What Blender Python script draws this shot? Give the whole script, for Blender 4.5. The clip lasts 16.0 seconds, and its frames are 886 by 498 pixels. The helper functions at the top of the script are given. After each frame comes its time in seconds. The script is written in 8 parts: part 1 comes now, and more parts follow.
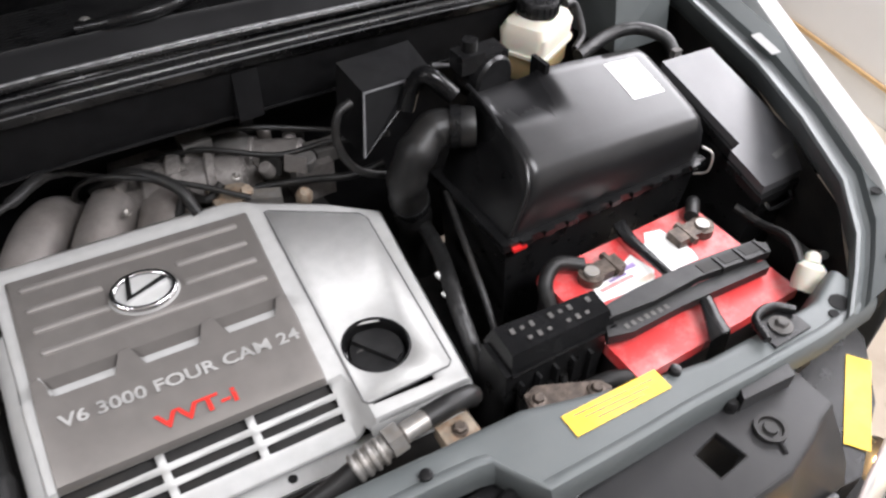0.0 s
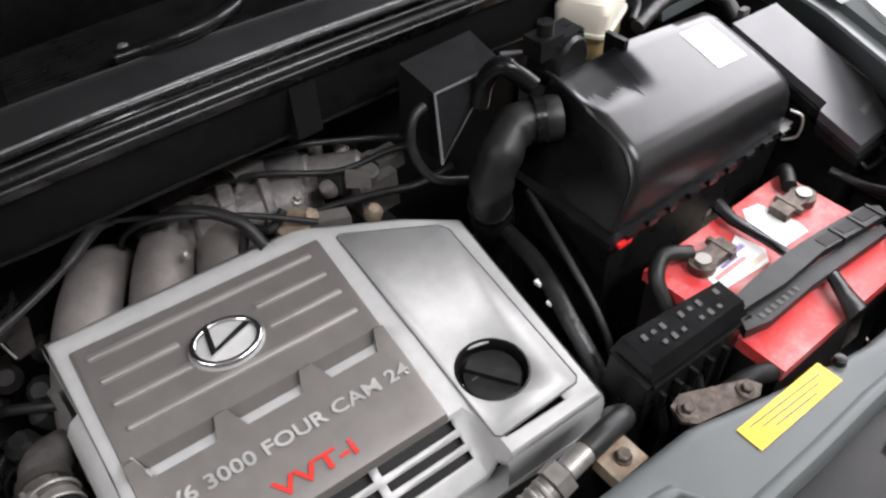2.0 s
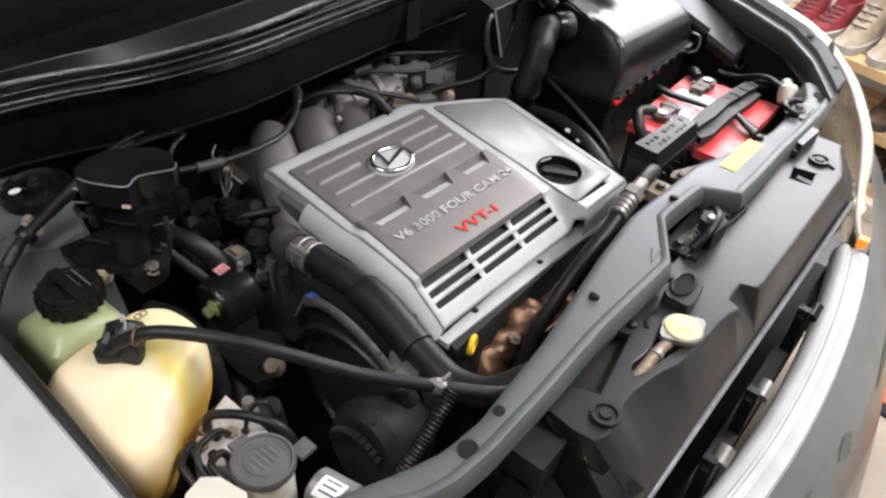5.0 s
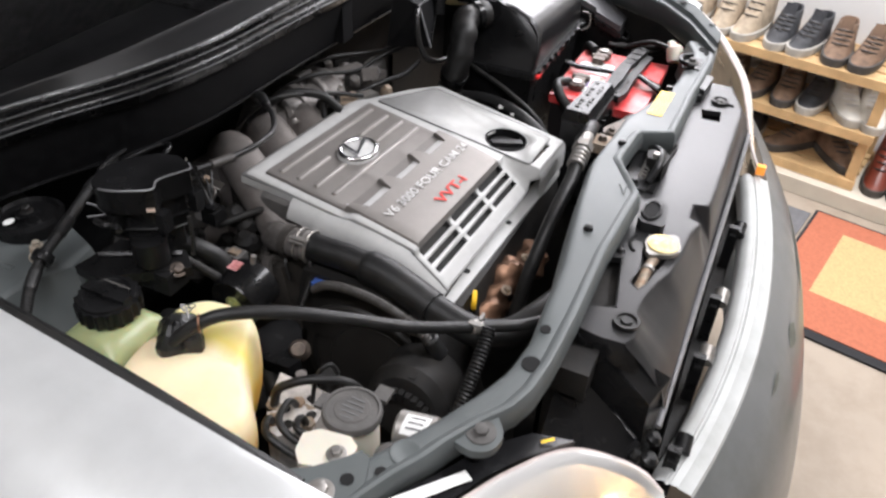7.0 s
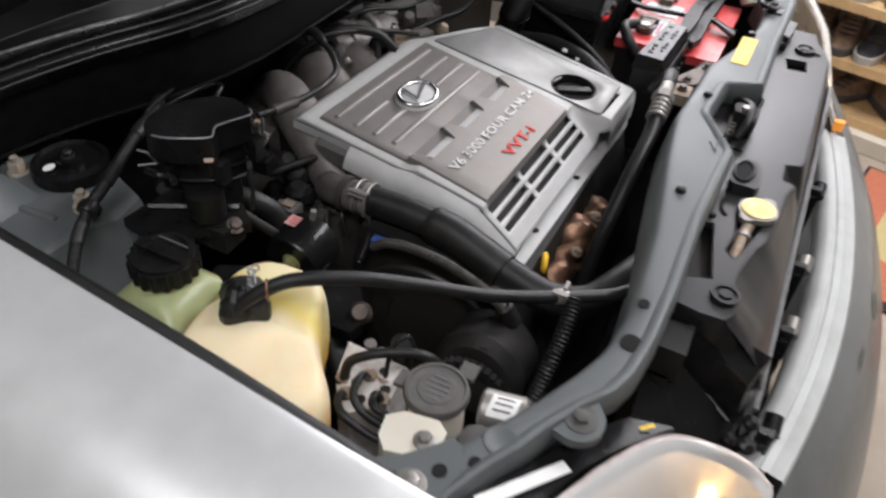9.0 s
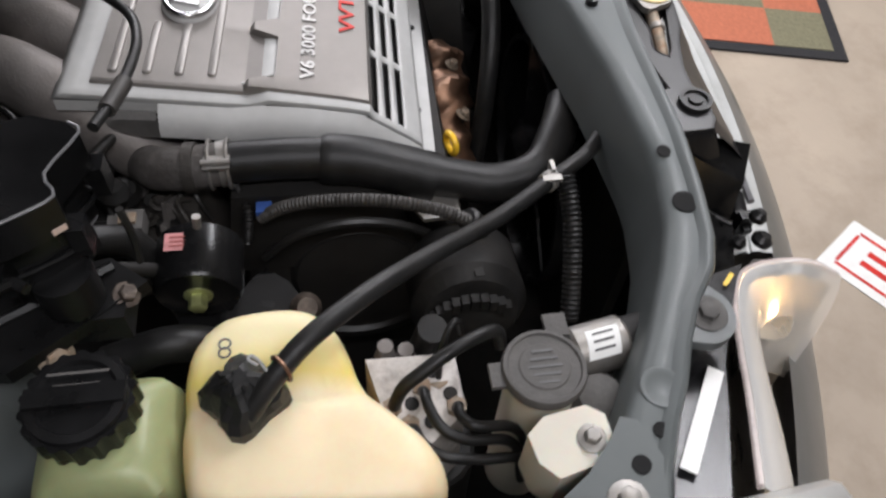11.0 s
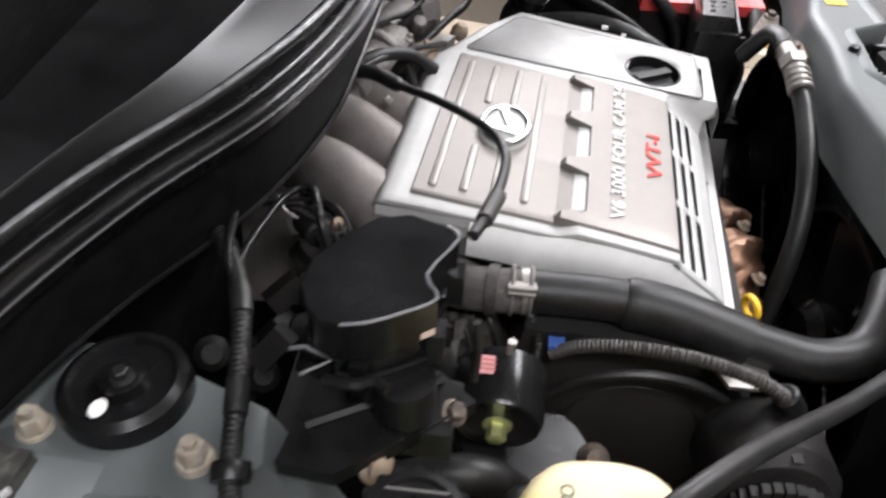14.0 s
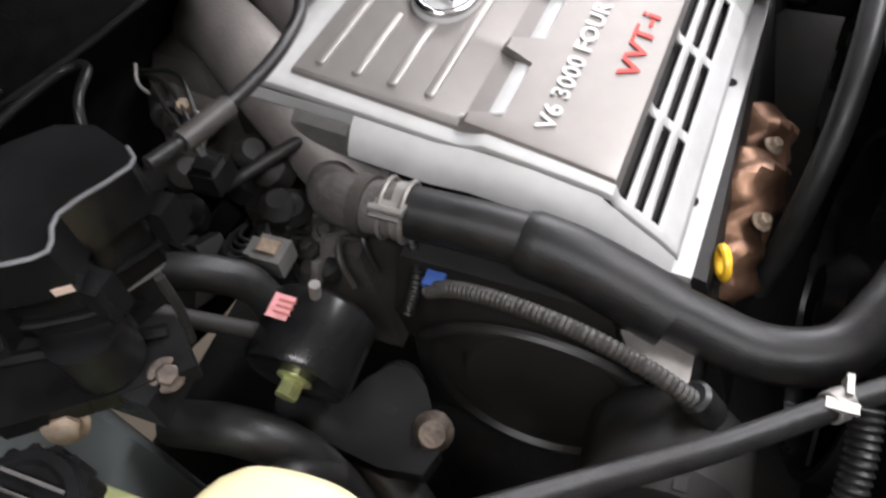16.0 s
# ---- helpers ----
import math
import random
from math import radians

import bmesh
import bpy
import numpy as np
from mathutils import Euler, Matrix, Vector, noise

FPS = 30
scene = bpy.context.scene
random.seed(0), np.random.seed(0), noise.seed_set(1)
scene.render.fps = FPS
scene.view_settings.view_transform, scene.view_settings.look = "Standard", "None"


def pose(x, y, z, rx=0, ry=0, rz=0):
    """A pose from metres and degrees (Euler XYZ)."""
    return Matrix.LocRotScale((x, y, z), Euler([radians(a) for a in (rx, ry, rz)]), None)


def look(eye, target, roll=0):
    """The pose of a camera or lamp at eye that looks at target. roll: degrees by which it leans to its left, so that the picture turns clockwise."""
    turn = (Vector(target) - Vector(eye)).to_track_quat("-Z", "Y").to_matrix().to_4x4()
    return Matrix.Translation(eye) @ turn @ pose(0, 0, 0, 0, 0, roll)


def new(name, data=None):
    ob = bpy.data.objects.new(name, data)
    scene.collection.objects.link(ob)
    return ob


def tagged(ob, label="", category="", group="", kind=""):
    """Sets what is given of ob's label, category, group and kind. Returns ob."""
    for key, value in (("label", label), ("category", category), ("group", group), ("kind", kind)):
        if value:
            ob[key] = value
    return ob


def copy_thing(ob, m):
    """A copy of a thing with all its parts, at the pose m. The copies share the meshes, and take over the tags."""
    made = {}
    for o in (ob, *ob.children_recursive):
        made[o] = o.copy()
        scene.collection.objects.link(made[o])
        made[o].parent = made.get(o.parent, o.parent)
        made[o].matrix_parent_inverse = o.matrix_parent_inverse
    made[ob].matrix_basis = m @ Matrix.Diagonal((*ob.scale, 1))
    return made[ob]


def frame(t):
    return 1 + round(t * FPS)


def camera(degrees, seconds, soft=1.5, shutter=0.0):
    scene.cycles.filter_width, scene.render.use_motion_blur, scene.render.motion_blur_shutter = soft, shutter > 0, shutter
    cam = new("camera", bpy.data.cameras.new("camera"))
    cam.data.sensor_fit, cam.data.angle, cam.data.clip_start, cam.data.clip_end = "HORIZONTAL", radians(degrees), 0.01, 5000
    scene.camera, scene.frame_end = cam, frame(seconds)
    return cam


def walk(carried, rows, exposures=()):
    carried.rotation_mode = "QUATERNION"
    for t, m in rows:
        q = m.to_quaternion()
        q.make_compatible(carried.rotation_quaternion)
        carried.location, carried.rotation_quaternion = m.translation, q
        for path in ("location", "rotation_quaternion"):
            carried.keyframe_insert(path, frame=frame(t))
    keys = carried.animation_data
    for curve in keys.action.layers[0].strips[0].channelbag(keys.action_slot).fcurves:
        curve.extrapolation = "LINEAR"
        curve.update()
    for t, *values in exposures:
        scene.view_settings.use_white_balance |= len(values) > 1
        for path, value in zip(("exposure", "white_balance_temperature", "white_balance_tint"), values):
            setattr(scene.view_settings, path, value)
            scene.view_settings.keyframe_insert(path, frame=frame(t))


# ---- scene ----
cam = camera(60.0, 16.0, soft=2.4, shutter=0.5)
PATH = [
    (0, (-0.077, -0.273, 1.468), (0.702, 0.935, 0.078), 1.1),
    (0.5, (-0.148, -0.304, 1.477), (0.662, 0.913, 0.112), 0.3),
    (1, (-0.178, -0.219, 1.469), (0.633, 0.988, 0.095), -1.5),
    (1.5, (-0.158, -0.149, 1.457), (0.696, 1.052, 0.104), -1.9),
    (2, (-0.152, -0.118, 1.433), (0.674, 1.021, 0.012), -3.5),
    (2.5, (-0.239, -0.128, 1.424), (0.679, 0.968, 0.026), -2.3),
    (3, (-0.533, -0.187, 1.435), (0.591, 0.795, 0.105), -1.4),
    (3.5, (-0.673, -0.236, 1.447), (0.579, 0.637, 0.154), 3.4),
    (4, (-0.745, -0.222, 1.454), (0.524, 0.588, 0.137), 5.3),
    (4.5, (-0.807, -0.246, 1.469), (0.388, 0.676, 0.157), 1.9),
    (4.7, (-0.809, -0.248, 1.475), (0.392, 0.684, 0.176), 3.1),
    (6.8, (-1.004, -0.143, 1.456), (0.465, 0.504, 0.263), 2.6),
    (7, (-1.022, -0.145, 1.45), (0.444, 0.479, 0.241), 2.8),
    (7.5, (-1.04, -0.14, 1.448), (0.443, 0.434, 0.236), 3.1),
    (8, (-1.051, -0.128, 1.447), (0.431, 0.461, 0.24), 3.3),
    (8.5, (-1.052, -0.104, 1.436), (0.401, 0.498, 0.2), 3.6),
    (9, (-0.983, -0.032, 1.411), (0.388, 0.561, 0.082), 4.1),
    (9.2, (-0.936, 0.0, 1.405), (0.414, 0.584, 0.05), 2.2),
    (11.3, (-0.813, 0.318, 1.318), (0.342, 0.028, -0.289), 5.5),
    (11.5, (-0.814, 0.333, 1.315), (0.343, 0.078, -0.296), 5.1),
    (12, (-0.806, 0.382, 1.321), (0.394, 0.253, -0.275), 4.5),
    (12.5, (-0.798, 0.439, 1.301), (0.442, 0.414, -0.268), 5.4),
    (13, (-0.8, 0.484, 1.291), (0.498, 0.597, -0.226), 2.7),
    (13.5, (-0.798, 0.487, 1.29), (0.53, 0.615, -0.2), 2.8),
    (14, (-0.786, 0.438, 1.286), (0.675, 0.568, -0.073), 1.7),
    (14.5, (-0.718, 0.34, 1.282), (0.7, 0.62, -0.1), -1.9),
    (15, (-0.644, 0.28, 1.259), (0.634, 0.777, -0.198), -5.6),
    (15.5, (-0.604, 0.223, 1.236), (0.512, 0.824, -0.311), -9.5),
    (16, (-0.587, 0.209, 1.214), (0.471, 0.73, -0.402), -7.8),
]
walk(cam, [(t, look(eye, target, roll)) for t, eye, target, roll in PATH],
     exposures=[(0, -0.05), (1.2, -0.2), (2, -0.28), (3.5, -0.2), (4.7, -0.22), (6.8, -0.17), (8, -0.32), (9.2, -0.65), (11.3, -0.58), (12.5, -0.36), (13.5, 0.12), (14.5, 0.25), (16, 0.22)])

# ---------------------------------------------------------------- light
world = bpy.data.worlds.new("world")
scene.world = world
world.use_nodes = True
world.node_tree.nodes["Background"].inputs[0].default_value = (0.92, 0.92, 1.0, 1)
world.node_tree.nodes["Background"].inputs[1].default_value = 0.3


def lamp(name, eye, target, sx, sy, watts, col):
    d = bpy.data.lights.new(name, "AREA")
    d.shape, d.size, d.size_y, d.energy, d.color = "RECTANGLE", sx, sy, watts, col
    ob = new(name, d)
    ob.matrix_world = look(eye, target)
    return ob


# Unseen ceiling lamps, assumed; placed by the highlights they should give.
lamp("ceiling_tube_light", (0.78, -0.84, 2.46), (0.78, -0.84, 0), 1.2, 0.30, 76, (0.955, 0.950, 1.0))
lamp("ceiling_tube_light", (-1.35, 0.0, 2.46), (-1.35, 0.0, 0), 0.30, 1.2, 38, (0.960, 0.950, 1.0))
# Broad unseen source, made up to give the lids and cover their sheen.
lamp("wall_tube_light", (1.93, 0.58, 1.68), (0.4, 0.54, 0.95), 1.7, 0.85, 76, (0.965, 0.945, 1.0))


# ---------------------------------------------------------------- materials
def mat(name, col, rough=0.5, metal=0.0, var=0.2, scale=25.0, bump=0.1, bscale=250.0, coat=0.0, trans=0.0, spec=0.5,
        dirt=None, dirt_amount=0.5, dirt_scale=9.0, rvar=0.12, emit=None, sss=0.0, island=0.0, ior=1.45):
    m = bpy.data.materials.new(name)
    m.use_nodes = True
    nt = m.node_tree
    b = nt.nodes["Principled BSDF"]
    tc = nt.nodes.new("ShaderNodeTexCoord")
    n1 = nt.nodes.new("ShaderNodeTexNoise")
    n1.inputs["Scale"].default_value, n1.inputs["Detail"].default_value = scale, 6
    n2 = nt.nodes.new("ShaderNodeTexNoise")
    n2.inputs["Scale"].default_value, n2.inputs["Detail"].default_value = bscale, 3
    for q in (n1, n2):
        nt.links.new(tc.outputs["Object"], q.inputs["Vector"])
    ramp = nt.nodes.new("ShaderNodeValToRGB")
    lo, hi = [tuple(min(1, c * k) for c in col) + (1,) for k in (1 - var, 1 + var)]
    ramp.color_ramp.elements[0].color, ramp.color_ramp.elements[1].color = lo, hi
    ramp.color_ramp.elements[0].position, ramp.color_ramp.elements[1].position = 0.3, 0.7
    nt.links.new(n1.outputs["Fac"], ramp.inputs["Fac"])
    out = ramp.outputs["Color"]
    if dirt:
        n3 = nt.nodes.new("ShaderNodeTexNoise")
        n3.inputs["Scale"].default_value, n3.inputs["Detail"].default_value, n3.inputs["Roughness"].default_value = dirt_scale, 8, 0.7
        nt.links.new(tc.outputs["Object"], n3.inputs["Vector"])
        r3 = nt.nodes.new("ShaderNodeMapRange")
        r3.inputs["From Min"].default_value, r3.inputs["From Max"].default_value = 0.45, 0.7
        r3.inputs["To Max"].default_value = dirt_amount
        nt.links.new(n3.outputs["Fac"], r3.inputs["Value"])
        mix = nt.nodes.new("ShaderNodeMix")
        mix.data_type = "RGBA"
        nt.links.new(r3.outputs["Result"], mix.inputs["Factor"])
        nt.links.new(out, mix.inputs["A"])
        mix.inputs["B"].default_value = (*dirt, 1)
        out = mix.outputs["Result"]
    nt.links.new(out, b.inputs["Base Color"])
    rr = nt.nodes.new("ShaderNodeMapRange")
    rr.inputs["To Min"].default_value, rr.inputs["To Max"].default_value = max(0.03, rough - rvar), min(1, rough + rvar)
    nt.links.new(n1.outputs["Fac"], rr.inputs["Value"])
    nt.links.new(rr.outputs["Result"], b.inputs["Roughness"])
    bp = nt.nodes.new("ShaderNodeBump")
    bp.inputs["Strength"].default_value, bp.inputs["Distance"].default_value = bump, 0.002
    nt.links.new(n2.outputs["Fac"], bp.inputs["Height"])
    nt.links.new(bp.outputs["Normal"], b.inputs["Normal"])
    b.inputs["Metallic"].default_value, b.inputs["Coat Weight"].default_value = metal, coat
    b.inputs["Transmission Weight"].default_value, b.inputs["Specular IOR Level"].default_value = trans, spec
    b.inputs["IOR"].default_value = ior
    if sss:
        b.inputs["Subsurface Weight"].default_value, b.inputs["Subsurface Scale"].default_value = sss, 0.02
    if emit:
        b.inputs["Emission Color"].default_value, b.inputs["Emission Strength"].default_value = (*emit[:3], 1), emit[3]
    return m


SILVER = mat("silver painted plastic", (0.46, 0.46, 0.45), 0.60, 0.22, 0.05, 60, 0.05, 900, rvar=0.05, dirt=(0.30, 0.29, 0.27), dirt_amount=0.25)
TAUPE = mat("taupe painted plastic", (0.215, 0.200, 0.187), 0.50, 0.6, 0.06, 50, 0.06, 900, rvar=0.06, dirt=(0.22, 0.21, 0.195), dirt_amount=0.3)
# The panel's taupe with the recess shade put into the colour.
RECESS = mat("taupe darkened for recess shade", (0.165, 0.153, 0.143), 0.48, 0.5, 0.06, 50, 0.04, 900, rvar=0.06)
RIBTAUPE = mat("paler taupe for the ribs", (0.31, 0.293, 0.277), 0.46, 0.5, 0.06)
LIDM = mat("glossy black lid plastic", (0.006, 0.006, 0.0064), 0.30, 0, 0.3, 9, 0.10, 38, rvar=0.10, dirt=(0.02, 0.02, 0.02), dirt_amount=0.3, dirt_scale=14)


def streaks(m):
    """Dull streaks running down from the lid's ridge, taking out its gloss where reflections end."""
    nt = m.node_tree
    b = nt.nodes["Principled BSDF"]
    g = nt.nodes.new("ShaderNodeNewGeometry")
    sep = nt.nodes.new("ShaderNodeSeparateXYZ")
    nt.links.new(g.outputs["Position"], sep.inputs["Vector"])
    mp = nt.nodes.new("ShaderNodeMapping")
    mp.inputs["Scale"].default_value = (1.0, 0.16, 0.1)
    nt.links.new(g.outputs["Position"], mp.inputs["Vector"])
    ns = nt.nodes.new("ShaderNodeTexNoise")
    ns.inputs["Scale"].default_value, ns.inputs["Detail"].default_value = 78.0, 6
    nt.links.new(mp.outputs["Vector"], ns.inputs["Vector"])
    def op(kind, p, q):
        n = nt.nodes.new("ShaderNodeMath")
        n.operation = kind
        for k, v in enumerate((p, q)):
            if isinstance(v, float):
                n.inputs[k].default_value = v
            else:
                nt.links.new(v, n.inputs[k])
        return n.outputs[0]
    reach = op("MULTIPLY", ns.outputs["Fac"], 0.16)
    lim = op("SUBTRACT", 0.452, reach)
    d = op("SUBTRACT", sep.outputs["Y"], lim)
    d2 = op("SUBTRACT", op("ADD", 0.45, op("MULTIPLY", ns.outputs["Fac"], 0.12)), sep.outputs["X"])
    both = op("MINIMUM", d, d2)
    rng = nt.nodes.new("ShaderNodeMapRange")
    rng.inputs["From Min"].default_value, rng.inputs["From Max"].default_value = -0.002, 0.002
    nt.links.new(both, rng.inputs["Value"])
    mx = nt.nodes.new("ShaderNodeMix")
    old = b.inputs["Roughness"].links[0].from_socket
    nt.links.new(rng.outputs["Result"], mx.inputs["Factor"])
    nt.links.new(old, mx.inputs["A"])
    mx.inputs["B"].default_value = 0.5
    nt.links.new(mx.outputs["Result"], b.inputs["Roughness"])
    gl = nt.nodes.new("ShaderNodeMapRange")
    gl.inputs["To Min"].default_value, gl.inputs["To Max"].default_value = 0.42, 0.12
    nt.links.new(rng.outputs["Result"], gl.inputs["Value"])
    nt.links.new(gl.outputs["Result"], b.inputs["Specular IOR Level"])


# The lid's unreflecting zone is put into its material as dull streaks.
streaks(LIDM)
WETRUB = mat("wet black rubber", (0.012, 0.012, 0.0125), 0.27, 0, 0.4, 40, 0.12, 60, coat=0.6, rvar=0.10)
GRIME = mat("grimy dark casting", (0.050, 0.045, 0.040), 0.6, 0.3, 0.3, 30, 0.4, 240, dirt=(0.03, 0.026, 0.022), dirt_amount=0.7, dirt_scale=18)
# Pale colour that paints the highlight onto the black seal's crest.
CRESTSHINE = mat("pale painted shine on seal crest", (0.19, 0.19, 0.195), 0.32, 0.25, 0.35, 90, 0.2, 200, spec=0.7, dirt=(0.03, 0.03, 0.03), dirt_amount=0.5, dirt_scale=40)
# Pale grey for real seams and for light painted along black edges.
SILVERTRIM = mat("pale grey for seams and lit edges", (0.16, 0.16, 0.165), 0.35, 0.3, 0.2, 60)
CHROME = mat("chrome", (0.66, 0.66, 0.67), 0.16, 1.0, 0.03, rvar=0.05, bump=0.02)
WHITEINK = mat("pale grey metallic ink", (0.47, 0.465, 0.45), 0.46, 0.4)
REDINK = mat("red ink", (0.504, 0.0216, 0.0144), 0.5)
BLACKP = mat("black moulded plastic", (0.008, 0.008, 0.0083), 0.30, 0, 0.3, 40, 0.15, 700, spec=0.30, dirt=(0.016, 0.0155, 0.015), dirt_amount=0.4)
SATIN = mat("satin black plastic", (0.007, 0.007, 0.0073), 0.24, 0, 0.3, 20, 0.06, 500, spec=0.27, dirt=(0.012, 0.012, 0.012), dirt_amount=0.3, dirt_scale=14)
GREYTOP = mat("dusty dark grey plastic", (0.010, 0.010, 0.0108), 0.22, 0, 0.2, 20, 0.08, 500, spec=0.34, dirt=(0.026, 0.026, 0.026), dirt_amount=0.35)
PANELM = mat("dusty moulded panel plastic", (0.014, 0.014, 0.0148), 0.36, 0, 0.10, 9, 0.06, 500, spec=0.5, rvar=0.06, dirt=(0.024, 0.0235, 0.023), dirt_amount=0.5, dirt_scale=14)
RUBBER = mat("black rubber", (0.010, 0.010, 0.010), 0.42, 0, 0.3, 50, 0.2, 600, spec=0.36, dirt=(0.028, 0.025, 0.022), dirt_amount=0.4, dirt_scale=18)
GREYRUB = mat("grey corrugated tube plastic", (0.036, 0.033, 0.030), 0.5, 0, 0.2, 60)
DARK = mat("grimy black underbonnet metal", (0.013, 0.0125, 0.012), 0.6, 0.1, 0.5, 18, 0.3, 120, spec=0.3, dirt=(0.03, 0.025, 0.02), dirt_amount=0.45, dirt_scale=16)
INSUL = mat("black felt insulation", (0.0065, 0.0065, 0.007), 0.65, 0, 0.4, 60, 0.2, 400, spec=0.1, dirt=(0.012, 0.012, 0.012), dirt_amount=0.5)
PAINT = mat("grey green body paint", (0.088, 0.098, 0.098), 0.50, 0.15, 0.08, 18, 0.03, 600, coat=0.03, dirt=(0.115, 0.12, 0.117), dirt_amount=0.35, dirt_scale=7)
FENDER = mat("silver grey metallic car paint", (0.54, 0.55, 0.545), 0.34, 0.35, 0.04, 30, 0.02, 1500, coat=0.35, dirt=(0.38, 0.39, 0.37), dirt_amount=0.3, dirt_scale=5, rvar=0.05)
FASCIA = mat("grey metallic bumper paint", (0.165, 0.172, 0.172), 0.38, 0.45, 0.08, 16, 0.03, 900, coat=0.3, dirt=(0.09, 0.10, 0.085), dirt_amount=0.55, dirt_scale=6)
ALU = mat("cast aluminium with grime", (0.205, 0.188, 0.177), 0.55, 0.45, 0.22, 16, 0.25, 300, dirt=(0.095, 0.078, 0.066), dirt_amount=0.65, dirt_scale=10)
PITALU = mat("pale pitted aluminium", (0.56, 0.53, 0.50), 0.6, 0.25, 0.15, 60, 0.3, 260, dirt=(0.20, 0.17, 0.15), dirt_amount=0.6, dirt_scale=70)
THROTTLE = mat("oil stained casting", (0.185, 0.172, 0.162), 0.5, 0.4, 0.3, 34, 0.6, 130, dirt=(0.028, 0.025, 0.022), dirt_amount=0.9, dirt_scale=34)
STEEL = mat("zinc plated steel", (0.27, 0.26, 0.245), 0.45, 0.65, 0.15, 80, 0.1, 400, dirt=(0.25, 0.2, 0.15), dirt_amount=0.4, dirt_scale=60)
PALERUST = mat("pale corroded zinc", (0.34, 0.31, 0.26), 0.65, 0.2, 0.25, 110, 0.4, 260, dirt=(0.40, 0.27, 0.15), dirt_amount=0.6, dirt_scale=80)
RUST = mat("rusty plated steel", (0.26, 0.215, 0.165), 0.6, 0.4, 0.3, 120, 0.3, 300, dirt=(0.26, 0.13, 0.06), dirt_amount=0.7, dirt_scale=90)
COPPER = mat("heat stained exhaust shield", (0.22, 0.125, 0.08), 0.42, 0.8, 0.5, 25, 0.9, 45, dirt=(0.08, 0.05, 0.035), dirt_amount=0.7, dirt_scale=22)
DUSTBLACK = mat("dusty black cover plastic", (0.012, 0.0115, 0.011), 0.42, 0, 0.3, 16, 0.08, 400, spec=0.4, dirt=(0.028, 0.026, 0.024), dirt_amount=0.4, dirt_scale=12)
LIPP = mat("light grey nose panel paint", (0.44, 0.45, 0.44), 0.52, 0.05, 0.06, 20, 0.04, 900, spec=0.3, dirt=(0.30, 0.30, 0.28), dirt_amount=0.5, dirt_scale=12, rvar=0.08)
CLAMPM = mat("corroded dark clamp metal", (0.070, 0.056, 0.047), 0.5, 0.6, 0.4, 120, 0.4, 260, dirt=(0.24, 0.19, 0.15), dirt_amount=0.4, dirt_scale=70)
MATTEB = mat("matt black plastic", (0.009, 0.009, 0.0092), 0.5, 0, 0.3, 40, 0.2, 500, spec=0.35, dirt=(0.03, 0.03, 0.029), dirt_amount=0.4, dirt_scale=30)
COWL = mat("weathered black scuttle plastic", (0.007, 0.007, 0.0074), 0.46, 0, 0.3, 20, 0.1, 300, spec=0.24, dirt=(0.016, 0.016, 0.016), dirt_amount=0.4, dirt_scale=12)
LINER = mat("black bonnet liner felt", (0.075, 0.075, 0.080), 0.85, 0, 0.3, 60, 0.3, 300, spec=0.2)
RIMM = mat("pale worn lens rim plastic", (0.42, 0.36, 0.34), 0.35, 0, 0.2, 60)
CAPY = mat("faded yellow print", (0.80, 0.60, 0.20), 0.5, 0, 0.1, 60, 0.1, 300, dirt=(0.80, 0.74, 0.60), dirt_amount=0.8, dirt_scale=40)
MUCK = mat("mud caked paint", (0.022, 0.021, 0.019), 0.7, 0, 0.5, 60, 0.8, 120, dirt=(0.09, 0.092, 0.078), dirt_amount=0.8, dirt_scale=70)
# Base grey raised to carry the reflection of ceiling and wall.
FUSEL = mat("grey with reflection painted in", (0.055, 0.055, 0.058), 0.42, 0, 0.12, 20, 0.05, 500, dirt=(0.09, 0.09, 0.09), dirt_amount=0.3)
SEALR = mat("broad black seal rubber", (0.005, 0.005, 0.0053), 0.27, 0, 0.25, 30, 0.04, 300, spec=0.55, rvar=0.06)
FLANGEM = mat("satin black flange rubber", (0.010, 0.010, 0.0104), 0.38, 0, 0.2, 14, 0.04, 300, spec=0.6, rvar=0.05)
SCUFF = mat("dark scuffed paint", (0.10, 0.105, 0.085), 0.7, 0, 0.3, 60, 0.2, 300)
BATRED = mat("red battery case plastic", (0.60, 0.05, 0.05), 0.4, 0, 0.08, 30, 0.05, 500, dirt=(0.50, 0.28, 0.27), dirt_amount=0.75, dirt_scale=16)
BATSIDE = mat("black battery case plastic", (0.014, 0.012, 0.012), 0.45)

YELLOW = mat("yellow sticker", (0.78, 0.50, 0.03), 0.45, 0, 0.08, 40, dirt=(0.70, 0.50, 0.15), dirt_amount=0.4)
AMBER = mat("amber lens plastic", (0.75, 0.25, 0.02), 0.25, 0, 0.1, emit=(1.0, 0.35, 0.05, 0.6))
WHITEL = mat("white label paper", (0.74, 0.74, 0.72), 0.5, 0, 0.04, 40)
BEIGELAB = mat("dusty printed label", (0.62, 0.48, 0.40), 0.5, 0, 0.15, 60)
BLUELAB = mat("purple and blue print", (0.30, 0.22, 0.45), 0.5, 0, 0.5, 60)
MILKY = mat("milky reservoir plastic", (0.56, 0.53, 0.45), 0.4, 0, 0.06, 20, 0.05, sss=0.2)
FLUID = mat("amber stained reservoir plastic", (0.36, 0.27, 0.14), 0.4, 0, 0.12, 20, 0.05, sss=0.2)
CREAM = mat("cream tank plastic", (0.80, 0.68, 0.46), 0.45, 0, 0.06, 12, 0.06, 400, sss=0.25, dirt=(0.72, 0.52, 0.25), dirt_amount=0.4, dirt_scale=8)
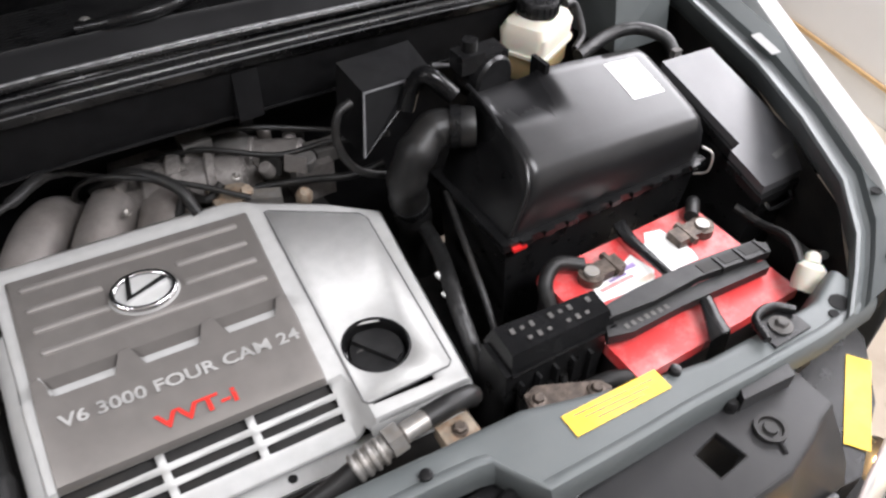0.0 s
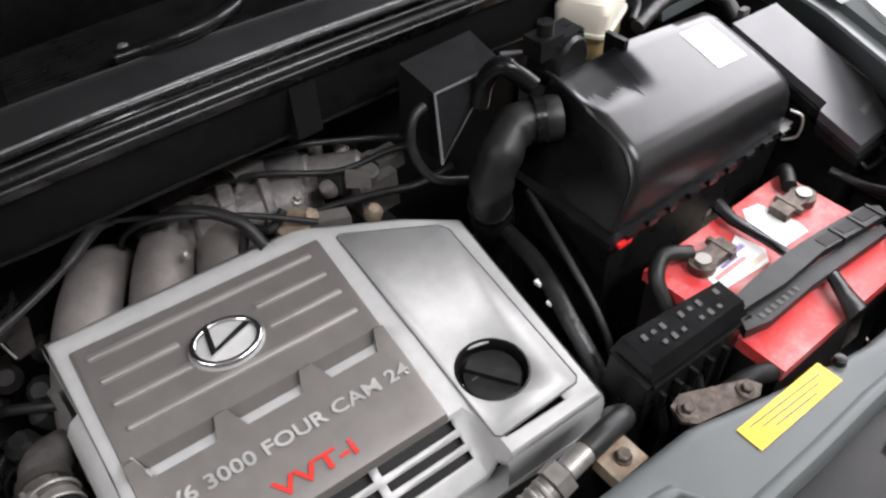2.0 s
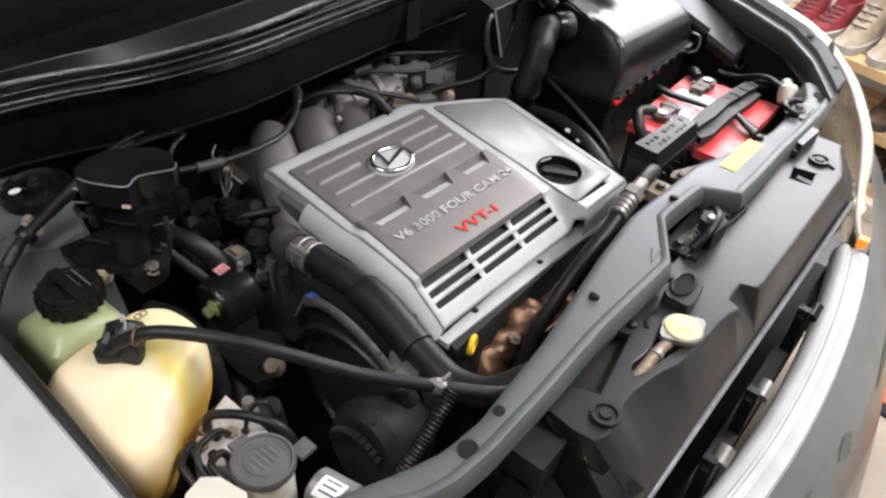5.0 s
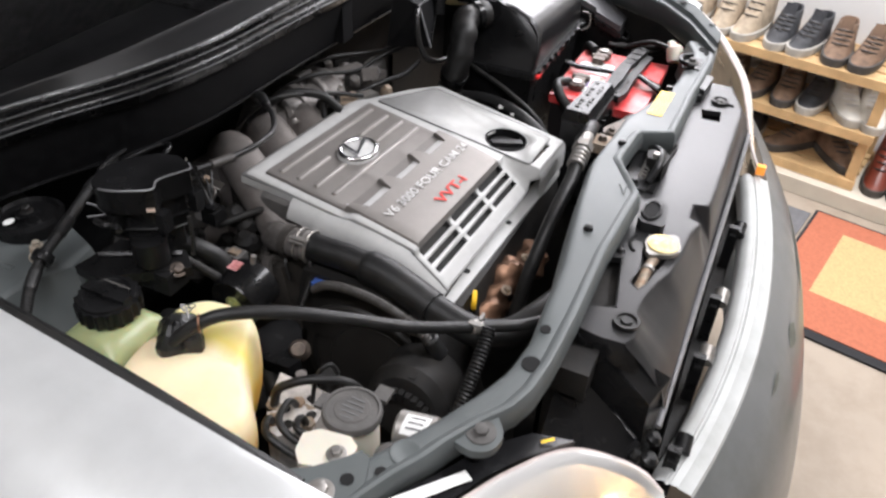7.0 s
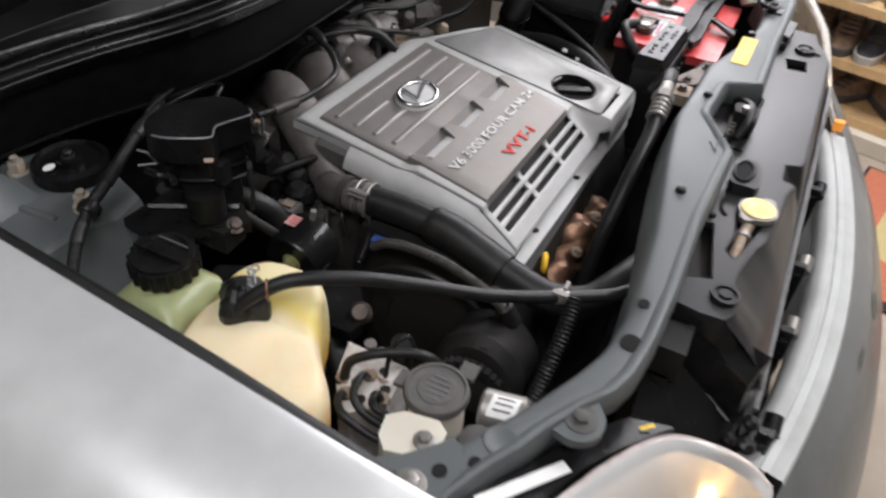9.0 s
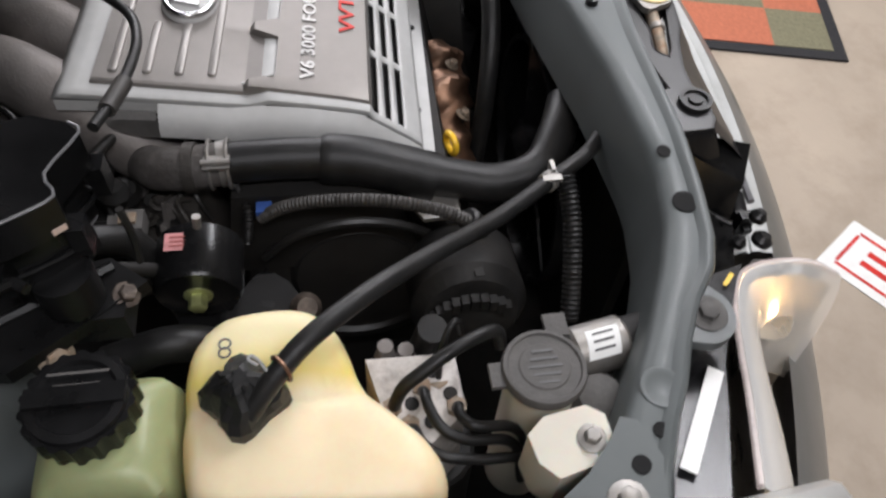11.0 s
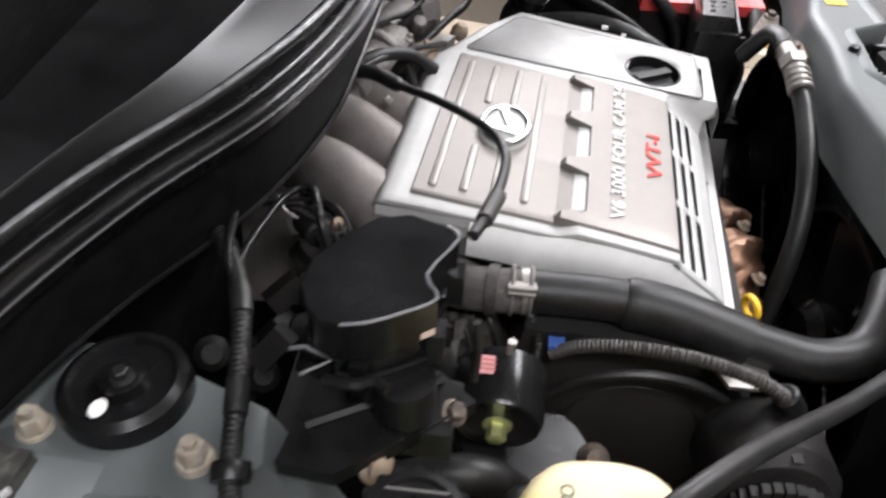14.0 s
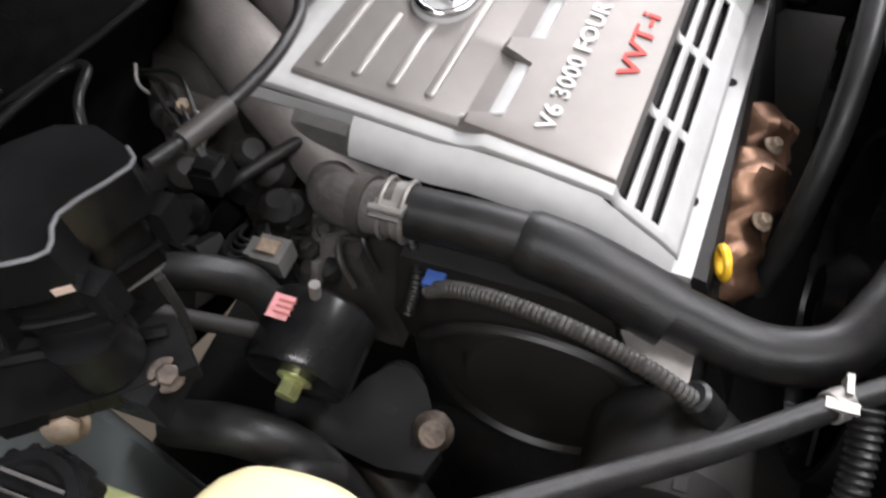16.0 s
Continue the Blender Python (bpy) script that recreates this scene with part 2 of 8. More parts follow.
GREENISH = mat("pale green reservoir plastic", (0.30, 0.33, 0.165), 0.38, 0, 0.15, 14, 0.06, sss=0.2, dirt=(0.20, 0.22, 0.12), dirt_amount=0.5, dirt_scale=9)
CLOTH = mat("black tape", (0.012, 0.012, 0.012), 0.42, 0, 0.4, 60, 0.7, 90)
DUSTYCAP = mat("dusty grey rubber cap", (0.078, 0.074, 0.070), 0.7, 0, 0.2, 60, 0.3, 300)
PINK = mat("pink paper tag", (0.50, 0.22, 0.22), 0.6, 0, 0.2, 120)
BROWNINK = mat("brown ink", (0.25, 0.07, 0.06), 0.6)
DARKINK = mat("faded dark ink", (0.10, 0.10, 0.10), 0.6)
BLUECLIP = mat("blue clip plastic", (0.035, 0.08, 0.26), 0.4)
# Near-black colour that stands in for the dark inside holes.
HOLEM = mat("flat black painted for hole shade", (0.003, 0.003, 0.003), 0.9, bump=0.0)
DIRTALU = mat("oily dirt on cast aluminium", (0.105, 0.096, 0.09), 0.75, 0.15, 0.45, 22, 1.0, 95, dirt=(0.035, 0.03, 0.026), dirt_amount=0.95, dirt_scale=26)
GREYWALL = mat("dull grey for damped walls and small scraps", (0.30, 0.30, 0.295), 0.8, 0, 0.05, 4)
WESTP = mat("pale grey damping wall bounce", (0.52, 0.52, 0.51), 0.8, 0, 0.05, 4)
DIPY = mat("yellow dipstick plastic", (0.85, 0.5, 0.03), 0.4)
GREENBOLT = mat("yellow green passivated steel", (0.45, 0.48, 0.22), 0.4, 0.7, 0.2, 120)
RED = mat("red plastic band", (0.65, 0.02, 0.02), 0.4)
GLASS = mat("dark windscreen glass", (0.01, 0.012, 0.012), 0.08, 0, 0.1, rvar=0.03, bump=0.0)
LENS = mat("hazy headlamp lens", (0.92, 0.91, 0.88), 0.24, 0, 0.03, 10, 0.0, trans=0.60, rvar=0.05)
REFLECTOR = mat("headlamp reflector", (0.66, 0.60, 0.50), 0.30, 0.75, 0.15)
BULB = mat("glowing lamp bulb", (1, 0.8, 0.5), 0.3, emit=(1.0, 0.66, 0.30, 30.0))
FLOOR = mat("sandy concrete floor", (0.37, 0.31, 0.245), 0.6, 0, 0.10, 3.0, 0.15, 90, dirt=(0.25, 0.20, 0.15), dirt_amount=0.6, dirt_scale=5)
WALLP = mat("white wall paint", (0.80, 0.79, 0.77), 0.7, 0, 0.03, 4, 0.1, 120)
BASEB = mat("cream painted kerb", (0.66, 0.60, 0.50), 0.6, 0, 0.08, 10)
PINE = mat("yellow pine wood", (0.60, 0.40, 0.20), 0.5, 0, 0.18, 14, 0.1, 200)
RUGB = mat("black rug border", (0.02, 0.02, 0.022), 0.9, 0, 0.3, 120, 0.6, 400)
RUGO = mat("terracotta rug pile", (0.42, 0.135, 0.075), 0.95, 0, 0.15, 120, 0.6, 400)
RUGC = mat("cream rug pile", (0.45, 0.36, 0.17), 0.95, 0, 0.12, 120, 0.6, 400)
RUGG = mat("olive rug pile", (0.17, 0.16, 0.10), 0.95, 0, 0.2, 120, 0.6, 400)
MATG = mat("grey floor mat", (0.14, 0.14, 0.145), 0.9, 0, 0.15, 80, 0.4, 300)

def fluid_tint(m, axis, full, none, col):
    """Tints the plastic up to an uneven line across one axis, for coolant showing through."""
    nt = m.node_tree
    b = nt.nodes["Principled BSDF"]
    geo, sep, ns = nt.nodes.new("ShaderNodeNewGeometry"), nt.nodes.new("ShaderNodeSeparateXYZ"), nt.nodes.new("ShaderNodeTexNoise")
    ns.inputs["Scale"].default_value = 22.0
    add_, rng, mx = nt.nodes.new("ShaderNodeMath"), nt.nodes.new("ShaderNodeMapRange"), nt.nodes.new("ShaderNodeMix")
    add_.operation, mx.data_type = "MULTIPLY_ADD", "RGBA"
    add_.inputs[1].default_value = 0.02
    rng.inputs["From Min"].default_value, rng.inputs["From Max"].default_value = none + 0.01, full + 0.01
    nt.links.new(geo.outputs["Position"], sep.inputs["Vector"])
    nt.links.new(geo.outputs["Position"], ns.inputs["Vector"])
    nt.links.new(ns.outputs["Fac"], add_.inputs[0])
    nt.links.new(sep.outputs[axis], add_.inputs[2])
    nt.links.new(add_.outputs[0], rng.inputs["Value"])
    nt.links.new(rng.outputs["Result"], mx.inputs["Factor"])
    nt.links.new(b.inputs["Base Color"].links[0].from_socket, mx.inputs["A"])
    mx.inputs["B"].default_value = (*col, 1)
    nt.links.new(mx.outputs["Result"], b.inputs["Base Color"])


# Coolant seen through the translucent wall is put into the surface colour.
fluid_tint(CREAM, "X", -0.549, -0.566, (0.78, 0.63, 0.18))
fluid_tint(CREAM, "X", -0.518, -0.550, (0.74, 0.655, 0.40))
fluid_tint(CREAM, "Y", 0.419, 0.400, (0.66, 0.42, 0.08))
fluid_tint(CREAM, "Z", 0.766, 0.812, (0.60, 0.36, 0.07))


# ---------------------------------------------------------------- mesh helpers
def lerp(a, b, f):
    return a + (b - a) * f


def chain(y, pts):
    if y <= pts[0][0]:
        return pts[0][1]
    for (a, za), (b, zb) in zip(pts, pts[1:]):
        if y <= b:
            return lerp(za, zb, (y - a) / (b - a))
    return pts[-1][1]


def V(*a):
    return Vector(a)


def finish(ob, angle=38):
    me = ob.data
    me.set_sharp_from_angle(angle=radians(angle))
    return ob


def thing(name, loc, label, category, group="", kind=""):
    ob = new(name)
    ob.location = loc
    ob.empty_display_size = 0.05
    return tagged(ob, label, category, group, kind)


def part(name, bm, material, parent=None, label="", angle=38):
    me = bpy.data.meshes.new(name)
    bmesh.ops.recalc_face_normals(bm, faces=bm.faces)
    bm.to_mesh(me)
    bm.free()
    for m in material if isinstance(material, (list, tuple)) else (material,):
        me.materials.append(m)
    ob = new(name, me)
    finish(ob, angle)
    if parent:
        ob.parent = parent
        if not parent.parent:
            ob.matrix_parent_inverse = Matrix.Translation(-parent.location)
    if label:
        ob["label"] = label
    return ob


def solo(name, bm, material, label, category, group="", kind="", angle=38):
    return tagged(part(name, bm, material, None, "", angle), label, category, group, kind)


def bevel(bm, w, seg=2, angle=30):
    es = [e for e in bm.edges if len(e.link_faces) == 2 and e.calc_face_angle(0) > radians(angle)]
    if w > 0 and es:
        for f in bmesh.ops.bevel(bm, geom=es, offset=w, segments=seg, affect="EDGES", profile=0.5, clamp_overlap=True)["faces"]:
            f.smooth = True
    return bm


def soft_faces(bm):
    for f in bm.faces:
        f.smooth = True
    return bm


def add(bm, other, m=None):
    me = bpy.data.meshes.new("tmp")
    other.to_mesh(me)
    other.free()
    if m is not None:
        me.transform(m)
    bm.from_mesh(me)
    bpy.data.meshes.remove(me)
    return bm


def join(*many):
    bm = bmesh.new()
    for o in many:
        add(bm, o)
    return bm


def moved(bm, m):
    bmesh.ops.transform(bm, matrix=m, verts=bm.verts)
    return bm


def prism(poly, z0, z1, w=0.0, seg=2):
    """Extruded outline; z0 and z1 are numbers or functions of (x, y)."""
    f0 = z0 if callable(z0) else (lambda x, y: z0)
    f1 = z1 if callable(z1) else (lambda x, y: z1)
    bm = bmesh.new()
    lo = [bm.verts.new((x, y, f0(x, y))) for x, y in poly]
    hi = [bm.verts.new((x, y, f1(x, y))) for x, y in poly]
    bm.faces.new(lo[::-1])
    bm.faces.new(hi)
    k = len(poly)
    for i in range(k):
        bm.faces.new((lo[i], lo[(i + 1) % k], hi[(i + 1) % k], hi[i]))
    return bevel(bm, w, seg)


def box(x0, x1, y0, y1, z0, z1, w=0.004, seg=2):
    return prism([(x0, y0), (x1, y0), (x1, y1), (x0, y1)], z0, z1, w, seg)


def hexa(corners, w=0.004, seg=2):
    """A box from its eight corners: four below, four above, in turn."""
    bm = bmesh.new()
    v = [bm.verts.new(c) for c in corners]
    for f in ((3, 2, 1, 0), (4, 5, 6, 7), (0, 1, 5, 4), (1, 2, 6, 5), (2, 3, 7, 6), (3, 0, 4, 7)):
        bm.faces.new([v[i] for i in f])
    return bevel(bm, w, seg)


def axis_pose(p, d):
    return Matrix.Translation(p) @ Vector(d).normalized().to_track_quat("Z", "Y").to_matrix().to_4x4()


def lathe(profile, p=(0, 0, 0), d=(0, 0, 1), seg=28, squash=(1, 1)):
    """profile: (radius, height) from the bottom to the top, turned round d at p."""
    bm = bmesh.new()
    rings = []
    for r, h in profile:
        rings.append([bm.verts.new((r * squash[0] * math.cos(2 * math.pi * i / seg), r * squash[1] * math.sin(2 * math.pi * i / seg), h)) for i in range(seg)])
    for a, b in zip(rings, rings[1:]):
        for i in range(seg):
            bm.faces.new((a[i], a[(i + 1) % seg], b[(i + 1) % seg], b[i]))
    soft_faces(bm)
    bm.faces.new(rings[0][::-1])
    bm.faces.new(rings[-1])
    return moved(bm, axis_pose(p, d))


def rod(p0, p1, r, r1=None, seg=20, w=0.0):
    p0, p1 = Vector(p0), Vector(p1)
    h = (p1 - p0).length
    r1 = r if r1 is None else r1
    prof = [(r, 0), (r1, h)] if not w else [(r - w, 0), (r, w), (r1, h - w), (r1 - w, h)]
    return lathe(prof, p0, p1 - p0, seg)


def bolt(p, d=(0, 0, 1), r=0.007, flange=1.6, h=0.006):
    bm = lathe([(r * flange, 0), (r * flange, 0.0015), (r * 1.2, 0.0025)], p, d, 20)
    q = Vector(p) + Vector(d).normalized() * 0.002
    return add(bm, lathe([(r, 0), (r, h), (r * 0.8, h + 0.001)], q, d, 6))


def spline(pts, n=8):
    pts = [Vector(p) for p in pts]
    ext = [2 * pts[0] - pts[1], *pts, 2 * pts[-1] - pts[-2]]
    out = []
    for i in range(1, len(ext) - 2):
        a, b, c, d = ext[i - 1 : i + 3]
        for k in range(n):
            t = k / n
            out.append(0.5 * (2 * b + (c - a) * t + (2 * a - 5 * b + 4 * c - d) * t * t + (3 * b - a - 3 * c + d) * t ** 3))
    out.append(pts[-1])
    return out


def tube(pts, r, n=8, seg=12, rfun=None, raw=False):
    path = [Vector(p) for p in pts] if raw else spline(pts, n)
    bm = bmesh.new()
    t0 = (path[1] - path[0]).normalized()
    up = t0.orthogonal().normalized()
    rings, run = [], 0.0
    for i, p in enumerate(path):
        t = (path[min(i + 1, len(path) - 1)] - path[max(i - 1, 0)]).normalized()
        up = (up - t * up.dot(t)).normalized()
        side = t.cross(up)
        if i:
            run += (p - path[i - 1]).length
        rr = rfun(run, i) if rfun else r
        rings.append([bm.verts.new(p + (up * math.cos(2 * math.pi * k / seg) + side * math.sin(2 * math.pi * k / seg)) * rr) for k in range(seg)])
    for a, b in zip(rings, rings[1:]):
        for k in range(seg):
            bm.faces.new((a[k], a[(k + 1) % seg], b[(k + 1) % seg], b[k]))
    soft_faces(bm)
    bm.faces.new(rings[0][::-1])
    bm.faces.new(rings[-1])
    return bm


def ribbed(pts, r, pitch=0.005, amp=0.12, n=40, seg=14):
    return tube(pts, r, n, seg, rfun=lambda s, i: r * (1 + amp * math.sin(2 * math.pi * s / pitch)))


def strip(sections, closed=False):
    """A skin over rows of points (each row as long as the others)."""
    bm = bmesh.new()
    rows = [[bm.verts.new(p) for p in s] for s in sections]
    for a, b in zip(rows, rows[1:]):
        for k in range(len(a) if closed else len(a) - 1):
            bm.faces.new((a[k], a[(k + 1) % len(a)], b[(k + 1) % len(a)], b[k]))
    return soft_faces(bm)


def rounded(x0, x1, y0, y1, r, n=4):
    out = []
    for cx, cy, a in ((x1 - r, y0 + r, -90), (x1 - r, y1 - r, 0), (x0 + r, y1 - r, 90), (x0 + r, y0 + r, 180)):
        out += [(cx + r * math.cos(radians(a + 90 * i / n)), cy + r * math.sin(radians(a + 90 * i / n))) for i in range(n + 1)]
    return out


def loft(rows):
    """Closed outlines, bottom to top, each a list of (x, y, z) of one length."""
    bm = strip(rows, True)
    bm.verts.ensure_lookup_table()
    k = len(rows[0])
    bm.faces.new([bm.verts[i] for i in range(k)][::-1])
    bm.faces.new([bm.verts[len(bm.verts) - k + i] for i in range(k)])
    return bm


def solid(ob, t, offset=-1):
    md = ob.modifiers.new("thickness", "SOLIDIFY")
    md.thickness, md.offset = t, offset
    return ob


def plate(p, ux, uy, sx, sy, t=0.0006):
    """A thin sheet (sticker, print) centred at p, spanned by ux and uy."""
    ux = Vector(ux).normalized()
    uy = (Vector(uy) - ux * ux.dot(Vector(uy))).normalized()
    m = Matrix((ux, uy, ux.cross(uy))).transposed().to_4x4()
    m.translation = p
    return moved(box(-sx / 2, sx / 2, -sy / 2, sy / 2, 0, t, 0), m)


def lettering(text, size, sx=1.0, depth=0.0012):
    cu = bpy.data.curves.new("lettering", "FONT")
    cu.body, cu.size, cu.extrude, cu.resolution_u, cu.offset = text, size, depth / 2, 3, size * 0.019
    ob = new("lettering", cu)
    bpy.context.view_layer.update()
    me = bpy.data.meshes.new_from_object(ob.evaluated_get(bpy.context.evaluated_depsgraph_get()))
    bpy.data.objects.remove(ob)
    bpy.data.curves.remove(cu)
    me.transform(Matrix.Diagonal((sx, 1, 1, 1)))
    bm = bmesh.new()
    bm.from_mesh(me)
    bpy.data.meshes.remove(me)
    return bm


# ---------------------------------------------------------------- the garage
# the room stands askew to the car: its own frame starts at the foot of the kerb
ROOM = Matrix.Translation((1.6, -0.45, 0)) @ Matrix.Rotation(radians(-13), 4, "Z")


def rbox(*a):
    return moved(box(*a), ROOM)


def garage():
    tagged(part("floor", rbox(-4.3, 0.45, -3.2, 3.9, -0.1, 0.0, 0), FLOOR), "sandy concrete garage floor", "floor", kind="structure")
    # Unseen walls are greyed to weaken their bounce light; only the east is white.
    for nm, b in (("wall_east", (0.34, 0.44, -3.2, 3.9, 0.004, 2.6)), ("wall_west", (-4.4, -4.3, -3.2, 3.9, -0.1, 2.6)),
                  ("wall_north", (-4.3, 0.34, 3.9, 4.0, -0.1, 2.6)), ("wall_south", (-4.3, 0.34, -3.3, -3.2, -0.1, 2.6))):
        tagged(part(nm, rbox(*b, 0), WALLP if nm == "wall_east" else WESTP if nm == "wall_west" else GREYWALL), "plain garage wall, greyed where unseen", "wall", kind="structure")
    tagged(part("ceiling", rbox(-4.4, 0.44, -3.3, 4.0, 2.6, 2.7, 0), WALLP), "plain white garage ceiling", "ceiling", kind="structure")
    tagged(part("baseboard", rbox(0.0, 0.338, -3.19, 3.89, 0.002, 0.057, 0.006), BASEB), "cream painted concrete kerb along the wall", "kerb", kind="structure")
    tagged(part("trim", rbox(0.326, 0.338, 0.98, 3.88, 0.168, 0.180, 0.003), PINE), "thin wooden rail on the white wall", "rail", kind="structure")


def rug():
    t = thing("rug", tuple(ROOM @ V(-0.405, -0.44, 0)), "terracotta, cream and olive patchwork rug with black border on the floor", "rug")
    part("border", rbox(-0.745, -0.066, -0.865, -0.016, 0.001, 0.008, 0.002), RUGB, t, "black bound border")
    xs, ys = (-0.71, -0.54, -0.375, -0.168, -0.078), (-0.83, -0.665, -0.42, -0.131, -0.026)
    for i in range(4):
        for j in range(4):
            m = RUGC if 1 <= i <= 2 and 1 <= j <= 2 else RUGO
            if (i, j) in ((0, 0), (3, 0), (1, 1)):
                m = RUGG
            part("patch", rbox(xs[i], xs[i + 1], ys[j], ys[j + 1], 0.002, 0.0105, 0.001), m, t)
    solo("floor_mat", rbox(-0.36, -0.10, -0.008, 0.42, 0.001, 0.006, 0.002), MATG, "dark grey rubber floor mat beside the rug", "floor mat")
    k = thing("paper_card", (0.08, -0.90, 0.0), "white paper card with red printed frame on the floor", "card")
    at = pose(-0.005, -0.875, 0, 0, 0, 35)
    part("sheet", moved(box(-0.12, 0.12, -0.085, 0.085, 0.001, 0.003, 0), at), WHITEL, k)
    for a in (-0.058, 0.058):
        part("red_bar", moved(box(-0.09, 0.09, a - 0.004, a + 0.004, 0.0032, 0.0038, 0), at), REDINK, k)
    for a in (-0.09, 0.09):
        part("red_bar", moved(box(a - 0.004, a + 0.004, -0.05, 0.05, 0.0032, 0.0038, 0), at), REDINK, k)
    for a in (-0.02, 0.015):
        part("red_bar", moved(box(-0.05, 0.05, a - 0.008, a + 0.008, 0.0032, 0.0038, 0), at), REDINK, k)


def shoe_rack():
    t = thing("shoe_rack", tuple(ROOM @ V(0.19, 0.4, 0.057)), "three-tier yellow pine shoe rack on the kerb against the wall", "shoe rack")
    for y in (-0.062, 0.93):
        for x in (0.07, 0.31):
            part("post", rbox(x - 0.012, x + 0.012, y - 0.016, y + 0.016, 0.057, 0.452, 0.003), PINE, t)
    for z in (0.078, 0.254, 0.440):
        for x in (0.05, 0.322):
            part("rail", rbox(x - 0.008, x + 0.008, -0.085, 0.955, z - 0.019, z + 0.013, 0.003), PINE, t)
        for k in range(4):
            x = 0.088 + k * 0.066
            part("slat", rbox(x - 0.024, x + 0.024, -0.08, 0.95, z, z + 0.012, 0.003), PINE, t)


def shoe(kind, upper, sole, lab, cat):
    """Toe towards -x, sole at z = 0, built round the origin."""
    t = new(kind)
    tagged(t, lab, cat, "footwear on the rack")
    n = 9
    def outline(z, grow, x1=0.135):
        pts = []
        for k in range(24):
            a = 2 * math.pi * k / 24
            x = -0.14 * math.cos(a) if math.cos(a) > 0 else -x1 * math.cos(a)
            wy = 0.043 * (1 + 0.18 * math.cos(a)) + grow
            pts.append((x * (1 + grow * 3), wy * math.copysign(abs(math.sin(a)) ** 0.75, math.sin(a)), z))
        return pts
    part("sole", loft([outline(0.0, 0.002), outline(0.012, 0.005), outline(0.026, 0.004), outline(0.028, 0.0)]), sole, t)
    rows = []
    high = 0.15 if "boot" in kind else 0.095
    for k in range(n):
        f = k / (n - 1)
        z = 0.027 + (high - 0.027) * f
        front = -0.14 + 0.13 * f ** (0.8 if f < 0.6 else 0.7) + (0.02 * f)
        back = 0.135 - 0.012 * f
        w = 0.043 * (1 - 0.28 * f)
        rows.append([((front + back) / 2 - (back - front) / 2 * math.cos(2 * math.pi * i / 24), w * (1 + 0.12 * math.cos(2 * math.pi * i / 24)) * math.copysign(abs(math.sin(2 * math.pi * i / 24)) ** 0.8, math.sin(2 * math.pi * i / 24)), z) for i in range(24)])
    inner = [((x - 0.06) * 0.82 + 0.06, y * 0.8, z) for x, y, z in rows[-1]]
    deep = [((x - 0.06) * 0.75 + 0.06, y * 0.7, z - 0.05) for x, y, z in rows[-1]]
    part("upper", loft(rows + [inner, deep]), upper, t)
    lz = lambda f: 0.027 + (high - 0.027) * f
    for k in range(4):
        f = 0.35 + 0.14 * k
        x = -0.14 + 0.13 * f ** 0.8 + 0.02 * f - 0.002
        part("lace", tube([(x + 0.022, -0.026, lz(f)), (x, 0, lz(f) + 0.008), (x + 0.022, 0.026, lz(f))], 0.003, 5, 6), WHITEL if upper.name.startswith("white") else GREYRUB, t)
    tongue = box(-0.003, 0.003, -0.02, 0.02, 0, 0.05, 0.002)
    part("tongue", moved(tongue, Matrix.Translation((-0.002, 0, high - 0.02)) @ Matrix.Rotation(radians(18), 4, "Y")), upper, t)
    return t


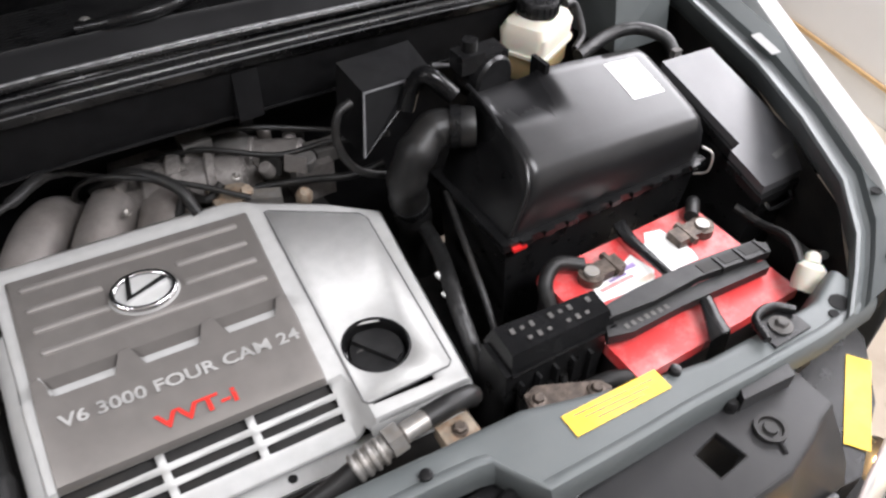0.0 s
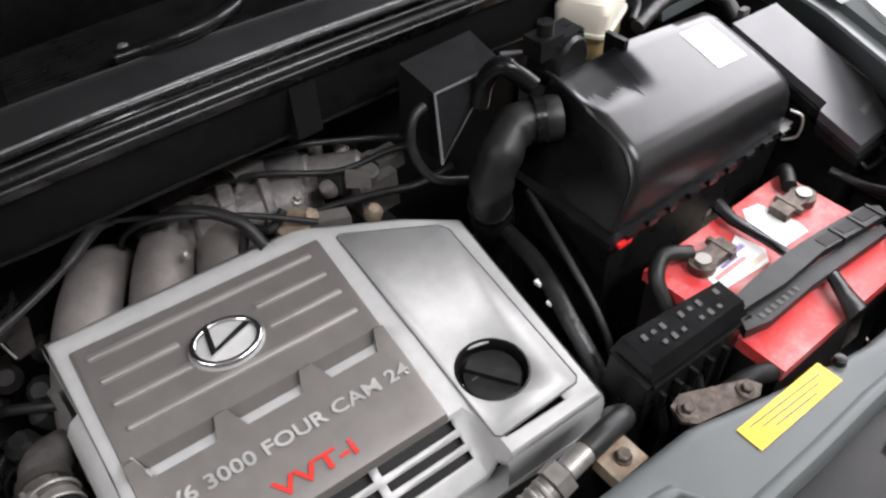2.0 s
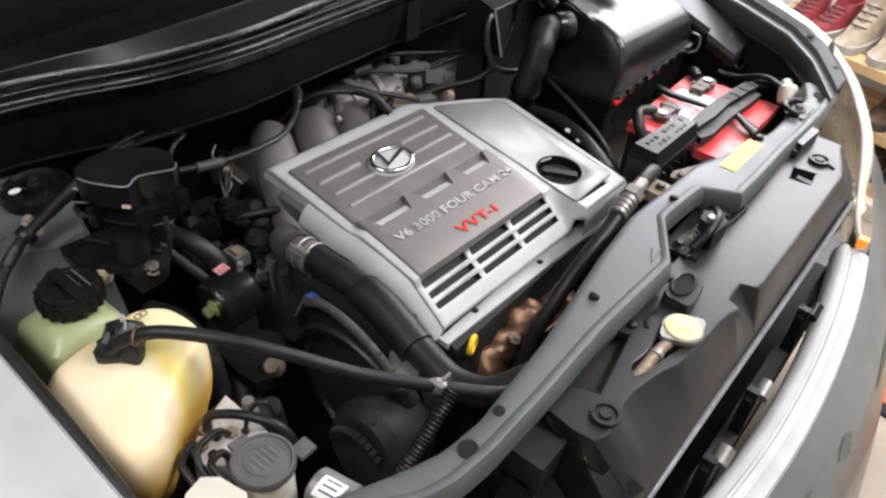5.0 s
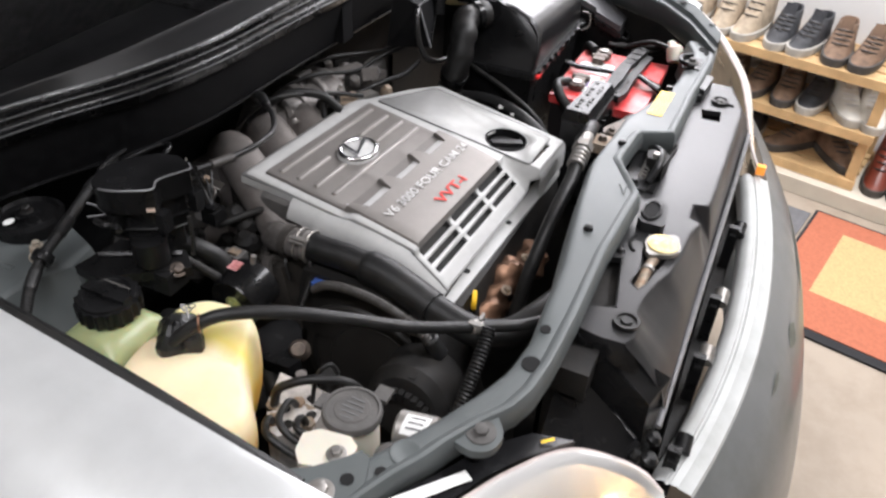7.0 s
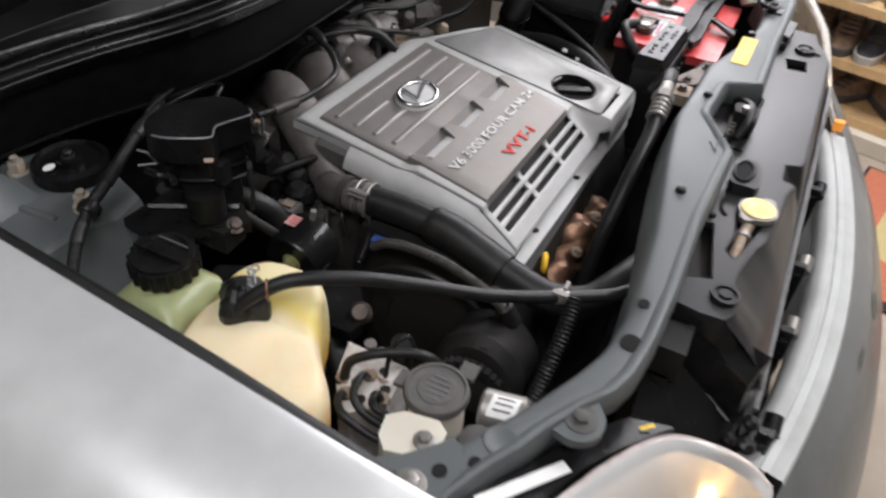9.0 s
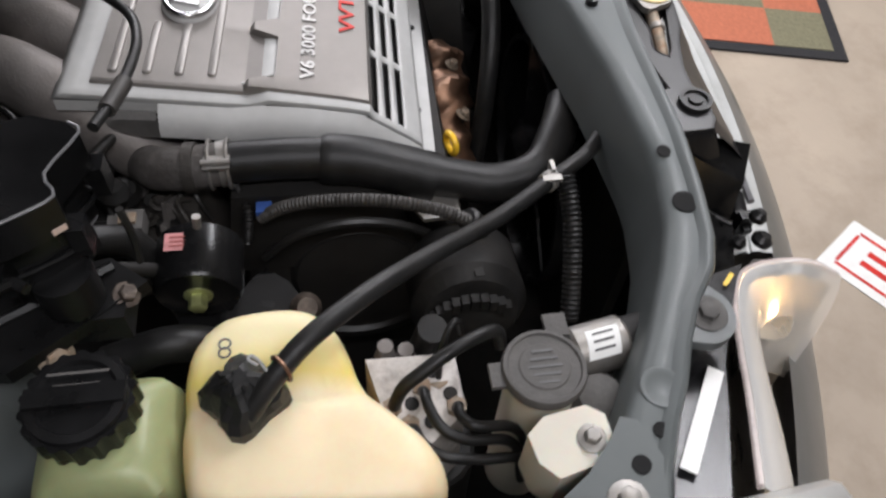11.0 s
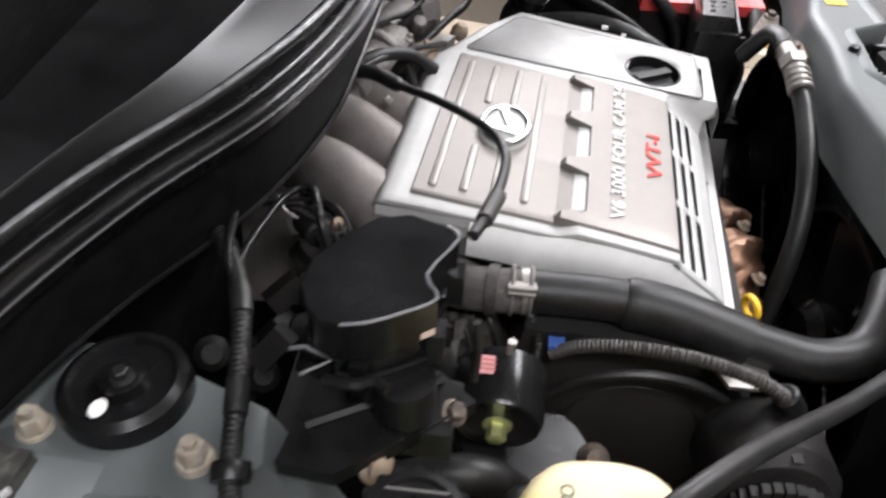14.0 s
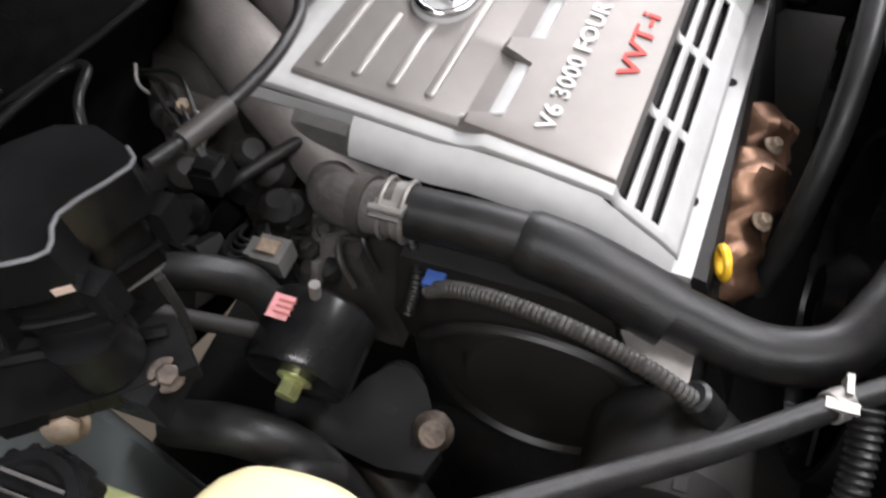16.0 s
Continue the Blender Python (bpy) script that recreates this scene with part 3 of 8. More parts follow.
def footwear():
    tan = mat("tan suede", (0.36, 0.29, 0.21), 0.8, 0, 0.3, 30, 0.3)
    black = mat("black leather and mesh", (0.035, 0.036, 0.04), 0.55, 0, 0.5, 40, 0.3)
    brown = mat("brown suede", (0.16, 0.10, 0.065), 0.75, 0, 0.4, 30, 0.3)
    white = mat("white leather", (0.68, 0.66, 0.60), 0.6, 0, 0.1, 30, 0.2)
    red = mat("dark red canvas", (0.22, 0.025, 0.03), 0.7, 0, 0.3, 40, 0.3)
    oxblood = mat("oxblood leather", (0.16, 0.035, 0.02), 0.35, 0, 0.3, 20, 0.15)
    greysole = mat("pale rubber sole", (0.40, 0.38, 0.34), 0.7)
    darksole = mat("dark rubber sole", (0.06, 0.055, 0.05), 0.7)
    kinds = {
        "tan_boot": (tan, greysole, "tan suede lace-up boot on the pine rack", "boot"),
        "black_sneaker": (black, greysole, "black sneaker with grey sole on the rack", "sneaker"),
        "hiking_shoe": (brown, darksole, "brown suede hiking shoe with dark sole", "shoe"),
        "red_sneaker": (red, greysole, "dark red canvas sneaker on the pine rack", "sneaker"),
        "white_sneaker": (white, greysole, "white leather sneaker on the pine rack", "sneaker"),
        "oxblood_boot": (oxblood, darksole, "oxblood leather boot standing on the kerb", "boot"),
    }
    made = {k: shoe(k, *v) for k, v in kinds.items()}
    used = set()
    rows = [("tan_boot", 0.525, 0.453, 4), ("tan_boot", 0.430, 0.453, -5), ("black_sneaker", 0.325, 0.453, 3), ("black_sneaker", 0.232, 0.453, -6),
            ("hiking_shoe", 0.135, 0.453, 6), ("hiking_shoe", 0.035, 0.453, -3), ("tan_boot", 0.635, 0.453, 2), ("red_sneaker", 0.74, 0.453, -6), ("red_sneaker", 0.835, 0.453, 4),
            ("hiking_shoe", 0.345, 0.267, -4), ("hiking_shoe", 0.245, 0.267, 3), ("black_sneaker", 0.150, 0.267, -2), ("hiking_shoe", 0.45, 0.267, 5),
            ("white_sneaker", 0.055, 0.267, 28), ("white_sneaker", -0.03, 0.267, 20), ("hiking_shoe", 0.165, 0.091, -34), ("hiking_shoe", 0.035, 0.091, 42),
            ("black_sneaker", 0.33, 0.091, 3), ("hiking_shoe", 0.44, 0.091, 20), ("oxblood_boot", -0.135, 0.057, 4), ("oxblood_boot", -0.235, 0.057, -6)]
    for kind, y, z, turn in rows:
        m = ROOM @ pose(0.185, y, z, 0, 0, turn)
        if kind in used:
            copy_thing(made[kind], m)
        else:
            used.add(kind)
            made[kind].matrix_basis = m


# ---------------------------------------------------------------- the car's body
SUP_REAR = [(0.66, 0.02), (0.60, -0.004), (0.549, -0.003), (0.434, 0.001), (0.33, 0.022), (0.265, 0.038), (0.225, 0.049), (0.124, 0.051), (0.027, 0.058),
            (-0.078, 0.046), (-0.248, 0.02), (-0.384, 0.010), (-0.44, 0.018), (-0.481, 0.034), (-0.54, 0.064), (-0.568, 0.080), (-0.60, 0.098), (-0.625, 0.114), (-0.645, 0.136), (-0.67, 0.172), (-0.69, 0.19)]
SUP_FRONT = [(-0.69, 0.092), (-0.662, 0.084), (-0.614, 0.062), (-0.586, 0.046), (-0.556, 0.033), (-0.518, 0.012), (-0.489, -0.010), (-0.457, -0.021), (-0.41, -0.027), (-0.332, -0.030), (-0.195, -0.028),
             (-0.033, -0.036), (0.052, 0.014), (0.163, 0.008), (0.190, -0.043), (0.30, -0.044), (0.381, -0.043), (0.468, -0.047), (0.568, -0.050), (0.66, -0.045)]
FX = 0.10  # the body's middle plane


def car():
    c = thing("car", (FX, 0.6, 0.0), "silver grey car with its bonnet open and engine bay bare", "car")
    crown = lambda x: chain(x, [(-0.69, -0.006), (-0.53, -0.006), (-0.42, 0.0), (-0.35, 0.007), (-0.15, 0.010), (0.11, 0.010), (0.25, 0.0), (0.39, -0.008), (0.66, -0.008)])
    def at_x(line, x):
        line = sorted(line)
        return chain(x, line)
    rows = []
    for k in range(96):
        x = lerp(-0.685, 0.66, k / 95)
        f, r = at_x(SUP_FRONT, x), at_x(SUP_REAR, x)
        w = r - f
        rows.append([(x, f + 0.006, 0.798), (x, f - 0.001, 0.806), (x, f - 0.001, 0.822), (x, f + 0.001, 0.832), (x, f + 0.004, 0.8368), (x, f + 0.008, 0.8382), (x, f + 0.012, 0.8370), (x, f + 0.016, 0.8338), (x, f + 0.5 * w, 0.8345),
                     (x, r - 0.014, 0.8345), (x, r - 0.007, 0.8335), (x, r - 0.002, 0.830), (x, r + 0.001, 0.822), (x, r + 0.006, 0.79), (x, r + 0.010, 0.75)])
    sup = part("radiator_support", strip(rows), PAINT, c, "grey green painted pressed steel cross member")
    tab = [(-0.552 + 0.0, 0.036), (-0.556, 0.012), (-0.545, -0.006), (-0.524, -0.010), (-0.508, 0.0), (-0.50, 0.010), (-0.515, 0.03)]
    tab = [(q.x, q.y) for q in spline([(x, y, 0) for x, y in tab + tab[:1]], 4)[:-1]]
    part("lamp_tab", prism(tab, 0.822, 0.8325, 0.003, 2), PAINT, sup)
    gus = [(-0.69, 0.20), (-0.672, 0.18), (-0.645, 0.14), (-0.622, 0.118), (-0.608, 0.108), (-0.612, 0.096), (-0.64, 0.086), (-0.688, 0.10)]
    part("end_gusset", prism(gus, 0.832, 0.8385, 0.003, 2), PAINT, sup)
    part("gusset_bolt", bolt((-0.667, 0.119, 0.8385), r=0.008, flange=1.8), STEEL, sup)
    # Black discs on the surface, painted in place of open holes.
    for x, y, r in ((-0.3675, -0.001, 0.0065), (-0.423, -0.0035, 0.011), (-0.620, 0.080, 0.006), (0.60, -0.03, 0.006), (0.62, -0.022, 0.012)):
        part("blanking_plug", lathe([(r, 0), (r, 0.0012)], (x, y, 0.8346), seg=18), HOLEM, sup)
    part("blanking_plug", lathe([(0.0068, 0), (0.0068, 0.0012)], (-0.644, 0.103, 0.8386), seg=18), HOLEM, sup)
    part("headlamp_bolt", bolt((-0.530, 0.012, 0.8325), r=0.008, flange=2.0, h=0.005), DUSTYCAP, sup, "rusty bolt with washer")
    part("headlamp_bolt", bolt((0.532, -0.012, 0.8385), r=0.007, flange=1.9), DUSTYCAP, sup, "rusty bolt with washer")
    for x, y in ((-0.154, 0.010), (0.104, 0.028), (0.391, 0.005)):
        part("rubber_plug", lathe([(0.007, 0), (0.006, 0.006), (0.003, 0.007)], (x, y, 0.834)), BLACKP, sup)
    part("pressed_disc", lathe([(0.017, 0), (0.016, 0.0012), (0.012, 0.0012), (0.011, 0.0006)], (-0.588, 0.069, 0.8342)), PAINT, sup)
    st = part("yellow_sticker", plate((0.312, 0.005, 0.8353), (0.118, -0.002, 0), (0, 1, 0), 0.122, 0.026), YELLOW, sup, "yellow warning sticker with faded print")
    for k in range(3):
        part("print_bar", plate((0.312, 0.011 - 0.006 * k, 0.8361), (0.118, -0.006, 0), (0, 1, 0), 0.10 - 0.02 * k, 0.0012, 0.0003), DARKINK, st)
    for q in (((-0.020, 0.000), (-0.045, -0.012), (-0.012, -0.010)), ((-0.010, -0.018), (-0.052, -0.026))):
        part("stamped_mark", tube([(x, y, 0.8345) for x, y in q], 0.0013, 1, 6), PAINT, sup)
    for o in (sup, *sup.children, *st.children):
        for v in o.data.vertices:
            v.co.z += crown(v.co.x)
    # aprons and rails
    def rail(name, sgn, pts, w):
        rows = []
        for x, y, z in pts:
            o = lambda dx, dz: (x + sgn * dx, y, z + dz)
            rows.append([o(0.03, -0.06), o(0.004, -0.03), o(-0.001, -0.004), o(0.002, 0.0), o(0.010, 0.0), o(0.013, -0.003), o(0.016, -0.007), o(0.024, -0.008), o(0.028, -0.006), o(0.032, -0.005),
                         o(w * 0.52, 0.006), o(w * 0.80, 0.014), o(w * 0.92, 0.017), o(w, 0.012), o(w + 0.003, -0.03)])
        return part(name, strip(rows), PAINT, c, "grey green painted inner wing")
    ra = rail("inner_wing", 1, [(0.60, -0.045, 0.836), (0.66, -0.005, 0.842), (0.705, 0.03, 0.85), (0.765, 0.10, 0.86), (0.83, 0.22, 0.864), (0.885, 0.35, 0.868), (0.95, 0.60, 0.878), (0.98, 0.95, 0.885)], 0.068)
    # Lower apron in near-black, its shade put into the colour.
    part("wheel_arch_liner", strip([[(x + 0.028, y, z - 0.058), (x + 0.02, y, 0.5)] for x, y, z in ((0.66, -0.005, 0.842), (0.765, 0.10, 0.86), (0.885, 0.35, 0.868), (0.95, 0.60, 0.878), (0.98, 0.95, 0.885))]), DARK, c)
    part("white_sticker", plate((0.918, 0.365, 0.8815), (0.30, 1, 0.02), (1, -0.3, 0.20), 0.060, 0.015), GREYWALL, ra, "small greyish paper sticker")
    # Holes in the wing drawn as black discs.
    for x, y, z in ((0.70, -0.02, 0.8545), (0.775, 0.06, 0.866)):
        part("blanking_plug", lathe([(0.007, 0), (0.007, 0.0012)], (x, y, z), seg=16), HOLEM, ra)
    # strut tower on the near side with its flat shelf towards the wing
    tower = [(-0.692, 0.605), (-0.600, 0.614), (-0.546, 0.609), (-0.512, 0.592), (-0.470, 0.600), (-0.448, 0.66), (-0.42, 0.80), (-0.42, 0.95), (-0.70, 0.95)]
    def tower_ring(g, z, cut=0.0):
        return [(lerp(x, -0.56, cut), (lerp(y, 0.75, cut) - g) if y < 0.7 else y, z + 0.03 * (y - 0.62)) for x, y in tower]
    tw = part("strut_tower", bevel(loft([tower_ring(0.11, 0.45), tower_ring(0.07, 0.66), tower_ring(0.032, 0.757), tower_ring(0.024, 0.768), tower_ring(0.006, 0.809), tower_ring(0.001, 0.8125), tower_ring(0.0, 0.8135, 0.03)]), 0.002), PAINT, c, "grey green painted suspension tower", 30)
    part("pressed_step", prism([(-0.66, 0.69), (-0.612, 0.70), (-0.612, 0.80), (-0.66, 0.82)], 0.812, 0.822, 0.006, 3), PAINT, tw)
    part("pressed_ridge", tube([(-0.552, 0.640, 0.811), (-0.556, 0.68, 0.813), (-0.556, 0.715, 0.8135), (-0.563, 0.75, 0.814)], 0.006, 8, 12), PAINT, tw)
    part("pressed_ridge", tube([(-0.596, 0.630, 0.809), (-0.600, 0.68, 0.812), (-0.602, 0.75, 0.814)], 0.005, 8, 12), PAINT, tw)
    ledge = lambda g, z: [(-0.620 - g, 0.722 - g, z), (-0.585, 0.712 - g, z), (-0.556 + g, 0.712 - g, z), (-0.550 + g, 0.79, z), (-0.620 - g, 0.80, z)]
    part("pressed_ledge", loft([ledge(0.040, 0.806), ledge(0.026, 0.815), ledge(0.012, 0.842), ledge(0.004, 0.853), ledge(0.0, 0.857)]), PAINT, tw, "raised ledge under the gas strut", 70)
    # Flat black oval for the dark of a hole.
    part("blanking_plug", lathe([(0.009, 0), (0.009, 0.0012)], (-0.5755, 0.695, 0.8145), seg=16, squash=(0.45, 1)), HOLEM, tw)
    part("wheel_arch_panel", box(-0.70, -0.655, 0.05, 0.60, 0.42, 0.79, 0.01), PAINT, c)
    mount = part("strut_mount", lathe([(0.047, 0), (0.047, 0.010), (0.045, 0.018), (0.038, 0.022), (0.035, 0.017), (0.018, 0.015), (0.016, 0.024), (0.010, 0.027)], (-0.473, 0.694, 0.812), seg=36), SATIN, tw, "round black strut mount cap")
    part("centre_nut", bolt((-0.475, 0.692, 0.837), r=0.006), DUSTBLACK, mount)
    part("paint_dot", lathe([(0.008, 0), (0.008, 0.0008)], (-0.4985, 0.7005, 0.8315), seg=14, squash=(1, 0.75)), WHITEL, mount)
    for x, y in ((-0.519, 0.629), (-0.5095, 0.744)):
        part("tower_nut", join(lathe([(0.0135, 0), (0.0135, 0.004), (0.012, 0.007)], (x, y, 0.812)), lathe([(0.0105, 0), (0.0105, 0.012), (0.009, 0.015)], (x, y, 0.817), seg=6), rod((x, y, 0.830), (x, y, 0.838), 0.0048)), PALERUST, tw, "corroded stud and nut")
    for o in (tw, *tw.children_recursive):
        o.data.transform(Matrix.Translation((-0.006, -0.006, 0.017)))
    # wings
    def wing(name, sgn, edge):
        rows = []
        crown = ((0.04, 0.002), (0.09, -0.004), (0.14, -0.022), (0.18, -0.055), (0.205, -0.11)) if sgn < 0 else ((0.022, -0.002), (0.045, -0.012), (0.08, -0.040), (0.12, -0.09), (0.15, -0.15))
        for x, y, z in edge:
            o = lambda dx, dz: (x + sgn * dx, y, z + dz)
            rows.append([o(-0.012, -0.05), o(-0.010, -0.018), o(-0.002, -0.004), o(0.008, 0.0)] + [o(*q) for q in crown] + [o(0.215 if sgn < 0 else 0.17, -0.22), o(0.21 if sgn < 0 else 0.18, -0.45), o(0.19, -0.6)])
        return solid(part(name, strip(rows), FENDER, c, "silver grey metallic front wing"), 0.0015)
    wing("front_wing", -1, [(-0.675, -0.03, 0.835), (-0.688, 0.05, 0.862), (-0.687, 0.17, 0.878), (-0.680, 0.34, 0.900), (-0.672, 0.56, 0.928), (-0.665, 0.80, 0.957), (-0.660, 1.1, 0.975)])
    wing("front_wing", 1, [(0.765, 0.02, 0.868), (0.797, 0.078, 0.880), (0.842, 0.156, 0.884), (0.914, 0.290, 0.888), (0.965, 0.385, 0.890), (1.024, 0.49, 0.892), (1.06, 0.70, 0.897), (1.08, 0.95, 0.90)])
    part("bonnet_seal", tube([(-0.680, 0.13, 0.852), (-0.676, 0.20, 0.865), (-0.668, 0.34, 0.885), (-0.660, 0.56, 0.912), (-0.653, 0.80, 0.940)], 0.007, 6, 8), RUBBER, c, "black rubber edge seal")
    # firewall, scuttle and windscreen
    ridge = [(-0.72, 0.800, 0.943), (-0.62, 0.758, 0.956), (-0.52, 0.728, 0.967), (-0.42, 0.680, 0.978), (-0.32, 0.612, 0.992), (-0.2, 0.573, 1.001), (-0.05, 0.566, 1.003), (0.15, 0.568, 0.997), (0.4, 0.569, 0.987), (0.55, 0.572, 0.978), (0.70, 0.605, 0.966), (0.86, 0.72, 0.945)]
    crest = [(-0.72, 0.818, 0.966), (-0.62, 0.775, 0.975), (-0.52, 0.744, 0.980), (-0.42, 0.702, 0.986), (-0.32, 0.637, 0.998), (-0.2, 0.586, 1.012), (-0.05, 0.574, 1.019), (0.15, 0.572, 1.016), (0.4, 0.572, 1.004), (0.55, 0.578, 0.996), (0.70, 0.613, 0.984), (0.86, 0.728, 0.963)]
    brow = [(-0.72, 0.835, 0.970), (-0.62, 0.790, 0.978), (-0.52, 0.757, 0.986), (-0.42, 0.720, 0.996), (-0.32, 0.672, 1.009), (-0.2, 0.640, 1.022), (-0.05, 0.628, 1.027), (0.15, 0.622, 1.024), (0.4, 0.622, 1.012), (0.55, 0.63, 1.003), (0.70, 0.66, 0.99), (0.86, 0.76, 0.97)]
    sp, st, sb = spline(ridge, 6), spline(crest, 6), spline(brow, 6)
    fw = part("firewall", strip([[(p.x, p.y + 0.004, p.z - 0.030), (p.x, p.y + 0.020, p.z - 0.09), (p.x, p.y + 0.03, p.z - 0.118), (p.x, p.y + 0.10, p.z - 0.128), (p.x, p.y + 0.16, p.z - 0.30), (p.x, p.y + 0.16, 0.35)] for p in sp]), INSUL, c, "black insulated bulkhead")
    part("stiffener", box(0.150, 0.184, 0.574, 0.598, 0.885, 0.957, 0.007, 3), INSUL, fw)
    # Dark blank added to close the open gap past the bulkhead.
    part("bulkhead_side", box(0.66, 1.03, 0.74, 0.76, 0.28, 0.93, 0.004), DARK, c)
    def bead(r, lean):
        return [(r * math.cos(a), r * math.sin(a)) for a in (lean + 0.35 * k for k in range(-4, 5))]
    rows = []
    for p, q, e in zip(sp, st, sb):
        low = (p.y - 0.012, p.z - 0.015)
        row = [(0.010 + low[0], low[1] - 0.016)] + [(low[0] + dy + 0.003, low[1] + dz) for dy, dz in bead(0.0030, 2.4)[::-1]] + [(lerp(low[0], p.y, 0.5) + 0.005, lerp(low[1], p.z, 0.5) - 0.002)]
        row += [(p.y + dy + 0.003, p.z + dz - 0.001) for dy, dz in bead(0.0038, 2.3)[::-1]] + [(lerp(p.y, q.y, 0.45) + 0.004, lerp(p.z, q.z, 0.45) - 0.003)]
        row += [(q.y + dy, q.z + dz - 0.006) for dy, dz in bead(0.0066, 2.0)[::-1]] + [(q.y + 0.010, q.z - 0.012), (q.y + 0.014, q.z - 0.013)]
        rows.append([(p.x, y, z) for y, z in row])
    part("bonnet_seal", strip(rows), SEALR, c, "wet black rubber bonnet seal in stepped ridges", 60)
    # Pale tubes along the ridges carry the seal's thin highlights.
    part("worn_edge", tube([(q.x, q.y - 0.001, q.z - 0.0018) for q in st], 0.0029, raw=True, seg=10), CRESTSHINE, c, "pale painted highlight along the seal crest")
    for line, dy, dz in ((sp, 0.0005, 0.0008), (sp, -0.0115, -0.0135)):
        part("worn_edge", tube([(p.x, p.y + dy, p.z + dz) for p in line], 0.0010, raw=True, seg=6), FUSEL, c, "faint painted highlight line on the seal")
    flange = []
    for q, e in zip(st, sb):
        f0 = (q.y + 0.012, q.z - 0.013)
        flange.append([(q.x, f0[0], f0[1])] + [(q.x, lerp(f0[0], e.y, k), lerp(f0[1], e.z, k)) for k in (0.2, 0.5, 0.8)] + [(q.x, e.y - 0.0015, e.z - 0.0015), (q.x, e.y, e.z), (q.x, e.y + 0.003, e.z - 0.002), (q.x, e.y + 0.006, e.z - 0.012)])
    part("scuttle_flange", strip(flange), FLANGEM, c, "sloping black flange behind the seal", 60)
    part("panel_edge", tube([(p.x, p.y + 0.026, p.z - 0.115) for p in sp], 0.0026, raw=True, seg=8), SATIN, c)
    cowl = part("scuttle_panel", strip([[(e.x, e.y + 0.004, e.z - 0.011), (e.x, e.y + 0.02, e.z - 0.018), (e.x, 0.80 if e.x > -0.5 else e.y + 0.06, 1.0 if e.x > -0.5 else e.z), (e.x, 0.86, 1.03)] for e in sb]), COWL, c, "black plastic scuttle panel below the windscreen")
    for k in range(14):
        f = k / 13
        x0, x1, y = lerp(-0.109, -0.095, f), lerp(0.004, 0.007, f), lerp(0.655, 0.765, f)
        z = lerp(1.0095, 1.0, (y - 0.648) / 0.152)
        part("louvre", box(x0, x1, y, y + 0.0035, z - 0.002, z + 0.0028, 0.0008, 1), BLACKP, cowl)
        if k < 5:
            part("louvre", box(0.118, 0.160, 0.655 + 0.009 * k, 0.6585 + 0.009 * k, 1.002, 1.0095, 0.0008, 1), BLACKP, cowl)
    part("round_cover", lathe([(0.066, 0), (0.066, 0.008), (0.062, 0.012), (0.055, 0.011), (0.02, 0.011)], (0.262, 0.742, 1.004), seg=36), SATIN, cowl, "round black cover disc")
    part("screen_seal", tube([(-0.70, 0.86, 1.025), (-0.3, 0.835, 1.032), (0.1, 0.825, 1.035), (0.5, 0.835, 1.03), (0.85, 0.87, 1.02)], 0.009, 8, 10), WETRUB, c, "wet black windscreen seal")
    part("windscreen", strip([[(-0.75, 0.88, 1.01), (-0.65, 1.3, 1.34), (-0.6, 1.75, 1.62)], [(FX, 0.84, 1.02), (FX, 1.24, 1.35), (FX, 1.7, 1.66)], [(0.95, 0.88, 1.01), (0.85, 1.3, 1.34), (0.8, 1.75, 1.62)]]), GLASS, c, "dark windscreen glass")
    for x, y in ((0.014, 0.652), (0.300, 0.652)):
        wa = part("wiper_arm", tube([(x - 0.012, y - 0.010, 1.026), (x + 0.035, y - 0.028, 1.034), (x + 0.09, y - 0.026, 1.036), (x + 0.15, y + 0.012, 1.036), (x + 0.27, y + 0.11, 1.062)], 0.0085, 6, 10), SATIN, c, "black windscreen wiper arm")
        part("pivot", lathe([(0.020, 0), (0.019, 0.010), (0.012, 0.014), (0.009, 0.026)], (x, y, 1.0)), SATIN, wa)
        part("pivot_nut", bolt((x, y, 1.024), r=0.006), STEEL, wa)
    bonnet = [(-0.70, 0.815, 1.00), (0.88, 0.815, 1.00), (0.82, 0.29, 1.86), (-0.64, 0.29, 1.86)]
    bn = bmesh.new()
    bn.faces.new([bn.verts.new(p) for p in bonnet])
    solid(part("bonnet", bn, LINER, c, "raised bonnet with black underside"), 0.03)
    # nose
    def lip(x):
        d = (x - 0.07) / 0.4
        return -0.221 + (0.048 if d < 0 else 0.034) * d * d
    xs = [-0.74 + 1.74 * i / 58 for i in range(59)]
    lipx = [-0.335 + 0.86 * i / 30 for i in range(31)]
    part("bumper_lip", strip([[(x, lip(x) + 0.016, 0.585), (x, lip(x) + 0.012, 0.606), (x, lip(x) + 0.004, 0.617), (x, lip(x) - 0.001, 0.6195), (x, lip(x) - 0.008, 0.6205), (x, lip(x) - 0.010, 0.6165), (x, lip(x) - 0.013, 0.6165),
                              (x, lip(x) - 0.015, 0.6195), (x, lip(x) - 0.026, 0.6185), (x, lip(x) - 0.028, 0.6165), (x, lip(x) - 0.044, 0.6125), (x, lip(x) - 0.047, 0.606)] for x in lipx]), LIPP, c, "pale edge of the nose panel")
    fall = [(-0.0462, 0.6065), (-0.052, 0.601), (-0.068, 0.588), (-0.088, 0.567), (-0.110, 0.540), (-0.130, 0.508), (-0.146, 0.46), (-0.160, 0.41), (-0.170, 0.36), (-0.166, 0.30), (-0.13, 0.24), (-0.06, 0.20)]
    part("bumper", strip([[(x, lip(x) + dy, z) for dy, z in fall] for x in xs]), FASCIA, c, "grey bumper with scuff marks")
    fz = sorted((dy, z) for dy, z in fall[:8])
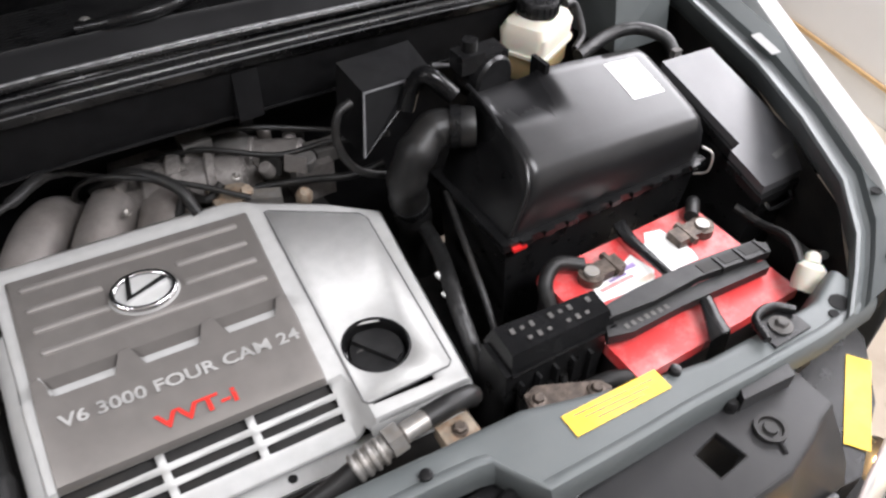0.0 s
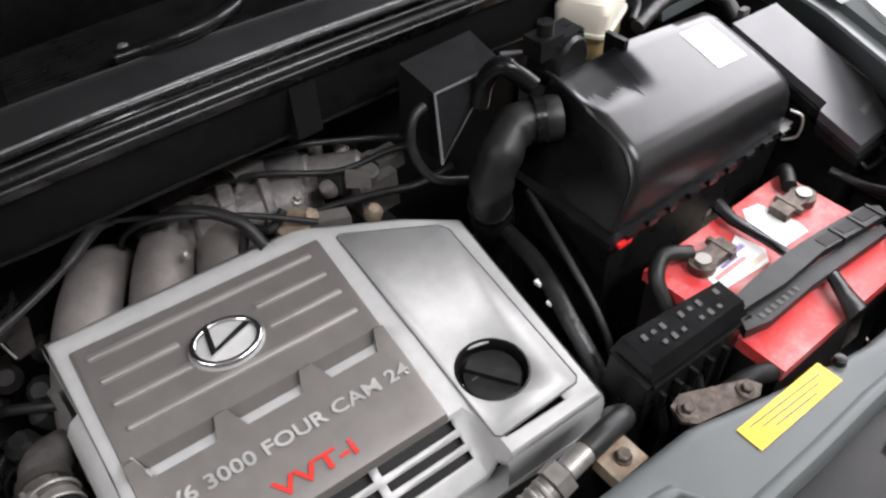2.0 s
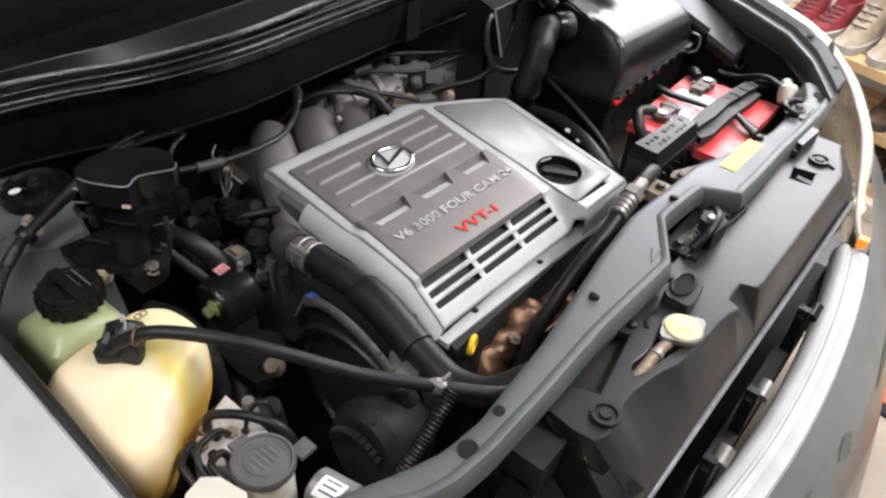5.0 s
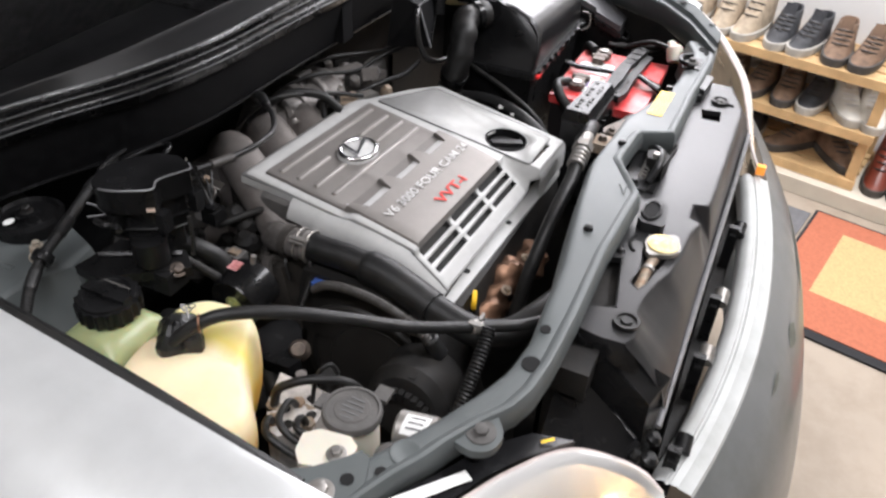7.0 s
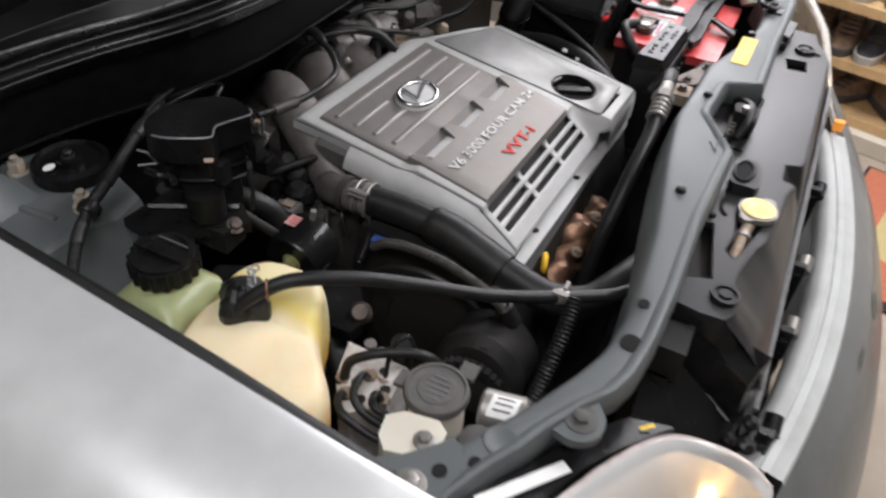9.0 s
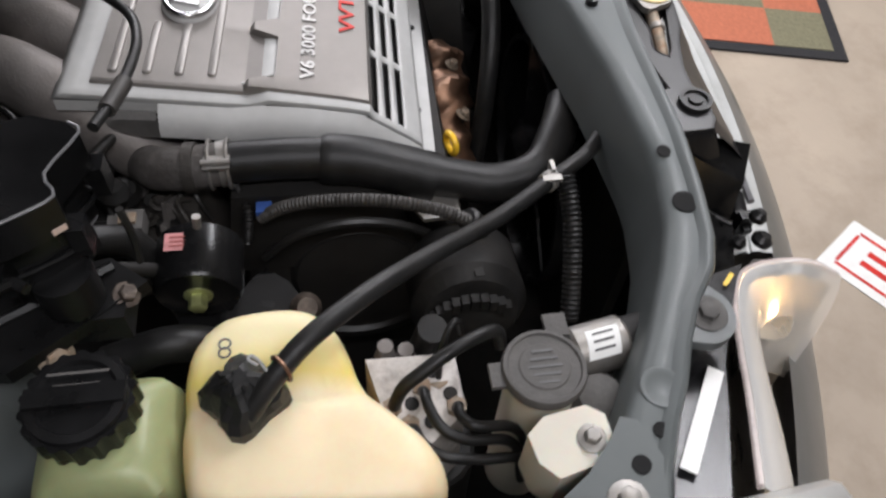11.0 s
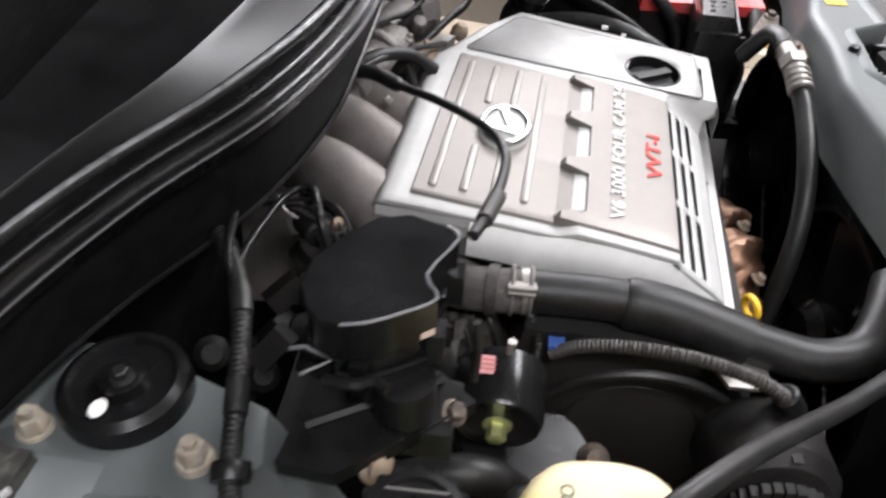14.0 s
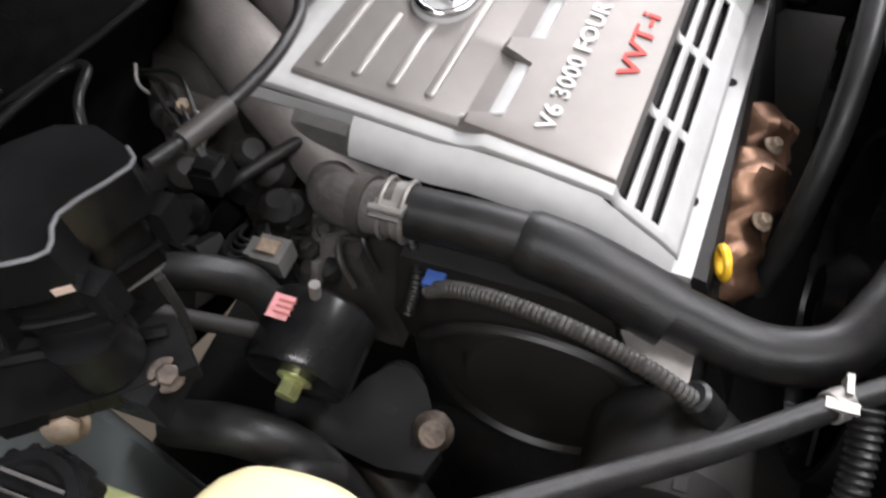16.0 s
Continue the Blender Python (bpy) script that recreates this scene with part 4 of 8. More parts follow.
    for xa, xb, d0, w in ((0.30, 0.62, -0.118, 0.012), (0.09, 0.16, -0.100, 0.016), (-0.06, 0.00, -0.085, 0.006)):
        pts = [lerp(xa, xb, k / 12) for k in range(13)]
        half = lambda k: w * 0.5 * math.sin(math.pi * (k + 0.3) / 12.6) * (1 + 0.25 * math.sin(2.3 * k))
        part("scuff_mark", strip([[(x, lip(x) + d - 0.0008, chain(d, fz) + 0.0008) for d in (d0 + half(k), d0 + 0.3 * half(k), d0 - 0.4 * half(k), d0 - half(k))] for k, x in enumerate(pts)]), SCUFF, c, "dull scuff on the bumper paint")
    # headlamps
    # near-side headlamp: a lens curving down from its upper edge, with a bowl behind it
    rims = ([(-0.452, -0.176, 0.742), (-0.441, -0.150, 0.750), (-0.437, -0.114, 0.750), (-0.449, -0.078, 0.757), (-0.478, -0.053, 0.769), (-0.516, -0.034, 0.783), (-0.556, -0.017, 0.798), (-0.602, 0.000, 0.812), (-0.668, 0.026, 0.830)],
            [(0.527, -0.196, 0.634), (0.550, -0.172, 0.662), (0.590, -0.153, 0.692), (0.637, -0.134, 0.720), (0.675, -0.119, 0.737), (0.712, -0.102, 0.751), (0.783, -0.057, 0.776), (0.830, -0.014, 0.798), (0.872, 0.040, 0.820)])
    steps = [(0, 0), (0.003, 0.003), (0.008, 0.003), (0.022, -0.002), (0.038, -0.016), (0.054, -0.042), (0.066, -0.08), (0.075, -0.125), (0.081, -0.18)]
    for sgn, rim, bowl in ((-1, rims[0], V(-0.452, -0.118, 0.672)), (1, rims[1], V(0.655, -0.138, 0.610))):
        top_edge = spline(rim, 5)
        def shell(levels, inset):
            out = []
            for k, q in enumerate(top_edge):
                f = k / (len(top_edge) - 1)
                g = min(1, f * 2.2)
                u = Vector((sgn * lerp(0.45, 0.75, f), lerp(-0.35, -0.66, f), 0)) * (0.55 + 0.45 * g)
                out.append([tuple(Vector((q.x, q.y, q.z - inset)) + u * (d + inset * 0.3) + Vector((0, 0, dz))) for d, dz in levels])
            return strip(out)
        hl = part("headlamp", shell([(0.0, 0.02), (0.006, -0.012), (0.018, -0.045), (0.032, -0.075), (0.045, -0.10), (0.055, -0.15), (0.062, -0.2)], 0.036), REFLECTOR, c, "hazy headlamp with a warm glowing lamp")
        part("lens", shell(steps, 0.0), LENS, hl, "hazy curved lens").visible_shadow = False
        part("lens_rim", tube([tuple(q) for q in top_edge], 0.0028, raw=True, seg=8), RIMM, hl, "pale worn lens rim")
        part("reflector_bowl", lathe([(0.034, 0.018), (0.027, 0.007), (0.010, 0.0)], bowl, (-0.1, -0.2, 1.0)), REFLECTOR, hl)
        part("bulb", lathe([(0.004, 0), (0.009, 0.004), (0.009, 0.012), (0.003, 0.018)], bowl + V(0.002, -0.005, 0.008), (-0.1, -0.2, 1.0)), BULB, hl, "glowing bulb")
    part("side_marker", box(0.518, 0.532, -0.210, -0.192, 0.626, 0.645, 0.004), AMBER, c, "small amber marker lamp")
    part("white_tape", plate((-0.606, 0.037, 0.8085), (-0.090, 0.062, 0.017), (0.5, 0.85, 0), 0.100, 0.013), WHITEL, c, "strip of white tape")
    house = [(-0.462, -0.026), (-0.448, -0.072), (-0.466, -0.058), (-0.514, -0.028), (-0.558, -0.004), (-0.60, 0.012), (-0.672, 0.042), (-0.675, 0.085), (-0.614, 0.060), (-0.586, 0.044), (-0.556, 0.030), (-0.52, 0.014), (-0.49, -0.006)]
    part("lamp_housing", prism(house, 0.70, lambda x, y: chain(x, [(-0.675, 0.815), (-0.60, 0.802), (-0.52, 0.788), (-0.448, 0.768)]), 0.003), GREYTOP, c, "dusty black headlamp housing")
    part("yellow_sticker", plate((0.642, -0.088, 0.7005), (0.110, 0.080, 0), (0.5, -0.85, 0), 0.140, 0.030), YELLOW, c, "yellow warning sticker on the lamp shroud")
    part("lamp_shroud", prism([(0.545, -0.03), (0.64, -0.02), (0.76, 0.05), (0.735, -0.03), (0.66, -0.10), (0.56, -0.155), (0.52, -0.15)], 0.62, 0.6985, 0.006), BLACKP, c)
    part("yellow_tag", plate((-0.470, -0.046, 0.7785), (1, -1, 0), (1, 1, 0), 0.016, 0.004), YELLOW, c, "small yellow tag")
    part("inner_floor", box(-0.66, 0.90, -0.17, 0.76, 0.28, 0.30, 0), DARK, c, "dark undertray of the engine bay")
    return c


def holed(outline, holes, z, deep=0.0):
    """A flat sheet with openings cut through it, and a wall of some depth round every opening and the outline."""
    bm = bmesh.new()
    edges, loops = [], []
    for loop in (outline, *holes):
        vs = [bm.verts.new((x, y, z)) for x, y in loop]
        loops.append(vs)
        edges += [bm.edges.new((vs[i], vs[(i + 1) % len(vs)])) for i in range(len(vs))]
    bmesh.ops.triangle_fill(bm, use_beauty=True, use_dissolve=True, edges=edges)
    for vs in loops if deep else ():
        low = [bm.verts.new((v.co.x, v.co.y, z - deep)) for v in vs]
        for i in range(len(vs)):
            j = (i + 1) % len(vs)
            bm.faces.new((vs[i], vs[j], low[j], low[i]))
    return bm


def front_bits():
    # cover panel between the cross member and the grille opening
    t = thing("radiator_cover", (0.1, -0.08, 0.79), "black moulded plastic radiator cover panel in front of the cross member", "engine bay panel")
    front = [(-0.304, -0.086), (-0.290, -0.0935), (-0.262, -0.0935), (-0.240, -0.086), (-0.215, -0.086), (-0.190, -0.091), (-0.165, -0.097), (-0.140, -0.107), (-0.10, -0.112), (-0.03, -0.116),
             (0.004, -0.124), (0.010, -0.107), (0.050, -0.106), (0.058, -0.127), (0.075, -0.130), (0.25, -0.131), (0.42, -0.131), (0.445, -0.124), (0.47, -0.117), (0.497, -0.106), (0.522, -0.100)]
    rear = [(0.524, -0.03), (0.500, -0.020), (-0.300, -0.020), (-0.306, -0.060)]
    square = [(0.354, -0.068), (0.392, -0.061), (0.399, -0.097), (0.357, -0.101)]
    neck = [(-0.194, -0.077), (-0.180, -0.064), (-0.150, -0.068), (-0.120, -0.066), (-0.096, -0.062), (-0.072, -0.068), (-0.062, -0.088), (-0.075, -0.104), (-0.100, -0.102), (-0.125, -0.097), (-0.150, -0.091), (-0.178, -0.085)]
    corner = [(-0.242, -0.060), (-0.136, -0.041), (-0.141, -0.025), (-0.255, -0.025)]
    smooth = lambda loop: [(q.x, q.y) for q in spline([(x, y, 0) for x, y in loop + loop[:1]], 4)[:-1]]
    part("panel", holed(front + rear, [square, smooth(neck), corner], 0.800, 0.010), PANELM, t, "flat dusty panel top", 30)
    fine = [(lerp(a[0], b[0], k / 3), lerp(a[1], b[1], k / 3)) for a, b in zip(front, front[1:]) for k in range(3)] + front[-1:]
    part("front_face", strip([[(x, y + 0.002, 0.8003), (x, y - 0.002, 0.7985), (x, y - 0.004, 0.794), (x, min(y - 0.010, lerp(y, -0.145, 0.5)), 0.772), (x, -0.144, 0.742), (x, -0.150, 0.722), (x, -0.154, 0.715)] for x, y in fine]), PANELM, t, "sloping front face of the panel", 60)
    for loop in (square, smooth(neck), corner):
        part("hole_edge", tube([(x, y, 0.7992) for x, y in loop + loop[:1]], 0.0016, raw=True, seg=6), PANELM, t)
    part("neck_well", prism([(x * 1.0, y) for x, y in smooth(neck)], 0.770, 0.779), DARK, t, "dark well round the filler neck")
    part("latch_recess_rim", tube([(0.283, -0.034, 0.802), (0.222, -0.043, 0.803), (0.205, -0.047, 0.803), (0.062, -0.031, 0.803), (0.050, -0.022, 0.802)], 0.0035, 5, 8), BLACKP, t, "dark raised rim beside the latch")
    # Black tube in place of an open slit.
    part("crescent_slot", tube([(-0.072, -0.046, 0.7995), (-0.086, -0.042, 0.7998), (-0.101, -0.044, 0.7998), (-0.112, -0.051, 0.7995)], 0.0032, 5, 8), HOLEM, t, "black crescent standing in for a slot by the cap")
    part("arc_mark", tube([(0.424, -0.083, 0.8005), (0.432, -0.092, 0.801), (0.436, -0.104, 0.801), (0.433, -0.115, 0.8005)], 0.0028, 5, 8), BLACKP, t, "moulded arc")
    socket = [(-0.058, -0.076), (-0.050, -0.080), (-0.008, -0.076), (0.004, -0.066), (0.006, -0.048), (-0.004, -0.040), (-0.050, -0.040), (-0.058, -0.048)]
    sk = part("prop_socket", prism(socket, 0.796, lambda x, y: 0.818 + 0.06 * (x + 0.03), 0.004, 3), PANELM, t, "grey moulded block with a black face standing in for the opening")
    # Black face painted where the block's mouth is in shade.
    part("socket_mouth", prism([(-0.026 + 0.021 * math.cos(2 * math.pi * k / 20), -0.055 + 0.011 * math.sin(2 * math.pi * k / 20)) for k in range(20)], 0.800, lambda x, y: 0.8186 + 0.06 * (x + 0.03)), HOLEM, sk, "black face standing in for the opening")
    part("mouth_rim", tube([(-0.026 + 0.023 * math.cos(2 * math.pi * k / 20), -0.055 + 0.013 * math.sin(2 * math.pi * k / 20), 0.8185 + 0.06 * (0.004 + 0.023 * math.cos(2 * math.pi * k / 20))) for k in range(21)], 0.0026, raw=True, seg=8), BLACKP, sk)
    for x, y in ((-0.120, -0.034), (-0.005, -0.028), (0.36, -0.034)):
        part("fixing_stud", lathe([(0.007, 0), (0.006, 0.004), (0.003, 0.006)], (x, y, 0.80), seg=14), BLACKP, t)
    part("end_wall", strip([[(-0.300, -0.022, 0.799), (-0.306, -0.024, 0.787), (-0.312, -0.022, 0.70), (-0.318, -0.02, 0.55)], [(-0.306, -0.060, 0.799), (-0.311, -0.062, 0.787), (-0.314, -0.062, 0.70), (-0.318, -0.06, 0.55)], [(-0.304, -0.086, 0.799), (-0.308, -0.090, 0.787), (-0.312, -0.10, 0.70), (-0.315, -0.10, 0.55)], [(-0.292, -0.094, 0.797), (-0.295, -0.099, 0.783), (-0.300, -0.140, 0.70), (-0.305, -0.14, 0.55)]]), SATIN, t)
    part("well_edge", tube([(-0.312, -0.026, 0.715), (-0.306, -0.05, 0.712), (-0.312, -0.075, 0.705), (-0.345, -0.130, 0.69)], 0.003, 6, 6), BLACKP, t)
    part("well_edge", tube([(-0.332, -0.030, 0.690), (-0.325, -0.050, 0.688), (-0.345, -0.10, 0.672), (-0.36, -0.125, 0.665)], 0.003, 6, 6), BLACKP, t)
    for k, (x, y, z, rr) in enumerate(((-0.352, -0.150, 0.705, 0.009), (-0.372, -0.152, 0.690, 0.011), (-0.362, -0.135, 0.675, 0.008), (-0.395, -0.150, 0.668, 0.012))):
        part("fixing", lathe([(rr, 0), (rr * 1.1, 0.006), (rr * 0.6, 0.012)], (x, y, z), (0.1, -0.3, 1), 12), STEEL if k == 3 else BLACKP, t, "small worn fixing")
    part("side_wall", hexa([(-0.345, -0.145, 0.50), (-0.30, -0.150, 0.50), (-0.30, -0.02, 0.50), (-0.345, -0.02, 0.50), (-0.325, -0.135, 0.735), (-0.288, -0.150, 0.755), (-0.288, -0.022, 0.795), (-0.31, -0.03, 0.795)], 0.006), SATIN, t)
    part("side_wall", hexa([(-0.44, -0.14, 0.50), (-0.34, -0.145, 0.50), (-0.34, -0.02, 0.50), (-0.46, -0.03, 0.50), (-0.43, -0.13, 0.62), (-0.34, -0.138, 0.68), (-0.32, -0.02, 0.76), (-0.45, -0.03, 0.70)], 0.008), SATIN, t)
    part("end_wall", strip([[(0.523, y, z), (0.528, y, z - 0.010), (0.533, y, z - 0.09)] for y, z in ((-0.022, 0.799), (-0.066, 0.799), (-0.100, 0.798), (-0.130, 0.760), (-0.152, 0.718))]), PANELM, t)
    part("end_block", prism([(0.442, -0.036), (0.511, -0.034), (0.500, -0.062), (0.430, -0.056)], 0.797, 0.822, 0.005), PANELM, t, "raised black block")
    part("block_stud", lathe([(0.008, 0), (0.008, 0.01), (0.005, 0.014)], (0.425, -0.048, 0.80)), BLACKP, t)
    part("front_beam", tube([(-0.33, -0.152, 0.708), (-0.25, -0.153, 0.714), (0.0, -0.155, 0.717), (0.25, -0.157, 0.718), (0.50, -0.158, 0.718)], 0.0042, 6, 8), SILVERTRIM, t, "long pale seam of the panel")
    for x, y in ((-0.267, -0.079), (0.440, -0.088)):
        part("clip", join(lathe([(0.017, 0), (0.017, 0.004), (0.013, 0.004), (0.012, 0.001)], (x, y, 0.802)), lathe([(0.008, 0), (0.007, 0.004)], (x, y, 0.802))), DUSTBLACK, t, "push-in panel fastener")
    # radiator with its cap
    rad = thing("radiator", (0.07, -0.03, 0.32), "dark radiator core below the cover panel with a yellow topped cap", "radiator")
    part("core", box(-0.36, 0.50, -0.05, -0.01, 0.32, 0.74, 0.004), DARK, rad)
    part("top_tank", box(-0.36, 0.50, -0.06, 0.0, 0.735, 0.782, 0.010, 3), DARK, rad)
    cx, cy = -0.090, -0.087
    ears = [(cx + r * math.cos(a), cy + r * math.sin(a)) for k in range(32) for a in (2 * math.pi * k / 32,) for r in (0.025 + 0.009 * max(0, math.cos(2 * a + 0.9)) ** 4,)]
    rc = part("radiator_cap", prism(ears, 0.801, 0.809, 0.003), STEEL, rad, "metal cap with two ears")
    part("neck", lathe([(0.020, 0), (0.020, 0.022), (0.026, 0.024)], (cx, cy, 0.778)), DARK, rc)
    part("yellow_top", lathe([(0.022, 0), (0.022, 0.002), (0.019, 0.003)], (cx, cy, 0.809)), CAPY, rc, "faded yellow printed disc")
    part("overflow_pipe", tube([(cx - 0.018, cy + 0.004, 0.796), (cx - 0.045, cy + 0.008, 0.798), (cx - 0.075, cy + 0.010, 0.793), (cx - 0.10, cy + 0.012, 0.784)], 0.0075), RUST, rc, "corroded overflow pipe")
    part("pipe_clip", rod((cx - 0.048, cy + 0.008, 0.798), (cx - 0.056, cy + 0.008, 0.797), 0.0095, w=0.001), STEEL, rc)
    # latch
    la = thing("bonnet_latch", (0.10, -0.03, 0.80), "black steel bonnet latch in the recess of the cross member", "latch")
    part("latch_plate", box(0.050, 0.185, -0.044, 0.010, 0.786, 0.803, 0.004), BLACKP, la)
    part("claw", prism([(0.085, -0.046), (0.125, -0.050), (0.140, -0.030), (0.128, -0.012), (0.105, -0.016), (0.098, -0.034)], 0.803, 0.832, 0.004), DARK, la)
    part("hook_jaw", prism([(0.128, -0.040), (0.160, -0.036), (0.172, -0.022), (0.150, -0.014), (0.140, -0.026)], 0.803, 0.822, 0.003), BLACKP, la)
    part("lever", tube([(0.060, -0.030, 0.812), (0.085, -0.038, 0.830), (0.120, -0.036, 0.836), (0.155, -0.020, 0.824), (0.172, -0.012, 0.812)], 0.006), BLACKP, la)
    part("return_spring", tube([(0.070 + 0.0028 * k, -0.018 + 0.006 * math.cos(k * 1.57), 0.812 + 0.006 * math.sin(k * 1.57)) for k in range(22)], 0.0014, 2, 5), STEEL, la)
    for x, y in ((0.064, -0.010), (0.172, -0.034)):
        part("latch_bolt", bolt((x, y, 0.803), r=0.006), BLACKP, la)
    part("pin", rod((0.110, -0.030, 0.80), (0.110, -0.030, 0.840), 0.006), STEEL, la)
    # dim parts between the panel and the bumper
    gb = thing("grille_bracket", (0.0, -0.18, 0.6), "black grille support brackets behind the bumper", "bracket")
    part("beam", box(-0.40, 0.62, -0.19, -0.165, 0.50, 0.56, 0.006), DARK, gb)
    for x in (-0.31, -0.12, 0.03, 0.25):
        part("stay", join(box(x, x + 0.012, -0.190, -0.172, 0.56, 0.652, 0.003), box(x - 0.008, x + 0.022, -0.186, -0.176, 0.632, 0.640, 0.002)), BLACKP, gb)
        part("clip_nut", join(rod((x + 0.03, -0.190, 0.62), (x + 0.055, -0.190, 0.63), 0.012), rod((x + 0.03, -0.185, 0.57), (x + 0.03, -0.185, 0.62), 0.006)), STEEL if x in (-0.12, 0.03) else BLACKP, gb, "dull metal fixing")


# ---------------------------------------------------------------- engine
TOP = [(0.165, 0.695), (0.186, 0.713), (0.192, 0.719), (0.2315, 0.7485), (0.2335, 0.7530), (0.2360, 0.7580), (0.240, 0.7594), (0.252, 0.7622), (0.270, 0.7660), (0.310, 0.7732), (0.340, 0.7782), (0.359, 0.7730), (0.367, 0.7736), (0.520, 0.7925), (0.545, 0.7950)]
PLATE = [(0.155, 0.7520), (0.545, 0.7925)]


def cover_z(x, y):
    a, b = chain(y, TOP), chain(y, PLATE)
    f = min(1, max(0, (x - 0.098) / 0.022))
    f = f * f * (3 - 2 * f)
    return lerp(a, b, f)


def engine_cover():
    t = thing("engine_cover", (0, 0, 0), "silver and taupe plastic engine cover with a chrome badge", "engine cover")
    slots = [(0.2255, 0.2335), (0.2115, 0.2195), (0.1975, 0.2055)]
    xcut = [(-0.196, -0.101), (-0.092, -0.004), (0.005, 0.094)]
    ys = sorted({0.178, 0.182, 0.186, 0.191, 0.195, 0.2315, 0.236, 0.240, 0.252, 0.265, 0.27, 0.29, 0.31, 0.33, 0.340, 0.350, 0.359, 0.367, 0.41, 0.44, 0.47, 0.50, *[v for s in slots for v in s]})
    us = sorted({-0.206, -0.204, -0.200, -0.17, -0.14, -0.05, -0.03, 0.03, 0.06, 0.098, 0.103, 0.108, 0.113, 0.118, 0.123, 0.14, 0.16, 0.18, 0.20, 0.215, 0.225, 0.232, 0.236, 0.240, *[v for s in xcut for v in s]})
    def back(x):
        return lerp(0.546, 0.552, (x + 0.2) / 0.295) if x < 0.095 else lerp(0.552, 0.452, (x - 0.095) / 0.150)
    bm = bmesh.new()
    grid = []
    top = 0.50
    for u in us:
        row = []
        for k, y in enumerate(ys + [None] * 4):
            yb = back(u)
            yf = 0.178 if u < 0.11 else 0.163
            yy = lerp(ys[-1], 0.548 if u > 0.11 else yb, (k - len(ys) + 1) / 4) if y is None else y
            if u > 0.10:
                yy = lerp(yf, yb, (yy - 0.178) / 0.370) if u > 0.11 else yy
            x = u + (0.030 * (yy - 0.2) / 0.25 if u > 0.10 else 0.012 * (yy - 0.2) / 0.34) * (min(1, max(0, (u - 0.08) / 0.1)) if u > 0.08 else (1 if u < -0.15 else max(0, (-0.10 - u) / 0.05) if u < -0.10 else 0))
            z = cover_z(u, yy)
            d = min(u + 0.206, 0.240 - u, yb - yy if u < 0.24 else 1)
            if u > 0.11:
                d = min(d, yy - yf)
            r = 0.007
            if d < r:
                z -= r - math.sqrt(max(0, r * r - (r - d) ** 2))
            row.append(bm.verts.new((x, yy, z)))
        grid.append(row)
    for i in range(len(us) - 1):
        for j in range(len(grid[0]) - 1):
            um = (us[i] + us[i + 1]) / 2
            if j < len(ys) - 1:
                ym = (ys[j] + ys[j + 1]) / 2
                if 0.123 < um < 0.20 and 0.20 < ym < 0.31:
                    continue
                if any(a < ym < b for a, b in slots) and any(a < um < b for a, b in xcut):
                    continue
            bm.faces.new((grid[i][j], grid[i + 1][j], grid[i + 1][j + 1], grid[i][j + 1]))
    soft_faces(bm)
    sh = part("shell", bm, SILVER, t, "silver painted shell with slots")
    solid(sh, 0.004)
    # skirts
    left = [(grid_y, cover_z(-0.2, grid_y) - 0.006) for grid_y in (0.180, 0.195, 0.22, 0.245, 0.30, 0.345, 0.378, 0.42, 0.448)]
    part("side_skirt", strip([[(-0.206 + 0.012 * (y - 0.2) / 0.34, y, z), (-0.217 + 0.012 * (y - 0.2) / 0.34, y, z - 0.008), (-0.225 + 0.012 * (y - 0.2) / 0.34, y, max(z - 0.022, 0.692)), (-0.226 + 0.012 * (y - 0.2) / 0.34, y, max(z - 0.028, 0.688))] for y, z in left]), SILVER, t)
    part("side_skirt", strip([[(-0.197, y, cover_z(-0.2, y) - 0.006), (-0.199, y, cover_z(-0.2, y) - 0.018)] for y in (0.448, 0.48, 0.52, 0.543)]), SILVER, t)
    # Tab coloured dark grey instead of the shell's silver.
    part("rear_tab", strip([[(-0.204, y, cover_z(-0.2, y) - 0.010), (-0.212, y, cover_z(-0.2, y) - 0.016), (-0.214, y, cover_z(-0.2, y) - 0.016 - 0.022 * math.sqrt(max(0.0, 1 - ((y - 0.452) / 0.045) ** 2)))] for y in (0.449, 0.458, 0.468, 0.478, 0.487, 0.494, 0.4969)]), DUSTYCAP, t, "dark rounded tab behind the skirt")
    rights = [(0.237, 0.165), (0.2465, 0.25), (0.2595, 0.36), (0.2705, 0.452)]
    part("side_skirt", strip([[(x, y, cover_z(0.2, y) - 0.005), (x + 0.003, y, cover_z(0.2, y) - 0.040)] for x, y in rights]), SILVER, t)
    part("front_skirt", strip([[(x, 0.163, 0.746), (x, 0.160, 0.735), (x, 0.160, 0.70)] for x in (0.108, 0.15, 0.20, 0.236)]), SILVER, t)
    # Dark sheet that gives the slots their unlit depth.
    part("slot_floor", strip([[(x, 0.190, 0.703), (x, 0.24, 0.742)] for x in (-0.2, 0.1)]), DARK, t, "dark sheet standing in for the gap behind the slots")
    # base flange with two bolt holes
    fl = part("front_flange", prism([(-0.215, 0.164), (0.225, 0.161), (0.225, 0.184), (0.10, 0.190), (-0.213, 0.194)], 0.681, 0.692, 0.002), SILVER, t, "silver flange with bolt holes")
    # Bolt holes, their dark put on as black discs.
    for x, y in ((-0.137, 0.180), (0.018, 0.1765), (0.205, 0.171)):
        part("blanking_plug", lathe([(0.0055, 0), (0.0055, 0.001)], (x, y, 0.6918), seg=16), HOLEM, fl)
    # taupe panel following the shell
    px = lambda y: (lerp(-0.192, -0.177, (y - 0.24) / 0.275), lerp(0.091, 0.110, (y - 0.24) / 0.267))
